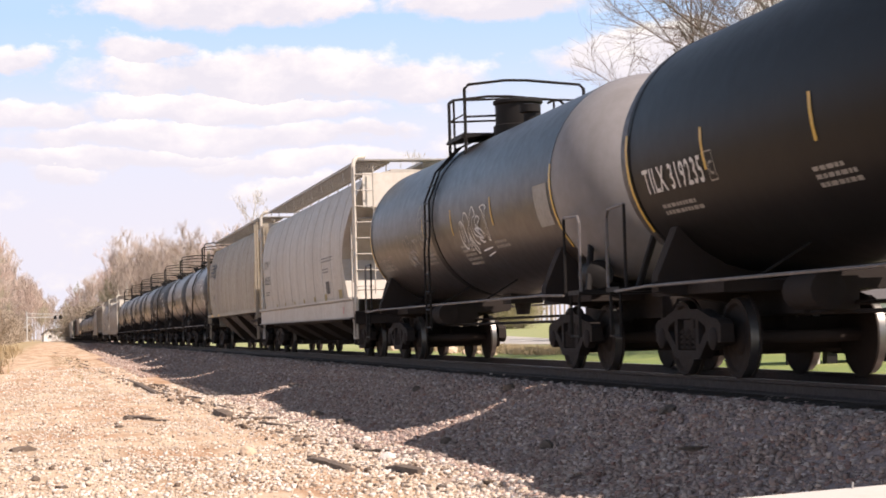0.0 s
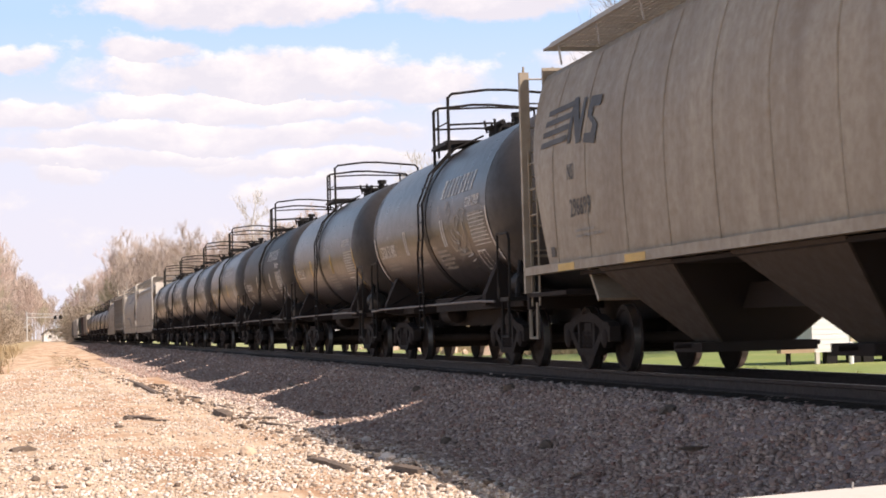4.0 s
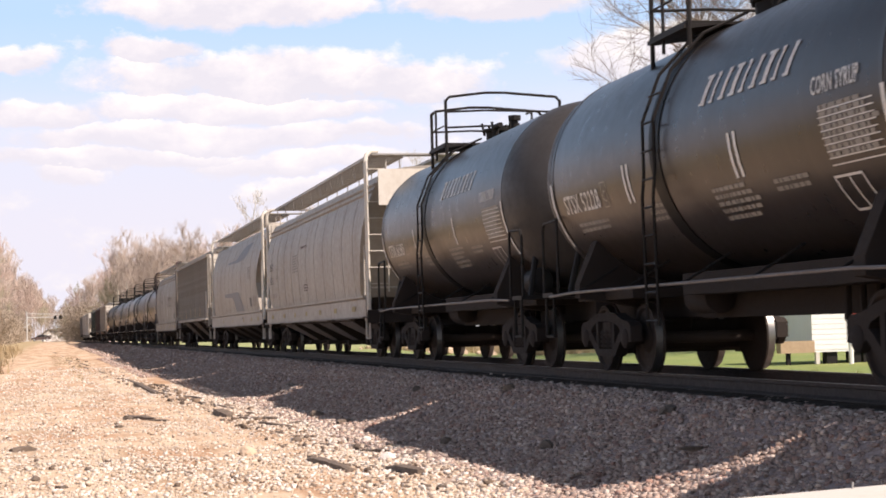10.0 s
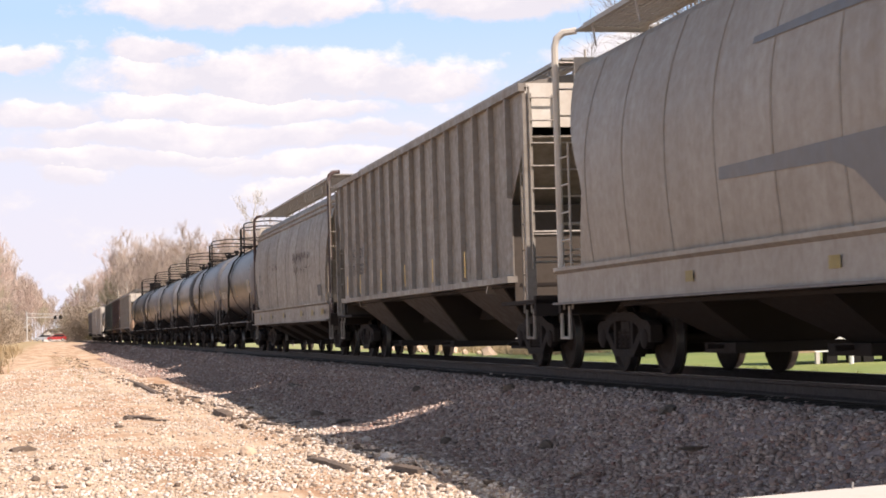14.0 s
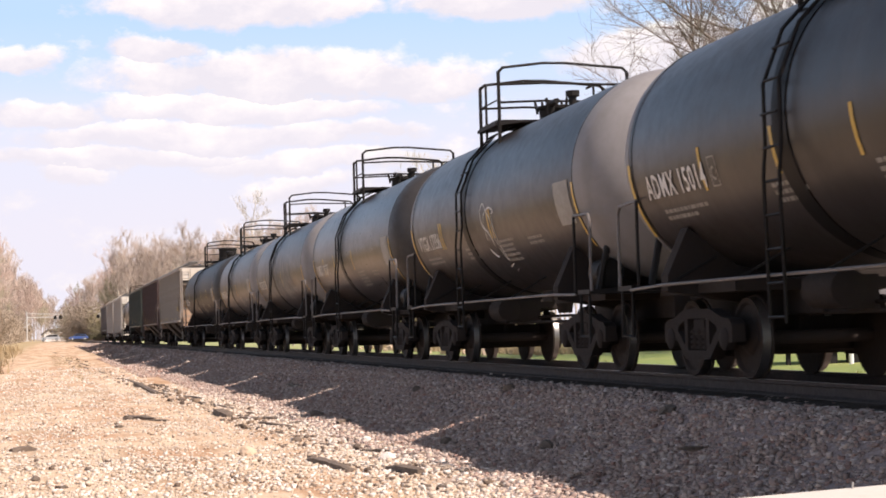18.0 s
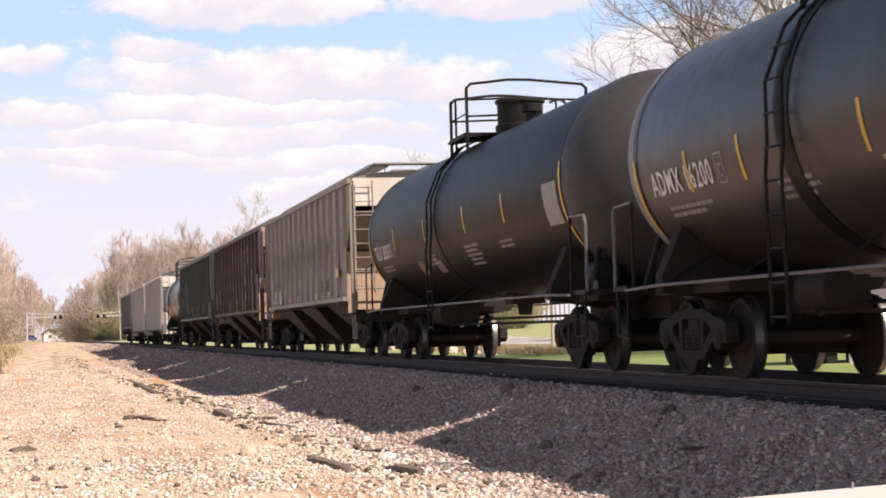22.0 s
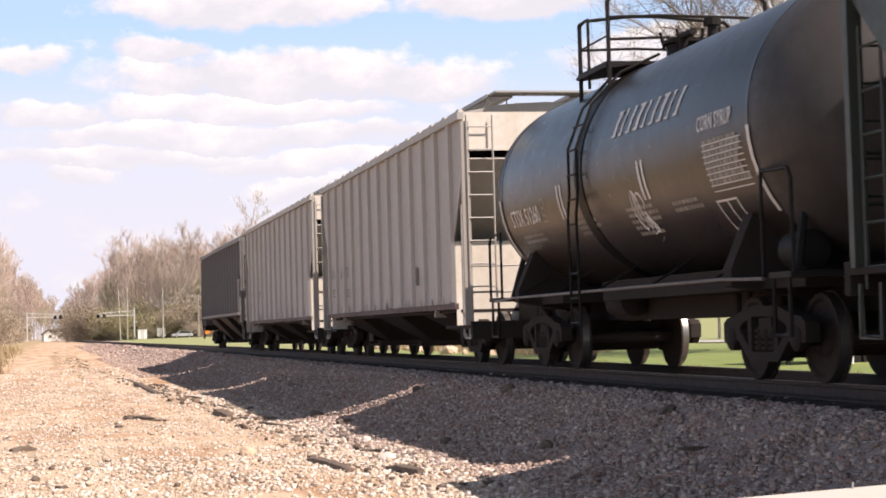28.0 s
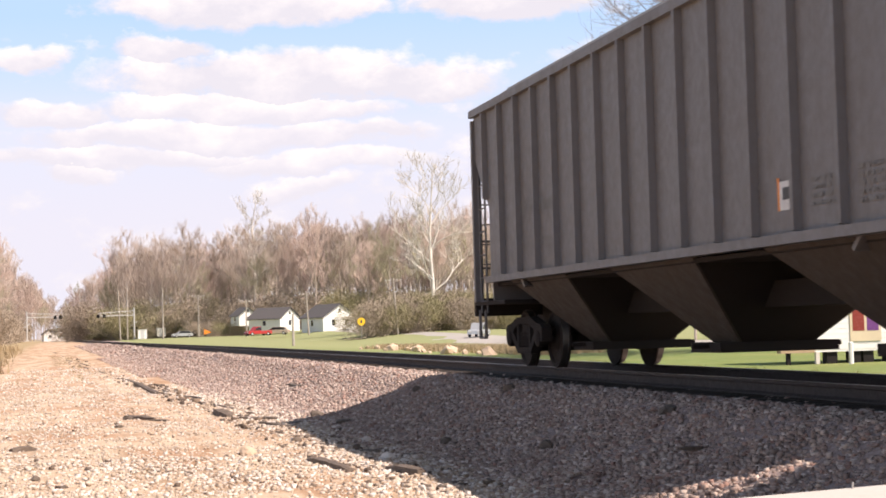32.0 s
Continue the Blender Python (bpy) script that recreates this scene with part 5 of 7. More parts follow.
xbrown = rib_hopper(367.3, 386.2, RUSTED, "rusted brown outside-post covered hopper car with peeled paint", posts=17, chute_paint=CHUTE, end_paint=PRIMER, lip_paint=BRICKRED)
aeq = rib_hopper(386.2, 406.1, GREEN, "dark green outside-post covered hopper car with white patches", posts=17, chute_paint=RUNNING)
tank_car(406.1, 419.7, (407.6, 418.05), BROWNED, syrup + " with a small scrawl", number="STSX 51260", lad=0.9,  tape=WHITE, double_tape=True, brand=WHITE, panel=WHITE, syrup=True, scrawls=((-1.0, 1.85, 0.5, 0.45, WHITE),))
# chutes of these two in the gear colour, dark for the shade below
ulc = rib_hopper(419.7, 438.2, RIBGREY, "light grey covered hopper car with wide pressed side panels", sill=1.06, eave=4.30, posts=15, flat_posts=True, chute_paint=RUNNING, end_paint=ENDWHITE)
plc = rib_hopper(438.2, 457.3, RIBGREY, "light grey covered hopper car with rust streaks at the sill", sill=1.06, eave=4.30, posts=15, flat_posts=True, chute_paint=RUNNING, end_paint=ENDWHITE)
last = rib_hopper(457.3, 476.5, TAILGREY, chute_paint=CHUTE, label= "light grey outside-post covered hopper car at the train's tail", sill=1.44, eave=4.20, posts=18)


# lettering and patches on the hoppers
cv = (1.56, 1.42, 4.18)
stencil(scyx, "SCYX", 0.36, 8.0, 2.74, STENCIL, 1.2, cv, label="black stencilled reporting mark")
stencil(scyx, "893675", 0.36, 7.95, 2.22, STENCIL, 1.15, cv, label="black stencilled car number")
small_print(scyx, 7.9, 1.95, 1.2, 2, STENCIL, 1, cv)
small_print(scyx, -4.9, 2.52, 1.8, 2, GREYPRINT, 2, cv)
small_print(scyx, -5.0, 2.24, 1.3, 2, GREYPRINT, 3, cv)
square(scyx, -5.35, -5.93, 1.62, 1.94, STENCIL, "data_plate", "dark data plate", cv)
for y, w in ((-7.3, 0.55), (-4.9, 0.4), (-2.9, 0.35), (-0.8, 0.3), (1.2, 0.25), (3.4, 0.25), (5.5, 0.25)):
    square(scyx, y, y - w, 1.46, 1.46 + w * 0.4, FADED, "reflector", "yellow reflective patch", cv)
square(scyx, -8.2, -8.32, 1.06, 1.24, RED, "red_mark", "small red mark", None, 1.548)
cn = (1.52, 1.50, 4.28)
for i in range(4):
    square(nsx, 8.5 - i * 0.06, 7.2 - i * 0.06, 3.18 + i * 0.15, 3.26 + i * 0.15, STENCIL, "brand_bar", "black brand stripe", cn)
decal(nsx, "brand_shape", [(7.15, 3.12), (7.0, 3.12), (6.95, 3.5), (6.7, 3.08), (6.5, 3.08), (6.4, 3.68), (6.55, 3.68), (6.6, 3.35), (6.85, 3.74), (7.05, 3.74)], STENCIL, "black brand shape", None, 1.5, cn)
decal(nsx, "brand_shape", [(6.35, 3.06), (5.85, 3.0), (5.75, 3.25), (6.05, 3.38), (6.0, 3.5), (5.7, 3.48), (5.68, 3.62), (6.2, 3.66), (6.25, 3.4), (5.98, 3.27), (6.02, 3.16), (6.34, 3.18)], STENCIL, "black brand shape", None, 1.5, cn)
stencil(nsx, "NS", 0.30, 7.15, 2.63, STENCIL, 0.75, cn, label="black stencilled reporting mark")
stencil(nsx, "296699", 0.34, 7.08, 2.12, STENCIL, 0.85, cn, label="black stencilled car number")
small_print(nsx, 6.9, 1.9, 1.1, 2, CREAM, 4, cn)
square(nsx, 8.2, 8.0, 1.62, 1.76, STENCIL, "data_plate", "", cn)
square(nsx, 7.6, 6.8, 1.40, 1.50, YELLOW, "reflector", "yellow reflective patch", None, 1.568)
square(nsx, 4.6, 3.8, 1.40, 1.50, YELLOW, "reflector", "yellow reflective patch", None, 1.568)
cb = (1.54, 1.42, 4.08)
stencil(bngx, "BNGX", 0.34, 8.35, 2.63, STENCIL, 0.85, cb, label="black stencilled reporting mark")
stencil(bngx, "60155", 0.34, 8.35, 2.20, STENCIL, 0.9, cb, label="black stencilled car number")
stencil(bngx, "C", 0.20, 6.72, 2.42, STENCIL, 0.8, cb)
for y0, y1, z0, z1 in ((6.8, 6.5, 2.36, 2.375), (6.8, 6.5, 2.63, 2.645), (6.8, 6.785, 2.36, 2.64), (6.515, 6.5, 2.36, 2.64)):
    square(bngx, y0, y1, z0, z1, STENCIL, "frame_line", "", cb)
small_print(bngx, 8.2, 1.85, 1.4, 2, GREYPRINT, 5, cb)
small_print(bngx, 2.8, 2.85, 1.1, 7, GREYPRINT, 6, cb)
small_print(bngx, 1.1, 3.02, 1.6, 1, RUSTED, 7, cb, tall=0.07)
small_print(bngx, 0.6, 1.95, 0.9, 3, RUSTED, 8, cb)
for y, w in ((8.2, 0.5), (5.2, 0.4), (2.6, 0.3), (0.2, 0.3), (-2.4, 0.35), (-5.0, 0.45), (-7.8, 0.5)):
    square(bngx, y, y - w, 1.10, 1.22, FADED, "reflector", "yellow reflective patch", None, 1.548)
cm = (1.56, 1.42, 4.18)
decal(strip, "painted_stripe", [(2.15, 3.42), (2.14, 3.49), (-0.6, 3.50), (-1.13, 3.53), (-2.06, 3.71), (-2.77, 3.84), (-3.3, 3.90), (-3.91, 3.94), (-5.72, 3.95), (-5.06, 3.71), (-4.52, 3.54), (-4.1, 3.46), (-3.69, 3.40), (-1.84, 3.36)], BLUEGREY, "slate blue painted stripe", None, 1.5, cm)
decal(strip, "painted_stripe", [(3.04, 2.13), (3.02, 2.26), (-0.59, 2.25), (-2.0, 2.24), (-2.3, 2.20), (-2.87, 1.93), (-3.62, 1.50), (-0.88, 1.50), (-0.45, 1.79), (-0.2, 1.94), (0.23, 2.06)], BLUEGREY, "slate blue painted stripe", None, 1.5, cm)
small_print(strip, -5.5, 3.0, 1.1, 6, GREYPRINT, 9, cm)
square(strip, -5.8, -6.3, 1.62, 1.94, STENCIL, "data_plate", "dark data plate", cm)
square(strip, -6.6, -7.7, 1.62, 1.96, DUSTY, "paint_patch", "grey overpainted patch", cm)
for y, w in ((-8.2, 0.4), (-6.2, 0.3), (-3.6, 0.3), (0.4, 0.25), (4.2, 0.25)):
    square(strip, y, y - w, 1.10, 1.22, FADED, "reflector", "yellow reflective patch", None, 1.548)
small_print(strip, -3.0, 1.2, 0.8, 1, GREYPRINT, 10, None, 1.548, tall=0.06)
for words, y, z in (("AT", 6.95, 2.32), ("GX", 5.97, 2.32), ("71", 6.95, 1.95), ("E57", 5.97, 1.95)):
    stencil(ribw, words, 0.34, y, z, STENCIL, 0.98, label="black stencilled marks")
for y in (7.35, 5.52, 2.8, 0.1, -2.6, -5.3):
    square(ribw, y + 0.05, y - 0.05, 1.50, 1.94, YELLOW, "reflector", "upright yellow reflective tape", None, 1.589)
cc = (1.50, 1.42, 4.18)
stencil(cef, "CEFX", 0.30, 7.15, 2.40, STENCIL, 0.75, cc, label="faded black reporting mark")
stencil(cef, "10657", 0.30, 6.93, 1.87, STENCIL, 0.75, cc, label="faded black car number")
rub = random.Random(8)
for i in range(64):
    y, z = -1.6 - rub.random() * 3.6, rub.choice((2.30, 2.62, 2.66)) + rub.random() * 0.16
    w, h = rub.uniform(0.03, 0.14), rub.uniform(0.05, 0.20)
    decal(cef, "rubbed_lettering", [(y, z), (y - w, z + 0.02), (y - w * 0.8, z + h), (y - w * 0.2, z + h * 1.2)], RUSTED, "", None, 1.5, cc)
for i in range(12):
    y, z = 4.2 - rub.random() * 2.3, 2.5 + rub.random() * 0.3
    w, h = rub.uniform(0.05, 0.2), rub.uniform(0.04, 0.12)
    decal(cef, "rubbed_lettering", [(y, z), (y - w, z + 0.02), (y - w * 0.8, z + h), (y - w * 0.2, z + h * 1.2)], RUSTED, "", None, 1.5, cc)
square(cef, -6.5, -7.2, 1.62, 1.92, STENCIL, "data_plate", "", cc)
for y, w in ((6.9, 0.35), (3.8, 0.35), (0.6, 0.3), (-3.4, 0.35), (-5.6, 0.4), (-7.4, 0.5)):
    square(cef, y, y - w, 1.10, 1.26, FADED, "reflector", "yellow reflective patch", None, 1.548)
    square(cef, y - w - 0.1, y - w - 0.3, 1.12, 1.2, STENCIL, "data_plate", "", None, 1.548)
for car, y in ((xgrey, -2.9), (xbrown, -3.66)):
    for i, (za, kind) in enumerate(((3.46, 0), (2.96, 1), (2.43, 2), (1.90, 3))):
        hgt = 0.32 if car == xgrey else 0.26
        a, m = y + 0.17, y - 0.17
        if kind == 0:
            decal(car, "brand_block", [(a, za), (a - 0.08, za), (m, za + hgt), (m + 0.08, za + hgt)], WHITE, "white brand block")
            decal(car, "brand_block", [(m, za), (m + 0.08, za), (a, za + hgt), (a - 0.08, za + hgt)], WHITE, "white brand block", x=1.5135)
        elif kind == 1:
            decal(car, "brand_block", [(y + 0.045, za), (y - 0.045, za), (y - 0.045, za + hgt - 0.07), (m, za + hgt - 0.07), (m, za + hgt), (a, za + hgt), (a, za + hgt - 0.07), (y + 0.045, za + hgt - 0.07)], WHITE, "white brand block")
        else:
            decal(car, "brand_block", [(a, za), (a - 0.08, za), (a - 0.08 - 0.06 * (kind - 2), za + hgt), (a - 0.06 * (kind - 2), za + hgt)], WHITE, "white brand block")
            decal(car, "brand_block", [(m, za), (m + 0.08, za), (m + 0.10, za + hgt * 0.5), (m + 0.04, za + hgt * (0.5 if kind == 2 else 0.9))], WHITE, "white brand block", x=1.5135)
            square(car, a - 0.04, m + 0.05, za + hgt * 0.42, za + hgt * 0.56, WHITE, "brand_block", "white brand block", x=1.515)
square(xgrey, -6.5, -7.0, 1.98, 2.2, YELLOW, "reflector", "large yellow reflective patch", None, 1.589)
for y in (2.4, 0.6, -2.95, -5.36, 4.4, 6.3):
    square(xgrey, y + 0.13, y - 0.13, 1.54, 1.66, YELLOW, "reflector", "yellow reflective patch", None, 1.589)
for y in (-3.6, -4.45):
    square(xgrey, y, y - 0.42, 1.68, 2.0, STENCIL, "data_plate", "dark data plate")
square(xgrey, 6.85, 5.0, 1.55, 1.92, WHITE, "paint_patch", "fresh white number patch")
for words, y, z in (("AT", 6.5, 2.0), ("GX", 5.42, 2.0), ("76", 6.5, 1.63), ("418", 5.42, 1.63)):
    stencil(xgrey, words, 0.36, y, z, STENCIL, 0.92, x=1.516, label="black stencilled marks")
for y, z0, z1 in ((7.15, 1.65, 2.38), (4.33, 1.5, 1.95), (1.45, 1.5, 1.94), (-1.24, 1.48, 1.94), (-4.0, 1.46, 1.92), (-6.65, 1.45, 2.37)):
    square(xbrown, y + 0.05, y - 0.05, z0, z1, YELLOW, "reflector", "upright yellow reflective tape", None, 1.589)
square(xbrown, 6.7, 6.2, 1.9, 2.45, WORN, "paint_patch", "bleached number patch")
square(xbrown, 6.0, 5.5, 1.9, 2.45, WORN, "paint_patch", "bleached number patch")
rub = random.Random(21)
for i in range(34):
    y = 7.0 - rub.random() * 13.6
    w, z1 = rub.uniform(0.12, 0.3), rub.uniform(2.2, 4.1)
    h = rub.uniform(0.3, 1.0)
    decal(xbrown, "peeled_paint", [(y, z1 - h), (y - w * 0.4, z1 - h * 1.1), (y - w, z1 - h * 0.7), (y - w * 0.95, z1), (y - w * 0.1, z1 - 0.05)], WORN, "")
for i in range(76):
    # smudged rust along the middle of the side, running down in thin tapering streaks
    y, w = 6.6 - rub.random() * 13.8, rub.uniform(0.04, 0.14) * (1.6 if i % 5 == 0 else 1)
    z1, h = rub.gauss(3.0, 0.16), rub.uniform(0.25, 0.95)
    decal(xgrey, "rust_stain", [(y, z1 - h * 0.45), (y - w * 0.25, z1 - h * 0.8), (y - w * 0.45, z1 - h), (y - w * 0.7, z1 - h * 0.7), (y - w, z1 - h * 0.3), (y - w * 0.8, z1 + 0.05), (y - w * 0.5, z1 + rub.uniform(0.05, 0.2)), (y - w * 0.2, z1 - 0.02)], STAIN, "dark rust stain", x=1.512 + 0.0004 * (i % 7))
for y0, y1, z0, z1 in ((5.9, 5.3, 2.05, 3.30), (5.05, 4.35, 1.88, 3.25), (4.2, 3.55, 2.2, 3.23)):
    square(aeq, y0, y1, z0, z1, CREAM, "paint_patch", "pale overpainted panel")
stencil(aeq, "AE QX", 0.32, 5.67, 2.56, STENCIL, 0.95, x=1.516, label="black stencilled reporting mark")
stencil(aeq, "810 154", 0.32, 5.67, 2.28, STENCIL, 0.72, x=1.516, label="black stencilled car number")
for y, z0, z1 in ((6.45, 2.07, 2.58), (3.1, 1.68, 2.12), (0.3, 1.6, 2.05), (-2.6, 1.6, 2.05), (-5.4, 1.6, 2.05)):
    square(aeq, y + 0.05, y - 0.05, z0, z1, YELLOW, "reflector", "upright yellow reflective tape", None, 1.589)
stencil(ulc, "U  LX", 0.34, 7.0, 1.97, STENCIL, 0.85, label="black stencilled reporting mark")
stencil(ulc, "26", 0.34, 5.55, 1.95, STENCIL, 0.85, label="black stencilled car number")
stencil(ulc, "73", 0.34, 4.66, 1.95, STENCIL, 0.85, label="black stencilled car number")
small_print(ulc, 6.9, 1.66, 0.9, 3, GREYPRINT, 11)
small_print(ulc, 5.3, 1.62, 1.2, 3, GREYPRINT, 12)
square(ulc, -3.9, -4.2, 1.5, 1.85, STENCIL, "data_plate")
stencil(plc, "PL  X", 0.30, 7.0, 1.88, STENCIL, 0.85, label="black stencilled reporting mark")
stencil(plc, "2718", 0.30, 4.86, 1.88, STENCIL, 0.85, label="black stencilled car number")
small_print(plc, 6.9, 1.6, 0.9, 3, GREYPRINT, 13)
square(plc, -1.1, -1.25, 1.25, 1.6, ORANGE, "orange_mark", "narrow orange mark")
rub = random.Random(31)
for car in (ulc, plc):
    for i in range(30):
        y, w, h = 7.3 - rub.random() * 14.6, rub.uniform(0.03, 0.10), rub.uniform(0.08, 0.4 if car == plc else 0.2)
        decal(car, "rust_run", [(y, 1.09), (y - w, 1.09), (y - w * 0.8, 1.09 + h), (y - w * 0.3, 1.09 + h * 1.2)], RUSTED, "")
small_print(last, 5.9, 2.33, 2.6, 1, GREYPRINT, 14, tall=0.16)
small_print(last, 5.8, 1.9, 2.4, 2, GREYPRINT, 15)
square(last, -4.25, -4.72, 1.70, 1.98, WHITE, "brand_plate", "white brand plate")
square(last, -4.20, -4.25, 1.70, 2.02, ORANGE, "brand_plate", "orange brand bar")
square(last, -4.33, -4.62, 1.80, 1.92, STENCIL, "brand_block", "dark brand block", x=1.516)
small_print(last, -3.3, 1.95, 0.6, 3, GREYPRINT, 16)
small_print(last, -5.0, 1.92, 0.7, 4, GREYPRINT, 17)
small_print(last, -6.0, 1.95, 0.7, 5, GREYPRINT, 18)


# ---------------------------------------------------------------- sky
def cloud_shell():
    verts, faces = [], []
    cols, rows = 72, 12
    for j in range(rows + 1):
        e = radians(-1.5 + 46 * j / rows)
        for i in range(cols):
            a = 2 * math.pi * i / cols
            verts.append((3500 * math.cos(e) * math.cos(a), 3500 * math.cos(e) * math.sin(a), 3500 * math.sin(e)))
    faces = [(j * cols + i, j * cols + (i + 1) % cols, (j + 1) * cols + (i + 1) % cols, (j + 1) * cols + i) for j in range(rows) for i in range(cols)]
    me = bpy.data.meshes.new("cloud_bank")
    me.from_pydata(verts, [], faces)
    me.shade_smooth()
    me.materials.append(cloud_material())
    return tagged(new("cloud_bank", me), "bright drifting fair-weather clouds in a pale blue sky", "clouds", kind="structure")


clouds = cloud_shell()


# ---------------------------------------------------------------- loose stones
def surface(x, y):
    n = noise.noise((x * 0.9, y * 0.9, 3.1)) * 0.035 + noise.noise((x * 0.25, y * 0.2, 7.7)) * 0.06
    return level(x, y) + (n * 0.15 if 6.3 < x < 10.4 else n)


def scatter(name, label, mat, patches, seed):
    """Thousands of broken stones in one mesh. Patches: x from, x to, y from, y to, stones per square metre, smallest and largest size."""
    rng = np.random.default_rng(seed)
    kinds = []
    for k in range(14):
        c = np.array([(x, y, z) for x in (-1, 1) for y in (-1, 1) for z in (-1, 1)], float)
        c += rng.uniform(-0.55, 0.55, c.shape)
        c *= rng.uniform(0.6, 1.0, 3)
        kinds.append(c / np.abs(c).max())
    kinds = np.array(kinds)
    quads = np.array([(0, 1, 3, 2), (4, 6, 7, 5), (0, 4, 5, 1), (2, 3, 7, 6), (0, 2, 6, 4), (1, 5, 7, 3)])
    all_v = []
    for x0, x1, y0, y1, density, small, large in patches:
        n = int((x1 - x0) * (y1 - y0) * density)
        x, y = rng.uniform(x0, x1, n), rng.uniform(y0, y1, n)
        size = small + (large - small) * rng.random(n) ** 2.2
        z = np.array([surface(a, b) for a, b in zip(x, y)]) + size * rng.uniform(-0.25, 0.3, n)
        wx = np.array([shifted(a, b) for a, b in zip(x, y)])
        a = rng.uniform(0, 6.283, n)
        body = kinds[rng.integers(0, len(kinds), n)] * (size / 2)[:, None, None]
        ca, sa = np.cos(a)[:, None], np.sin(a)[:, None]
        rx, ry = body[:, :, 0] * ca - body[:, :, 1] * sa, body[:, :, 0] * sa + body[:, :, 1] * ca
        all_v.append(np.stack([rx + wx[:, None], ry + y[:, None], body[:, :, 2] * 0.8 + z[:, None]], -1).reshape(-1, 3))
    v = np.concatenate(all_v)
    n = len(v) // 8
    f = (quads[None] + (np.arange(n) * 8)[:, None, None]).reshape(-1)
    me = bpy.data.meshes.new(name)
    me.vertices.add(len(v))
    me.vertices.foreach_set("co", v.astype(np.float32).ravel())
    me.loops.add(len(f))
    me.loops.foreach_set("vertex_index", f.astype(np.int32))
    me.polygons.add(n * 6)
    me.polygons.foreach_set("loop_start", np.arange(0, n * 24, 4, dtype=np.int32))
    me.update(calc_edges=True)
    me.validate()
    me.materials.append(mat)
    return tagged(new(name, me), label, "stones", kind="stuff")


scatter("ballast_stones", "loose grey and reddish crushed ballast stones", BALLAST,
        [(4.2, 7.05, 10, 24, 620, 0.03, 0.085), (4.1, 7.05, 24, 40, 420, 0.035, 0.09), (3.8, 7.05, 40, 70, 170, 0.05, 0.11), (3.2, 7.05, 70, 130, 45, 0.07, 0.16), (4.0, 7.0, 130, 250, 14, 0.12, 0.28),
         (7.0, 9.6, 12, 60, 60, 0.03, 0.07), (9.6, 12.0, 14, 70, 90, 0.04, 0.09)], 3)
scatter("bark_litter", "dark splinters and clods along the foot of the bank", stones_material("litter", [(0.16, 0.11, 0.075), (0.09, 0.065, 0.05), (0.24, 0.165, 0.11), (0.13, 0.10, 0.08)]),
        [(3.0, 4.3, 17, 28, 16, 0.03, 0.12), (2.9, 3.9, 28, 40, 14, 0.04, 0.15), (2.5, 3.4, 40, 60, 8, 0.05, 0.2), (1.7, 2.8, 60, 90, 1.6, 0.05, 0.16), (0.8, 2.3, 90, 140, 0.6, 0.06, 0.2), (-1.2, 2.6, 18, 40, 1.6, 0.03, 0.10)], 9)
scatter("gravel_pebbles", "pale tan gravel strewn over the dirt", PEBBLE,
        [(-1.2, 4.4, 16, 24, 340, 0.018, 0.075), (-1.4, 4.3, 24, 36, 150, 0.02, 0.065), (-2.0, 4.1, 36, 60, 70, 0.025, 0.08), (-2.2, 3.2, 60, 95, 16, 0.05, 0.12), (3.3, 4.5, 16, 50, 140, 0.03, 0.09), (4.4, 5.6, 10, 13, 200, 0.02, 0.05)], 5)


# ---------------------------------------------------------------- debris along the bank
def splinter(x, y, long, thick, turn, seed, name="broken_sleeper", label="dark splintered piece of old timber lying on gravel"):
    rng = random.Random(seed)
    n = 7
    rings = []
    for i in range(n):
        k = i / (n - 1)
        w = thick * (1 if 0 < i < n - 1 else rng.uniform(0.2, 0.6)) * rng.uniform(0.8, 1.15)
        oy, oz = rng.uniform(-0.15, 0.15) * thick, rng.uniform(-0.1, 0.1) * thick
        rings.append([((k - 0.5) * long + rng.uniform(-0.03, 0.03), oy + w * 0.75 * c, thick * 0.32 + oz + w * 0.42 * s) for c, s in ((-1, -0.8), (-0.9, 0.7), (0.1, 1.0), (0.95, 0.6), (1, -0.8))])
    s = Shape()
    for a, b in zip(rings, rings[1:]):
        m = len(s.v)
        s.v += a + b
        s.f += [(m + i, m + (i + 1) % 5, m + (i + 1) % 5 + 5, m + i + 5) for i in range(5)]
    s.add(rings[0], [(0, 1, 2, 3, 4)]).add(rings[-1], [(4, 3, 2, 1, 0)])
    me = s.mesh(name)
    b = bmesh.new()
    b.from_mesh(me)
    bmesh.ops.remove_doubles(b, verts=b.verts, dist=0.0005)
    bmesh.ops.recalc_face_normals(b, faces=b.faces)
    b.to_mesh(me)
    b.free()
    ob = part(name, me, WOOD, at=pose(shifted(x, y), y, surface(x, y) - 0.015, rng.uniform(-4, 4) / max(1, long), rng.uniform(-4, 4) / max(1, long), turn))
    return tagged(ob, label, "debris", "timber debris")


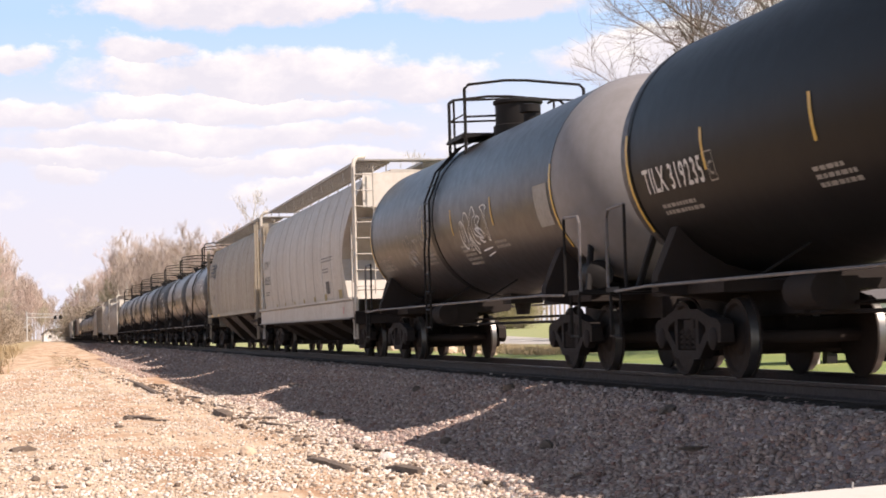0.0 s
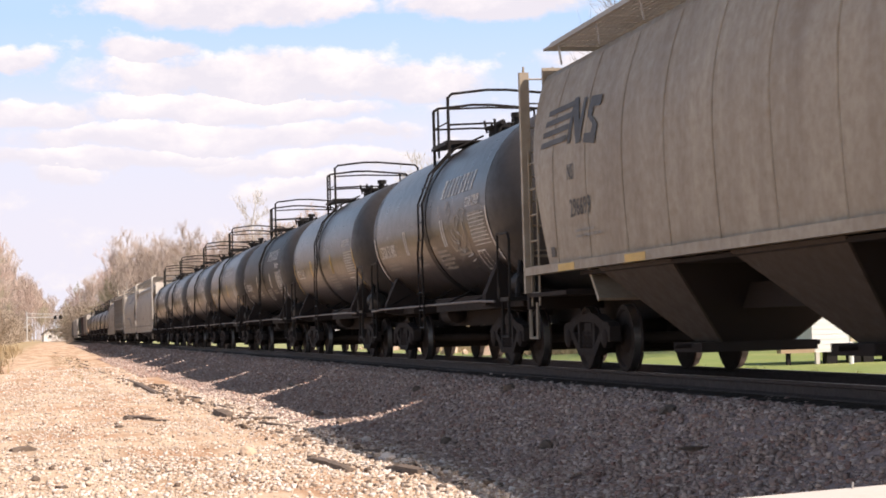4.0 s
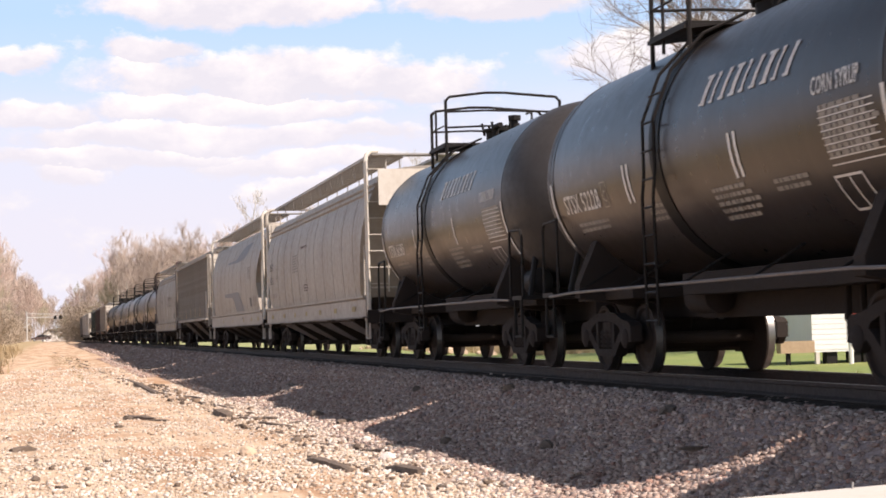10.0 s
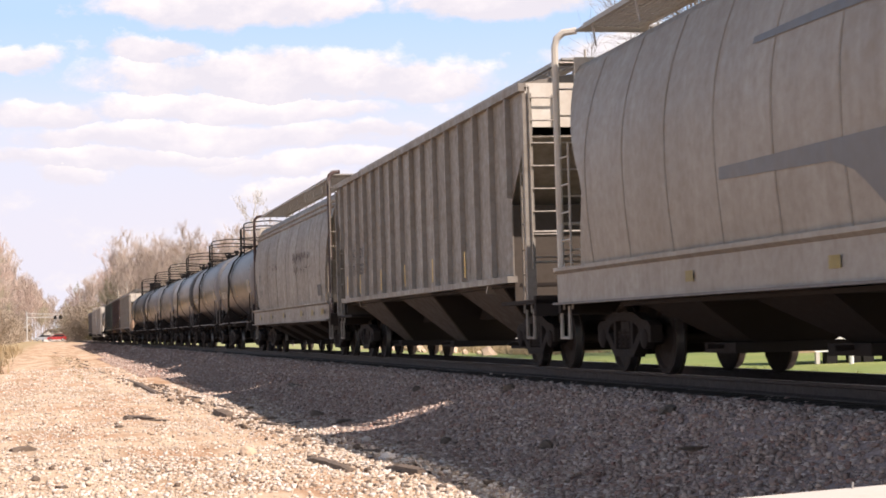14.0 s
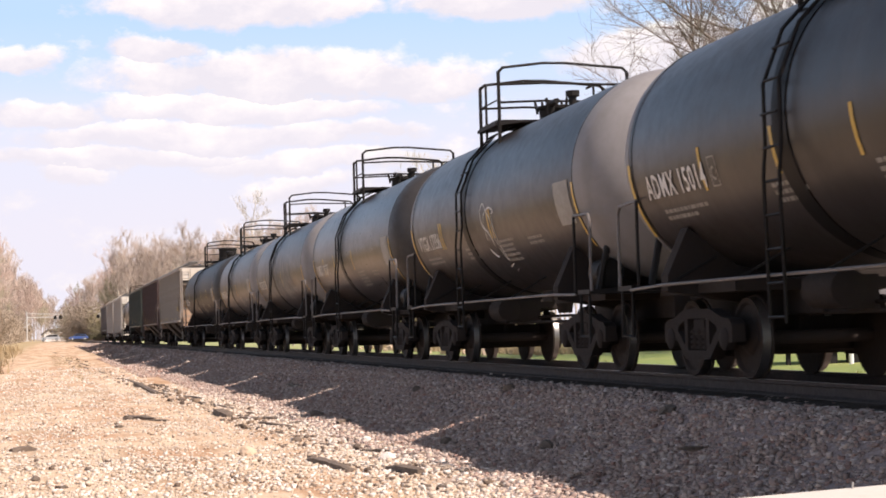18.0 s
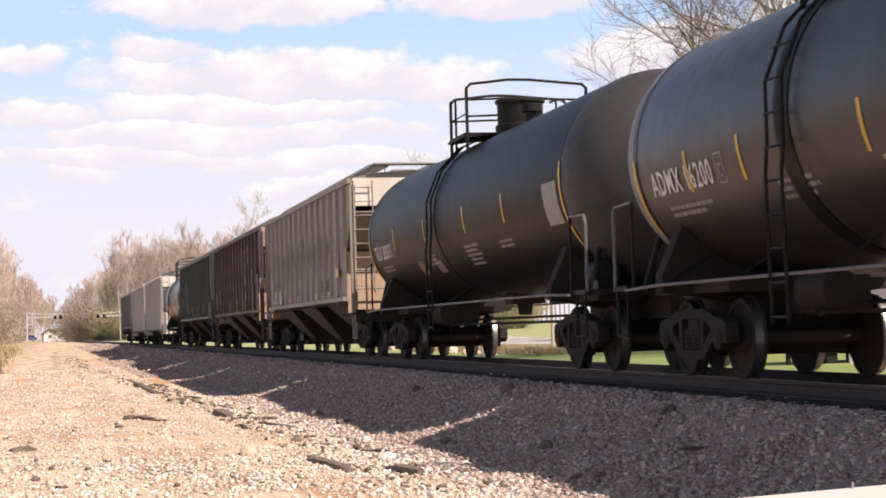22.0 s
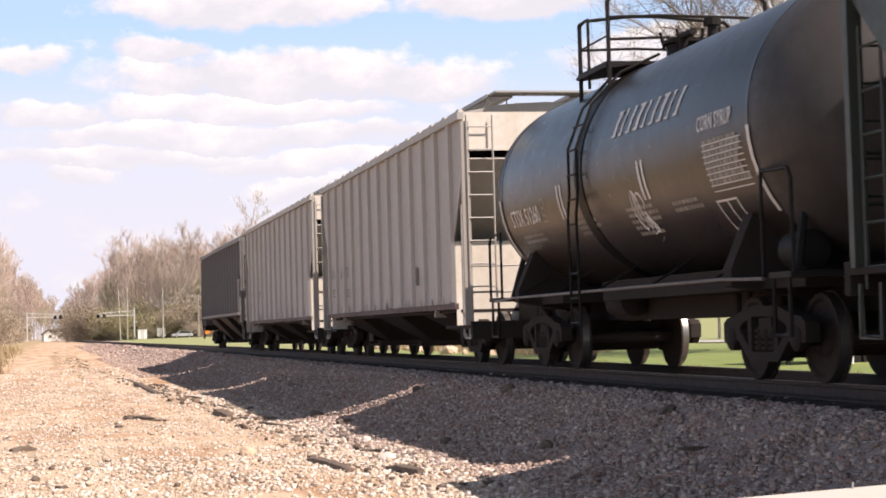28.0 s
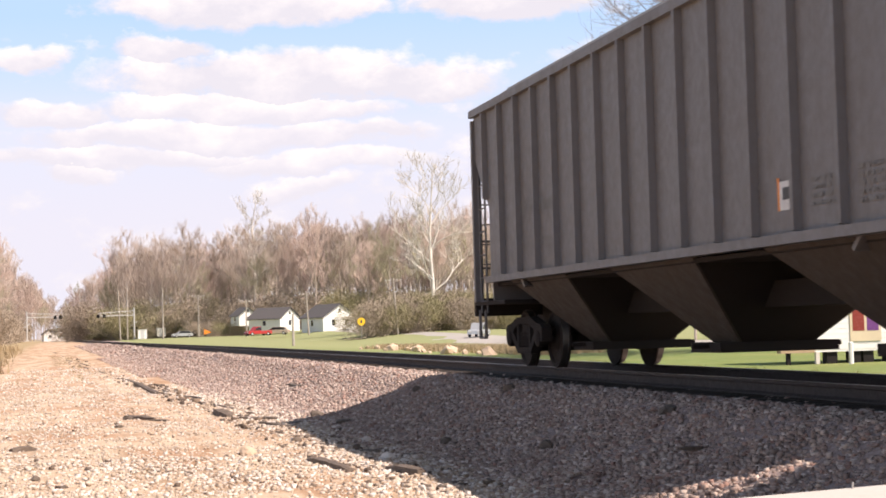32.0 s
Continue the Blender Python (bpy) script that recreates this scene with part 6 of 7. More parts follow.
def boulder(x, y, size, seed, mat, name="stone", label="rounded loose stone on the gravel", tall=0.7, z=None, group=""):
    rng = random.Random(seed)
    b = bmesh.new()
    bmesh.ops.create_icosphere(b, subdivisions=1 if group else 2, radius=size / 2)
    for v in b.verts:
        k = 1 + (0.6 if group else 0.35) * noise.noise(v.co * (2.2 / size) + Vector((seed, 0, 0)))
        v.co = Vector((v.co.x * k, v.co.y * k * 0.85, v.co.z * k * tall))
    me = bpy.data.meshes.new(name)
    b.to_mesh(me)
    b.free()
    me.materials.append(mat)
    zz = surface(x, y) if z is None else z
    ob = new(name, me)
    ob.matrix_basis = pose(shifted(x, y), y, zz + size * tall * 0.22, 0, 0, rng.uniform(0, 360))
    return tagged(ob, label, "stone", group)


def timber(x0, y0, x1, y1, thick, seed):
    """A splinter lying from one place to another."""
    return splinter((x0 + x1) / 2, (y0 + y1) / 2, math.hypot(x1 - x0, y1 - y0), thick, math.degrees(math.atan2(y1 - y0, x1 - x0)), seed)


# along the foot of the bank, far to near
for i, (x0, y0, x1, y1, thick) in enumerate([(0.4, 190, 1.0, 176, 0.26), (0.9, 160, 1.3, 148, 0.24), (1.1, 128, 1.5, 118, 0.24), (1.36, 102, 1.75, 92, 0.2), (1.9, 88, 2.16, 80.5, 0.22), (2.0, 74, 2.35, 69, 0.14), (2.50, 61.5, 2.63, 48.5, 0.15), (2.62, 56, 2.75, 47.4, 0.09),
                                            (2.92, 52.8, 3.05, 49, 0.08), (3.1, 48, 3.4, 44.3, 0.07), (1.21, 36.1, 1.75, 34.9, 0.09), (1.55, 35.2, 1.98, 34.4, 0.05), (1.2, 35.6, 1.5, 35.5, 0.07), (3.08, 36.9, 3.19, 35.1, 0.13), (3.28, 34.3, 3.99, 33.6, 0.07), (3.5, 33.9, 3.9, 34.2, 0.05),
                                            (2.97, 22.1, 3.14, 20.5, 0.085), (3.02, 21.6, 3.16, 20.1, 0.06), (3.60, 20.2, 3.74, 18.9, 0.10), (3.15, 28.4, 3.77, 27.2, 0.035), (3.61, 26.0, 3.83, 25.3, 0.05), (3.29, 17.4, 4.02, 18.1, 0.028), (3.4, 31.0, 3.9, 29.9, 0.05), (3.7, 30.6, 4.1, 31.4, 0.06),
                                            (3.3, 40.5, 3.6, 38.2, 0.08), (3.0, 44.0, 3.15, 41.0, 0.06), (2.4, 66, 2.6, 62.5, 0.10), (-0.69, 26.0, -0.35, 26.4, 0.08), (5.5, 44.5, 5.6, 42.3, 0.10), (5.6, 15.9, 6.1, 16.1, 0.05), (4.45, 29.5, 4.8, 30.0, 0.07), (4.2, 22.6, 4.5, 22.0, 0.05),
                                            (3.9, 24.0, 4.2, 23.2, 0.06), (2.2, 70.5, 2.5, 66.0, 0.08), (1.6, 112, 1.9, 104, 0.18), (0.6, 210, 0.8, 198, 0.26)]):
    timber(x0, y0, x1, y1, thick * (0.3 if y0 > 66 else 0.85 if y0 > 40 else 1.35), i)
for i, (x, y, long, thick, turn) in enumerate([(-0.02, 19.7, 0.16, 0.08, 40), (0.98, 32.2, 0.14, 0.09, 0), (6.3, 18.2, 0.25, 0.10, 60), (2.35, 24.3, 0.1, 0.05, 9)]):
    splinter(x, y, long, thick, turn, 60 + i)
for i, (x, y, size) in enumerate([(2.43, 24.2, 0.24), (2.13, 24.0, 0.09), (3.95, 22.1, 0.22), (4.3, 25.7, 0.16), (5.3, 19.5, 0.2), (4.9, 23, 0.18), (0.3, 22.0, 0.1), (1.4, 20.5, 0.1), (-0.3, 21.0, 0.12), (6.4, 25.5, 0.2), (6.1, 31, 0.2), (4.6, 33, 0.25), (3.4, 26.6, 0.16)]):
    boulder(x, y, size, i, PEBBLE if i in (2, 3) else TAN_STONE if i == 0 else WOOD)

# a pale block close by
slab = part("concrete_block", Shape().slab([(2.2, 7.12, -1.0), (4.4, 7.84, -1.0), (4.7, 6.9, -1.0), (2.5, 6.2, -1.0)], [(2.2, 7.14, -0.10), (4.4, 7.84, -0.10), (4.7, 6.92, -0.10), (2.5, 6.22, -0.10)]), CONCRETE)
tagged(slab, "pale concrete block standing on the gravel near the line", "block")
peg = part("steel_peg", Shape().tube((3.44, 7.5, -0.11), (3.445, 7.5, -0.07), 0.005, 6), GALV)
tagged(peg, "thin bare steel peg set in the concrete block", "peg")


# ---------------------------------------------------------------- grass
def tufts(name, label, mat, spots, seed, blades=14):
    """Blades of grass in clumps. Spots: x, y, reach, clumps, height."""
    rng = random.Random(seed)
    s = Shape()
    for x, y, rx, ry, clumps, tall in spots:
        for _ in range(clumps):
            cx, cy = x + rng.uniform(-rx, rx), y + rng.uniform(-ry, ry)
            z = surface(cx, cy) - 0.02
            for _ in range(blades):
                a, w = rng.uniform(0, 6.28), tall * 0.05
                bx, by = cx + rng.gauss(0, tall * 0.5), cy + rng.gauss(0, tall * 0.5)
                h, lean = tall * rng.uniform(0.5, 1.1), tall * rng.uniform(0.1, 0.6)
                ca, sa = math.cos(a), math.sin(a)
                px = shifted(bx, by)
                s.v += [(px - sa * w, by + ca * w, z), (px + sa * w, by - ca * w, z), (px + ca * lean, by + sa * lean, z + h)]
                n = len(s.v)
                s.f.append((n - 3, n - 2, n - 1))
    me = bpy.data.meshes.new(name)
    me.from_pydata(s.v, [], s.f)
    me.materials.append(mat)
    return tagged(new(name, me), label, "grass", kind="stuff")


tufts("verge_grass", "short green grass on the lawn beside the line", GRASS, [(18, 60, 5, 40, 700, 0.16), (-6.5, 80, 1.5, 30, 60, 0.2)], 1)
tufts("dry_weeds", "tan dry weeds and brush", DRYGRASS, [(-5.5, 70, 2.5, 40, 240, 0.5), (-7.0, 150, 4, 70, 260, 0.9), (28.0, 122, 2.5, 26, 700, 0.5), (-4.6, 60, 1.4, 25, 160, 0.22), (13.2, 60, 0.7, 40, 160, 0.25), (1.0, 110, 1.0, 40, 60, 0.2)], 2)


# ---------------------------------------------------------------- beyond the line
def at_ground(x, y):
    return Vector((shifted(x, y), y, level(x, y)))


def road():
    s = Shape()
    ys = [-300, -50] + list(range(0, 521, 20))
    v = []
    for y in ys:
        for x in (46.0, 49.3, 52.5, 55.0):
            v.append((x, y, level(x, y) + 0.06))
    s.add(v, [(4 * i + k, 4 * i + k + 1, 4 * i + k + 5, 4 * i + k + 4) for i in range(len(ys) - 1) for k in range(3)])
    tagged(part("road", s, ROAD), "pale worn asphalt road beside the lawn", "road", kind="structure")
    s = Shape()
    xs = [-400, -60, -20, 0, 2.0, 6.5, 20, 60, 400]
    v = []
    for x in xs:
        for y in (436, 446):
            v.append((x, y, 0.01 if 0 < x < 10 else level(x, y) + 0.12))
    s.add(v, [(2 * i, 2 * i + 1, 2 * i + 3, 2 * i + 2) for i in range(len(xs) - 1)])
    tagged(part("crossing_road", s, ROAD), "pale asphalt road over the level crossing", "road", kind="structure")


road()


def cantilever(x, y, z, arm, mat=SIGNAL):
    """A crossing signal: mast, trussed arm over the road, lamps, crossbuck."""
    t = thing("crossing_signal", "silver level-crossing signal mast with a trussed arm", "signal", "crossing signals", at=pose(x, y, z))
    part("mast", Shape().tube((0, 0, 0), (0, 0, 6.9), 0.16, 10), mat, t)
    part("mast_base", Shape().box(-0.4, 0.4, -0.4, 0.4, 0, 0.35), CONCRETE, t)
    truss = Shape().tube((0, 0, 5.3), (arm, 0, 5.3), 0.09, 6).tube((0, 0, 6.3), (arm, 0, 5.9), 0.07, 6)
    n = 7
    for i in range(n):
        a, b = arm * i / n, arm * (i + 1) / n
        truss.tube((a, 0, 5.3), (b, 0, 6.3 - 0.4 * (i + 1) / n), 0.04, 5)
    part("arm", truss, mat, t)
    for k in (1.0, 0.84):
        p = part("lamp", Shape().lathe([(-0.22, 0.24), (0.05, 0.26), (0.06, 0.20)], 14, "y", (arm * k, 0, 5.25)), RAILING, t)
        part("backplate", Shape().lathe([(-0.02, 0.42), (0.02, 0.42)], 18, "y", (arm * k, 0.06, 5.25)), RAILING, p)
    for s in (-1, 1):
        part("crossbuck_board", Shape().slab([(-0.75, -0.2, 3.55 - s * 0.45), (-0.66, -0.2, 3.45 - s * 0.45), (0.75, -0.2, 3.45 + s * 0.45), (0.66, -0.2, 3.55 + s * 0.45)], [(-0.75, -0.22 - 0.02 * s, 3.55 - s * 0.45), (-0.66, -0.22 - 0.02 * s, 3.45 - s * 0.45), (0.75, -0.22 - 0.02 * s, 3.45 + s * 0.45), (0.66, -0.22 - 0.02 * s, 3.55 + s * 0.45)]), WHITE, t)
        part("flasher", Shape().lathe([(-0.15, 0.2), (0.1, 0.2)], 12, "y", (s * 0.5, -0.1, 2.5)), RAILING, t)
    return t


cantilever(-7.2, 415, 0.2, 7.4)
cantilever(15.99, 400, 0.0, -7.7)


def box_cabin(x, y, z, w, d, h, name, label):
    t = thing(name, label, "cabinet", at=pose(x, y, z))
    part("body", Shape().box(-w / 2, w / 2, -d / 2, d / 2, 0.1, h), SIDING, t)
    part("roof", Shape().box(-w / 2 - 0.1, w / 2 + 0.1, -d / 2 - 0.1, d / 2 + 0.1, h + 0.002, h + 0.1), SIGNAL, t)
    part("door", Shape().box(-0.4, 0.4, -d / 2 - 0.03, -d / 2 - 0.002, 0.2, h - 0.15), SIGNAL, t)
    return t


box_cabin(17.6, 398, -0.05, 1.9, 1.6, 2.1, "equipment_cabinet", "white steel equipment cabinet beside the crossing")
box_cabin(23.3, 428, 0.4, 2.0, 1.6, 2.0, "utility_box", "white utility box beside the road")


def utility_pole(x, y, z, tall, arms=1, lean=0.0, turn=0.0):
    t = thing("utility_pole", "grey timber utility pole with a crossarm", "pole", "utility poles", at=pose(x, y, z, 0, lean, turn))
    part("pole", Shape().tube((0, 0, -0.5), (0, 0, tall), 0.17, 8, 0.11), POLE, t)
    for i in range(arms):
        h = tall - 0.5 - i * 0.9
        part("crossarm", Shape().box(-1.35, 1.35, -0.18, -0.06, h - 0.07, h + 0.07), POLE, t)
        for k in (-1.2, -0.6, 0.6, 1.2):
            part("insulator", Shape().lathe([(h + 0.071, 0.05), (h + 0.22, 0.07), (h + 0.25, 0.03)], 8, "z", (k, -0.12, 0)), SIDING, t)
    return t


for x, y, z, tall, arms, lean in [(50.8, 272, -0.12, 8.7, 1, -3.5), (46.3, 340, 0.27, 8.0, 1, -2.5), (35.0, 345, 0.5, 6.7, 1, 0), (28.9, 385, 0.35, 8.9, 1, 0), (20.0, 360, 0.0, 10.2, 0, 0), (15.6, 430, 0.0, 13.5, 0, 0), (13.8, 425, 0.0, 11.6, 0, -2), (24.2, 190, -0.9, 3.5, 0, 0)]:
    utility_pole(x, y, z, tall, arms, lean)


def house(x, y, z, wide, deep, tall, rise, turn, label, name="house", wins=2):
    """A gabled house; its gable ends face along its own y."""
    t = thing(name, label, "house", at=pose(x, y, z, 0, 0, turn))
    w, d = wide / 2, deep / 2
    part("wall", Shape().extrude_y([(-w, -0.3), (w, -0.3), (w, tall), (0, tall + rise - 0.05), (-w, tall)], -d, d), SIDING, t, "white painted siding")
    for s in (-1, 1):
        o = 0.45
        k = rise / w
        part("roof", Shape().slab([(0, -d - o, tall + rise), (s * (w + o), -d - o, tall - k * o), (s * (w + o), d + o, tall - k * o), (0, d + o, tall + rise)], [(0, -d - o, tall + rise + 0.14), (s * (w + o), -d - o, tall - k * o + 0.14), (s * (w + o), d + o, tall - k * o + 0.14), (0, d + o, tall + rise + 0.14)]), ROOFING, t, "grey shingled roof slope")
    for i in range(wins):
        xx = (i - (wins - 1) / 2) * wide / (wins + 0.6)
        wn_ = part("window", Shape().box(xx - 0.45, xx + 0.45, -d - 0.03, -d - 0.002, tall * 0.35, tall * 0.82), SIDING, t)
        part("pane", Shape().box(xx - 0.38, xx + 0.38, -d - 0.04, -d - 0.031, tall * 0.38, tall * 0.79), GLASS, wn_)
    up = part("gable_window", Shape().box(-0.3, 0.3, -d - 0.03, -d - 0.002, tall + rise * 0.3, tall + rise * 0.3 + 0.8), SIDING, t)
    part("pane", Shape().box(-0.24, 0.24, -d - 0.04, -d - 0.031, tall + rise * 0.3 + 0.06, tall + rise * 0.3 + 0.74), GLASS, up)
    for s in (-1, 1):
        sw = part("window", Shape().box(min(s * w + s * 0.002, s * w + s * 0.03), max(s * w + s * 0.002, s * w + s * 0.03), -0.5, 0.5, tall * 0.35, tall * 0.8), SIDING, t)
        part("pane", Shape().box(min(s * (w + 0.031), s * (w + 0.04)), max(s * (w + 0.031), s * (w + 0.04)), -0.42, 0.42, tall * 0.38, tall * 0.77), GLASS, sw)
    return t


house(52.6, 356.5, 0.6, 7.4, 9.5, 2.9, 2.4, 19, "white gabled house with a grey shingled roof")
porch = house(44.3, 379, 1.2, 6.0, 9.0, 2.5, 2.1, 40, "white house with a low grey roof and porch", wins=1)
house(39.9, 399, 2.6, 4.0, 6.0, 2.1, 1.6, 12, "narrow white gabled house among the trees", wins=1)
drive = part("drive_slab", Shape().box(53.5, 60, 336, 344, level(56, 340) - 0.3, level(56, 340) + 0.25), CONCRETE)
tagged(drive, "pale concrete drive in front of the house", "drive", kind="structure")
for i, (x, y, w) in enumerate([(-2.9, 520, 3.6), (-0.6, 530, 3.0)]):
    house(x, y, 0.2, w, 6, 1.9, 1.3, 5 + 9 * i, "small distant white house beyond the crossing", wins=1)


TANWOOD = material("tan_boards", (0.42, 0.30, 0.19), 0.8, 0.0, (0.28, 0.19, 0.12), 0.3, spread=0.2, bump=0.2)


def garden_shed():
    """A white shed on blocks beyond the lawn, seen under the cars."""
    t = thing("garden_shed", "white wooden garden shed on blocks with a paned window", "shed", at=pose(26.2, 60.0, -1.0))
    L, D, base, h = 7.2, 3.2, 0.42, 1.8
    part("wall", Shape().box(0, L, 0, D, base, base + h), SIDING, t, "white boarded walls")
    part("gable", Shape().extrude_x([(0, base + h + 0.002), (D, base + h + 0.002), (D / 2, base + h + 0.75)], 0.0, L), SIDING, t)
    for s, y0 in ((1, -0.25), (-1, D + 0.25)):
        part("roof", Shape().slab([(-0.2, y0, base + h - 0.02), (L + 0.2, y0, base + h - 0.02), (L + 0.2, D / 2, base + h + 0.8), (-0.2, D / 2, base + h + 0.8)], [(-0.2, y0, base + h + 0.06), (L + 0.2, y0, base + h + 0.06), (L + 0.2, D / 2, base + h + 0.88), (-0.2, D / 2, base + h + 0.88)]), ROOFING, t, "grey shingled roof slope")
    for i in range(9):
        z = base + 0.08 + i * 0.185
        part("board", Shape().box(0.002, L, -0.018, -0.002, z, z + 0.165), SIDING, t)
    fr = part("window", Shape().box(1.45, 2.65, -0.06, -0.019, base + 0.35, base + 1.68), material("cream_window_frame", (0.62, 0.52, 0.36), 0.7), t, "cream wooden window frame")
    for x0, x1, mat in ((1.55, 2.0, material("red_curtain_glass", (0.25, 0.04, 0.03), 0.25)), (2.1, 2.55, material("violet_curtain_glass", (0.16, 0.05, 0.20), 0.25))):
        part("pane", Shape().box(x0, x1, -0.068, -0.0605, base + 0.72, base + 1.65), mat, fr)
    for x in (0.6, 1.5, 2.0, 2.9, 4.4, 5.8):
        part("block", Shape().box(x, x + 0.4, 0.1, 0.5, -0.05, base - 0.002), RAILING, t)
    for x, y, mat in ((-1.05, -0.3, RAILING), (0.2, 0.05, CONCRETE)):
        part("leg", Shape().box(x - 0.07, x + 0.07, y - 0.07, y + 0.07, -0.1, base - 0.002), mat, t)
    # a planter on the shaded end
    part("planter", Shape().box(-1.4, -0.12, -0.5, -0.1, base + 0.0, base + 0.42), TANWOOD, t, "plain wooden box on the shed's end")
    return t


garden_shed()


def post_thing(x, y, tall, mat, label, name="fence_post", r=0.09):
    t = part(name, Shape().tube((0, 0, -0.3), (0, 0, tall), r, 8).lathe([(tall, r), (tall + 0.03, r * 0.6)], 8, "z"), mat, at=pose(*at_ground(x, y)))
    return tagged(t, label, "post")


post_thing(27.1, 58.6, 0.75, SIDING, "white painted post with a rounded top", r=0.09)

for i in range(26):
    rng = random.Random(i)
    y = 100 + i * 2.0 + rng.uniform(-0.6, 0.6)
    boulder(24.0 + rng.uniform(-0.8, 0.8) + (y - 100) * 0.03, y, rng.choice((0.35, 0.45, 0.6, 0.9)), i + 50, TAN_STONE, "sandstone_rock", "tan sandstone rock in a row beside the lawn", 0.8, group="row of rocks")


def sign(x, y, z, tall, kind):
    t = thing("road_sign", "yellow warning sign on a post beside the road" if kind == "yellow" else "orange work sign on a low stand", "sign", at=pose(x, y, z))
    part("sign_post", Shape().tube((0, 0, 0), (0, 0, tall), 0.04, 6), GALV, t)
    if kind == "yellow":
        ring = [(0.55 * math.cos(math.pi * i / 12), tall + 0.45 + 0.55 * math.sin(math.pi * i / 12)) for i in range(24)]
        part("sign_board", Shape().extrude_y(ring, -0.05, -0.03), SIGNYELLOW, t)
        part("sign_symbol", Shape().box(-0.12, 0.12, -0.058, -0.0505, tall + 0.2, tall + 0.65), STENCIL, t)
    else:
        part("sign_board", Shape().extrude_y([(-0.8, tall - 0.6), (0.8, tall - 0.1), (-0.8, tall + 0.6)], -0.05, -0.03), ORANGE, t)
    return t


sign(41.5, 250, -0.6, 2.0, "yellow")
sign(31.2, 390, -0.1, 1.3, "orange")


# ---------------------------------------------------------------- road vehicles
def vehicle(name, label, paint, at, long=4.6, tall=1.5, pickup=False):
    """A road car along its own x, nose towards lower x."""
    t = thing(name, label, "car", at=at)
    h, w = long / 2, 0.88
    low = [(-h, 0.35), (h, 0.35), (h, 0.80), (h - 0.1, 0.92), (-h + 1.2, 0.95), (-h + 0.1, 0.80)]
    part("body", Shape().slab([(x, -w, z) for x, z in low], [(x, w, z) for x, z in low]), paint, t)
    if pickup:
        cab = [(-h + 1.25, 0.951), (0.35, 0.951), (0.25, tall + 0.2), (-h + 2.0, tall + 0.2)]
    else:
        cab = [(-h + 1.0, 0.951), (h - 0.25, 0.951), (h - 0.75, tall), (-h + 1.85, tall)]
    part("cabin", Shape().slab([(x, -w + 0.08, z) for x, z in cab], [(x, w - 0.08, z) for x, z in cab]), paint, t)
    for s in (-1, 1):
        y = s * (w - 0.075)
        win = [(x * 0.93 + (0.02 if pickup else 0.0), 0.98 + (z - 0.951) * 0.82) for x, z in cab]
        part("side_window", Shape().slab([(x, min(y, y + s * 0.01), z) for x, z in win], [(x, max(y, y + s * 0.01), z) for x, z in win]), GLASS, t)
        for x in (-h + 0.85, h - 0.85):
            wh = part("wheel", Shape().lathe([(s * (w - 0.2), 0.33), (s * (w + 0.02), 0.33)], 18, "y", (x, 0, 0.33)), RUBBER, t)
            part("hub", Shape().lathe([(s * (w + 0.021), 0.18), (s * (w + 0.03), 0.17)], 12, "y", (x, 0, 0.33)), SIGNAL, wh)
        part("headlight", Shape().box(-h - 0.01, -h + 0.05, s * 0.6 - 0.16, s * 0.6 + 0.16, 0.6, 0.76), SIDING, t)
        part("tail_light", Shape().box(h - 0.04, h + 0.01, s * 0.7 - 0.1, s * 0.7 + 0.1, 0.6, 0.8), RED, t)
    return t


vehicle("pickup_truck", "red pickup truck parked before a house", RED, pose(36.6, 340, 0.15, 0, 0, 25), 5.2, 1.5, True)
vehicle("parked_car", "tan estate car parked before a house", TANPAINT, pose(40.5, 343, 0.2, 0, 0, -20), 4.8)
vehicle("parked_car", "grey car parked beside the road", SILVER, pose(27.0, 410, 0.1, 0, 0, 10))
vehicle("parked_car", "dark car parked beside the road", RAILING, pose(30.7, 420, 0.1, 0, 0, 0))
vehicle("pickup_truck", "silver-grey pickup truck on the road beside the lawn", SILVER, pose(52.6, 225, level(52.6, 225) + 0.06, 0, 0, 62), 5.0, 1.6, True)
CROSSING = [(vehicle("passing_car", "blue car driving over the level crossing", BLUE, pose(12, 443, 0.15)), ((0, 60), (15, 15.5), (17, 8.4), (18, 4.4), (19, 1.3), (20, -1.6), (21, -4.6), (23, -11), (32, -45))),
            (vehicle("passing_car", "red car driving over the level crossing", RED, pose(12, 440, 0.15)), ((0, 55), (10.5, 12.5), (13, 2.7), (15.5, -5.7), (18, -14), (32, -70))),
            (vehicle("passing_car", "silver car driving over the level crossing", SILVER, pose(12, 441, 0.15)), ((0, 50), (11, 8.2), (13, -0.1), (15, -7.5), (18, -18), (32, -70))),
            (vehicle("passing_car", "pale grey car driving over the level crossing", SILVER, pose(12, 442, 0.15)), ((0, 75), (14, 11), (15.5, 6.2), (16, 4.3), (17, 0.6), (18.5, -3.5), (20.5, -9), (32, -45))),
            (vehicle("passing_car", "dark red car driving over the level crossing", RUSTED, pose(12, 440, 0.15)), ((0, 40), (8, 1.6), (9, -1.5), (10, -4.5), (12, -12), (32, -70)))]


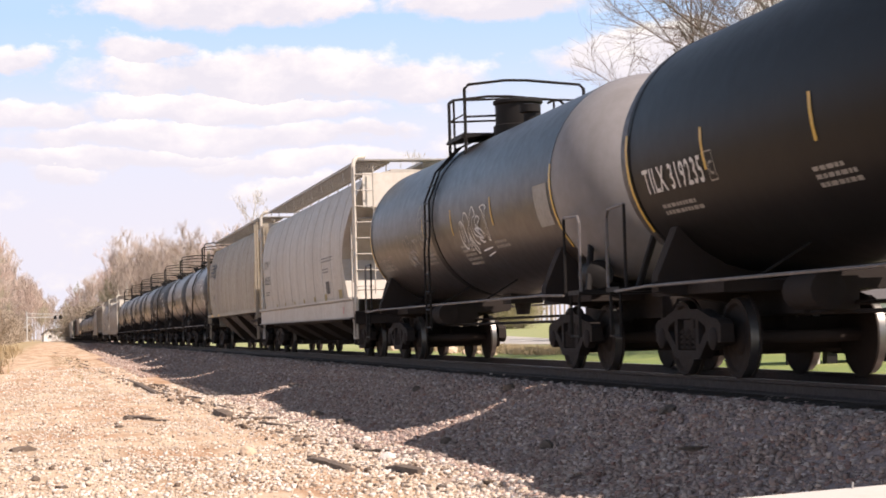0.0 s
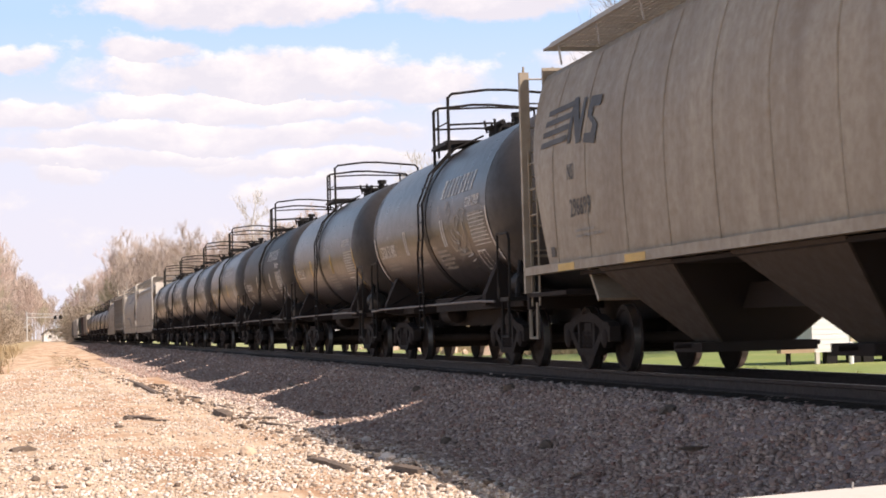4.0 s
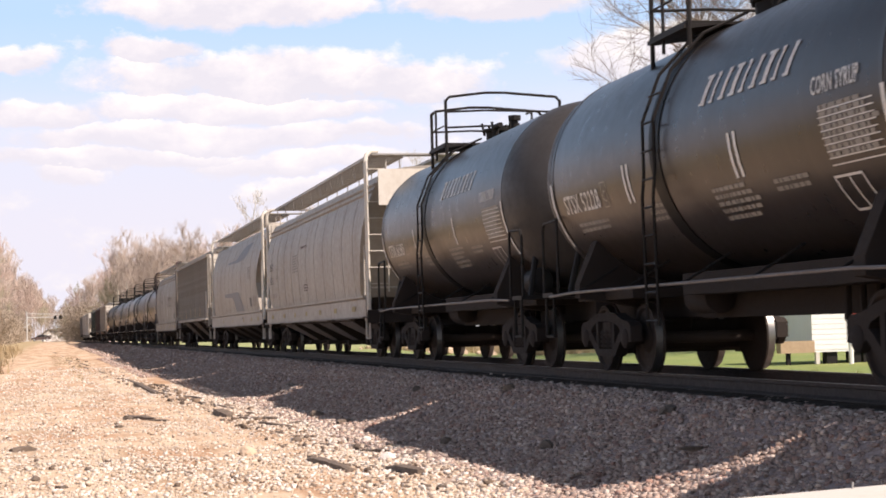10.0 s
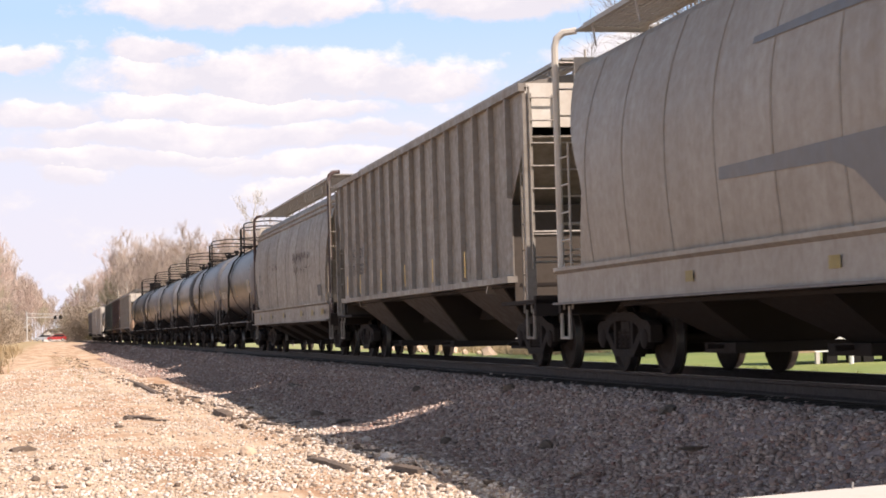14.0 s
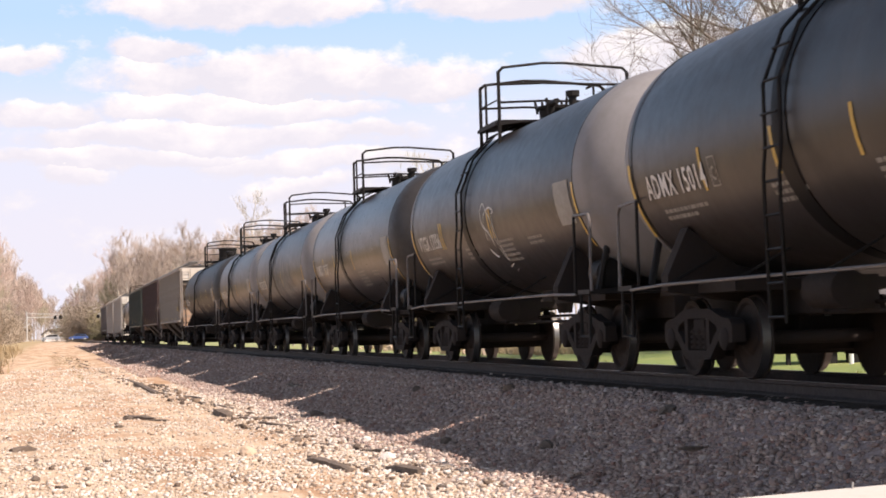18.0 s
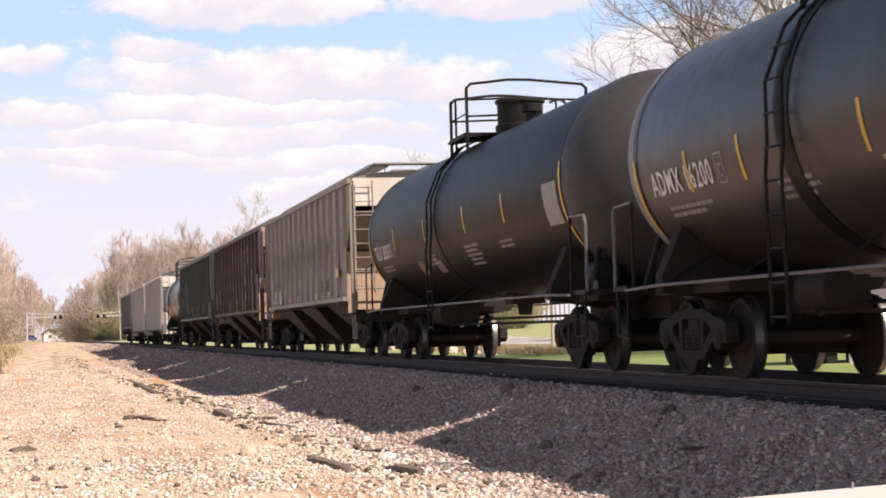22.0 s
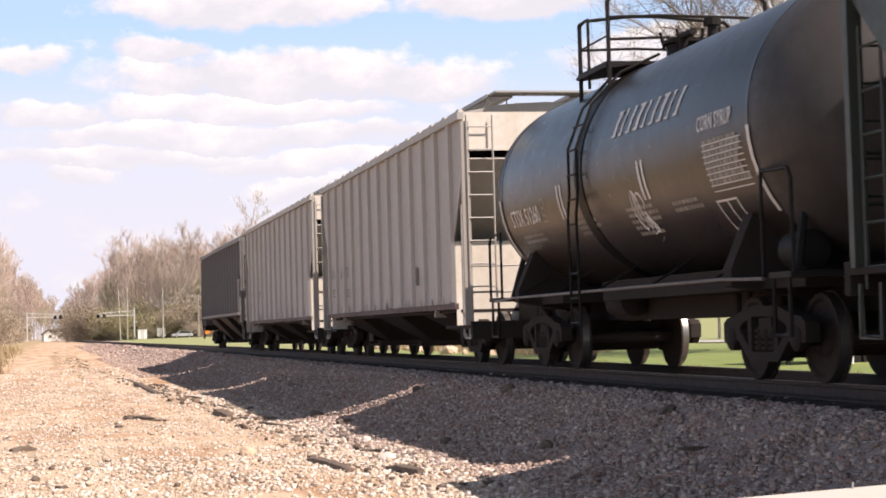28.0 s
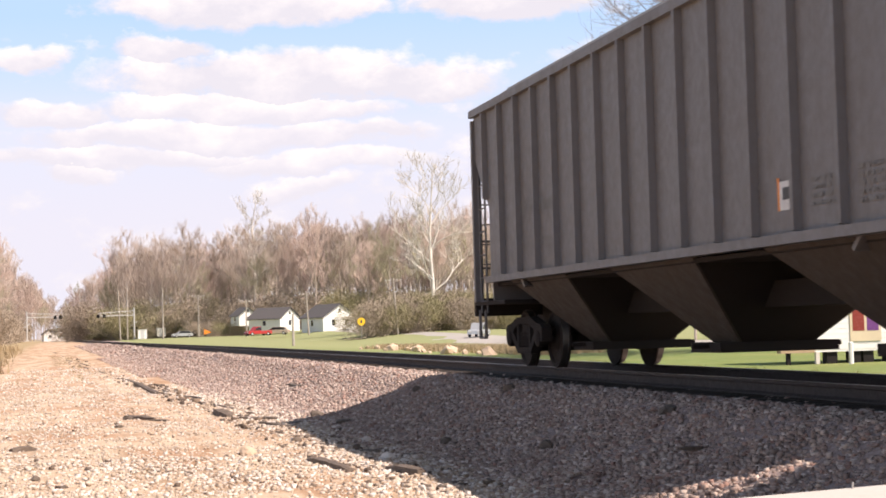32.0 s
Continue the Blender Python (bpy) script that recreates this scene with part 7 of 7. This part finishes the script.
# ---------------------------------------------------------------- trees
def tree_shapes(seed, tall, spread, stem=0.34, limbs=9, twigs=7, first=0.25, upright=0.55, lift=0.25, fine_r=0.016, wander=0.16):
    """A bare tree: (trunk and limbs, twigs) as two shapes, its foot at the origin."""
    rng = random.Random(seed)
    wood, fine = Shape(), Shape()

    def grow(p, d, length, r, depth):
        steps = 3 if depth < 3 else 2
        pts = [p]
        for i in range(steps):
            d = (d + Vector((rng.gauss(0, wander), rng.gauss(0, wander), rng.gauss(0.05, wander * 0.75)))).normalized()
            q = pts[-1] + d * (length / steps)
            ra, rb = r * (1 - 0.62 * i / steps), r * (1 - 0.62 * (i + 1) / steps)
            (wood if depth < 3 else fine).tube(pts[-1], q, ra, 6 if depth < 2 else 4 if depth < 3 else 3, rb)
            pts.append(q)
        if depth >= 4:
            return
        n = (0, 5, 5, twigs)[depth] if depth else 0
        for i in range(n):
            k = rng.uniform(0.25, 1.0)
            j = min(steps - 1, int(k * steps))
            at = pts[j].lerp(pts[j + 1], k * steps - j)
            side = Vector((rng.gauss(0, 1), rng.gauss(0, 1), rng.gauss(lift, 0.55))).normalized()
            grow(at, (d * 0.75 + side * 0.8).normalized(), length * rng.uniform(0.42, 0.68), max(fine_r, r * (0.42 if depth < 2 else 0.36)), depth + 1)

    p = Vector((0, 0, -0.3))
    pts = [p]
    for i in range(6):
        q = Vector((rng.gauss(0, 0.02) * tall * i / 6, rng.gauss(0, 0.02) * tall * i / 6, tall * 0.92 * (i + 1) / 6))
        wood.tube(pts[-1], q, stem * (1 - 0.85 * i / 6), 8, stem * (1 - 0.85 * (i + 1) / 6))
        pts.append(q)
    for i in range(limbs):
        k = first + (0.97 - first) * (i + rng.random()) / limbs
        j = min(5, int(k * 6))
        at = pts[j].lerp(pts[j + 1], k * 6 - j)
        a = i * 2.4 + rng.uniform(-0.4, 0.4)
        up = upright + 0.7 * k * rng.random()
        d = Vector((math.cos(a), math.sin(a), up)).normalized()
        grow(at, d, spread * (1.0 - 0.55 * k) * rng.uniform(0.75, 1.15), stem * (0.5 - 0.36 * k), 1)
    return wood, fine


def tree_kind(name, label, seed, tall, spread, bark, twig, **more):
    wood, fine = tree_shapes(seed, tall, spread, **more)
    t = thing(name, label, "tree", "trees")
    part("trunk", wood, bark, t)
    part("crown", fine, twig, t, "dense bare twigs with first buds")
    return t


KINDS = [tree_kind("bare_tree", "tall bare tree with reddish budding twigs", 11 + i, (20, 19, 20.5, 18, 19.5, 17)[i], (8.0, 7.5, 8.5, 7.0, 7.5, 6.5)[i], BARK, (TWIG, PINKTWIG, TWIG, PINKTWIG, TWIG, OLIVETWIG)[i], twigs=11, limbs=14, first=0.30, upright=1.5, lift=1.1, stem=0.24, fine_r=0.015, wander=0.13) for i in range(6)]
rng = random.Random(4)
SPOTS = []
# wood beyond the houses: bearing in degrees and distance
for i in range(92):
    b = 0.4 + i * 0.167
    d = 470 - 9.0 * max(0, b - 1) + rng.uniform(-12, 40) if b < 9 else 400 + rng.uniform(-10, 40)
    SPOTS.append((b + rng.uniform(-0.12, 0.12), d, rng.uniform(1.0, 1.18) * (1.0 if b > 2.0 else 0.40 + 0.3 * b)))
for i in range(100):
    b = 1.6 + i * 0.146
    SPOTS.append((b, 520 + rng.uniform(-20, 30) if b < 8 else 440 + rng.uniform(-10, 20), rng.uniform(0.95, 1.25)))
for i in range(16):
    SPOTS.append((15.5 + i * 0.75, 170 + rng.uniform(-20, 30), rng.uniform(0.5, 0.7)))
# trees along the left verge, and the far end of the cutting
for i in range(46):
    d = 175 + i * 10
    x = -12.0 + rng.uniform(-2.2, 1.2) + (1.5 if d > 430 else 0)
    SPOTS.append((math.degrees(math.atan2(x, d)), d, rng.uniform(0.62, 0.88)))
for i in range(16):
    d = 520 + i * 22
    SPOTS.append((math.degrees(math.atan2(-9.5 + rng.uniform(-1.5, 1.0) + i * 0.3, d)), d, rng.uniform(0.75, 0.95)))
for i in range(14):
    SPOTS.append((-2.6 + i * 0.4, 640 + rng.uniform(-20, 40), rng.uniform(0.85, 1.1) * (0.62 if 3 < i < 8 else 1)))
for i, (b, d, s) in enumerate(SPOTS):
    k = KINDS[rng.randrange(6)]
    x = d * math.tan(radians(b))
    m = pose(x, d, level(x, d) - 0.1, 0, 0, rng.uniform(0, 360)) @ Matrix.Diagonal((s, s, s * rng.uniform(0.9, 1.1), 1))
    ob = copy_thing(k, pose(0, 0, 0))
    ob.matrix_basis = m
for i, k in enumerate(KINDS):
    k.matrix_basis = pose(-30 - 9 * i, 180 + 22 * i, 0.0)

syc = tree_kind("sycamore_tree", "tall sycamore with bare white limbs", 41, 27.5, 12, PALEBARK, PALEBARK, limbs=13, twigs=5, upright=0.8, first=0.22, stem=0.42, lift=0.7, fine_r=0.03, wander=0.2)
syc.matrix_basis = pose(62.3, 300, 0.0)
syc2 = tree_kind("sycamore_tree", "pale sycamore rising over the wood", 45, 34, 8, PALEBARK, PALEBARK, limbs=12, twigs=5, upright=1.1, first=0.4, stem=0.40, lift=0.7, fine_r=0.03, wander=0.2)
syc2.matrix_basis = pose(45.3, 425, 0.5)
near = tree_kind("yard_tree", "large bare yard tree with wide fine limbs", 52, 21, 14, DARKBARK, DARKBARK, limbs=34, twigs=17, upright=0.3, first=0.36, stem=0.40, lift=0.3, fine_r=0.009, wander=0.25)
near.matrix_basis = pose(36.4, 84, -1.0)


def bush(name, label, seed, size, leaf, n=11000):
    r = random.Random(seed)
    t = thing(name, label, "bush", "bushes")
    s = Shape()
    for i in range(16):
        a = r.uniform(0, 6.28)
        s.tube((0, 0, 0), (math.cos(a) * size * r.uniform(0.2, 0.8), math.sin(a) * size * r.uniform(0.2, 0.8), size * r.uniform(0.5, 1.0)), 0.04, 4, 0.01)
    part("stem", s, BARK, t)
    s = Shape()
    blobs = [(r.uniform(-0.7, 0.7) * size, r.uniform(-0.5, 0.5) * size, r.uniform(0.25, 0.75) * size, r.uniform(0.25, 0.5) * size) for _ in range(11)]
    for i in range(n):
        bx, by, bz, br = blobs[i % 11]
        d = Vector((r.gauss(0, 1), r.gauss(0, 1), r.gauss(0, 1))).normalized() * br * r.uniform(0.6, 1.05)
        c = Vector((bx, by, max(0.05, bz + d.z))) + Vector((d.x, d.y, 0))
        u, v = Vector((r.gauss(0, 1), r.gauss(0, 1), r.gauss(0, 1))).normalized(), Vector((r.gauss(0, 1), r.gauss(0, 1), r.gauss(0, 1))).normalized()
        k = 0.02 * size ** 0.7
        s.v += [tuple(c + u * k), tuple(c + v * k), tuple(c - u * k), tuple(c - v * k)]
        m = len(s.v)
        s.f.append((m - 4, m - 3, m - 2, m - 1))
    me = bpy.data.meshes.new("leaves")
    me.from_pydata(s.v, [], s.f)
    me.materials.append(leaf)
    part("leaves", me, leaf, t)
    return t


BUSH = [bush("green_bush", "loose bush in fresh green leaf at the wood's edge", 1, 3.0, LEAF), bush("brown_bush", "twiggy brown bush with first buds", 2, 3.2, BRUSH), bush("green_bush", "rounded bush in fresh green leaf", 3, 2.4, LEAF)]
for i in range(206):
    if i >= 150:
        d, s = 140 + (i - 150) * 7.5, rng.uniform(1.0, 1.8)
        b = math.degrees(math.atan2(-12.0 + rng.uniform(-2.5, 0.6), d))
    elif i < 34:
        b, d, s = 9.6 + i * 0.15, 280 + rng.uniform(-8, 12), rng.uniform(1.4, 2.0)
    elif i < 50:
        b, d, s = 0.6 + (i - 34) * 0.42, 455 - (i - 34) * 4 + rng.uniform(-8, 8), rng.uniform(0.7, 1.2)
    elif i < 72:
        d, s = 150 + (i - 50) * 16, rng.uniform(0.7, 1.1)
        b = math.degrees(math.atan2(-10.5 + rng.uniform(-1.5, 0.8), d))
    else:
        b = 0.3 + (i - 72) * 0.17
        d, s = 395 + 60 * max(0, 1 - b / 9) + rng.uniform(-6, 40), rng.uniform(1.6, 3.0)
    x = d * math.tan(radians(b))
    ob = copy_thing(BUSH[(0 if i % 4 else 1) if 6 < i < 30 else 1 if 50 <= i < 72 or i >= 150 and i % 7 else (0, 1, 1, 2)[i % 4] if i >= 72 else i % 3], pose(0, 0, 0))
    ob.matrix_basis = pose(x, d, level(x, d) - 0.1, 0, 0, rng.uniform(0, 360)) @ Matrix.Diagonal((s * 1.2, s, s, 1))
for i, k in enumerate(BUSH):
    k.matrix_basis = pose(36 + 3 * i, 402 + 5 * i, 0.3)


# ---------------------------------------------------------------- what moves
def motions():
    for car, u in TRAIN:
        rows = []
        for i in range(33):
            s = u - SPEED * i
            rows.append((float(i), pose(TRACK + bend(s), s, 0, 0, 0, -math.degrees(math.atan(heading(s))))))
        walk(car, rows)
    for wheel, y, u in SPINNING:
        # each wheelset rolls on its rail as its car goes by
        t0 = max(0.0, math.ceil((u - 34.0) / SPEED * 30) / 30)
        t1 = min(32.0, math.floor((u - 6.0) / SPEED * 30) / 30)
        n = int(round((t1 - t0) * 30))
        if n > 0:
            turn = math.degrees(SPEED / 30 / 0.457)
            rows = [(t0 + i / 30, pose(0, y, 0.457, i * turn)) for i in range(n + 1)]
            walk(wheel, ([(0.0, rows[0][1])] if t0 > 0 else []) + rows + ([(32.0, rows[-1][1])] if t1 < 32 else []))
    for car, rows in CROSSING:
        y = car.location.y
        walk(car, [(float(t), pose(x, y, 0.15)) for t, x in rows])
    walk(clouds, [(0.0, pose(0, 0, 0, 0, 0, 0.26)), (32.0, pose(0, 0, 0, 0, 0, -0.26))])


motions()
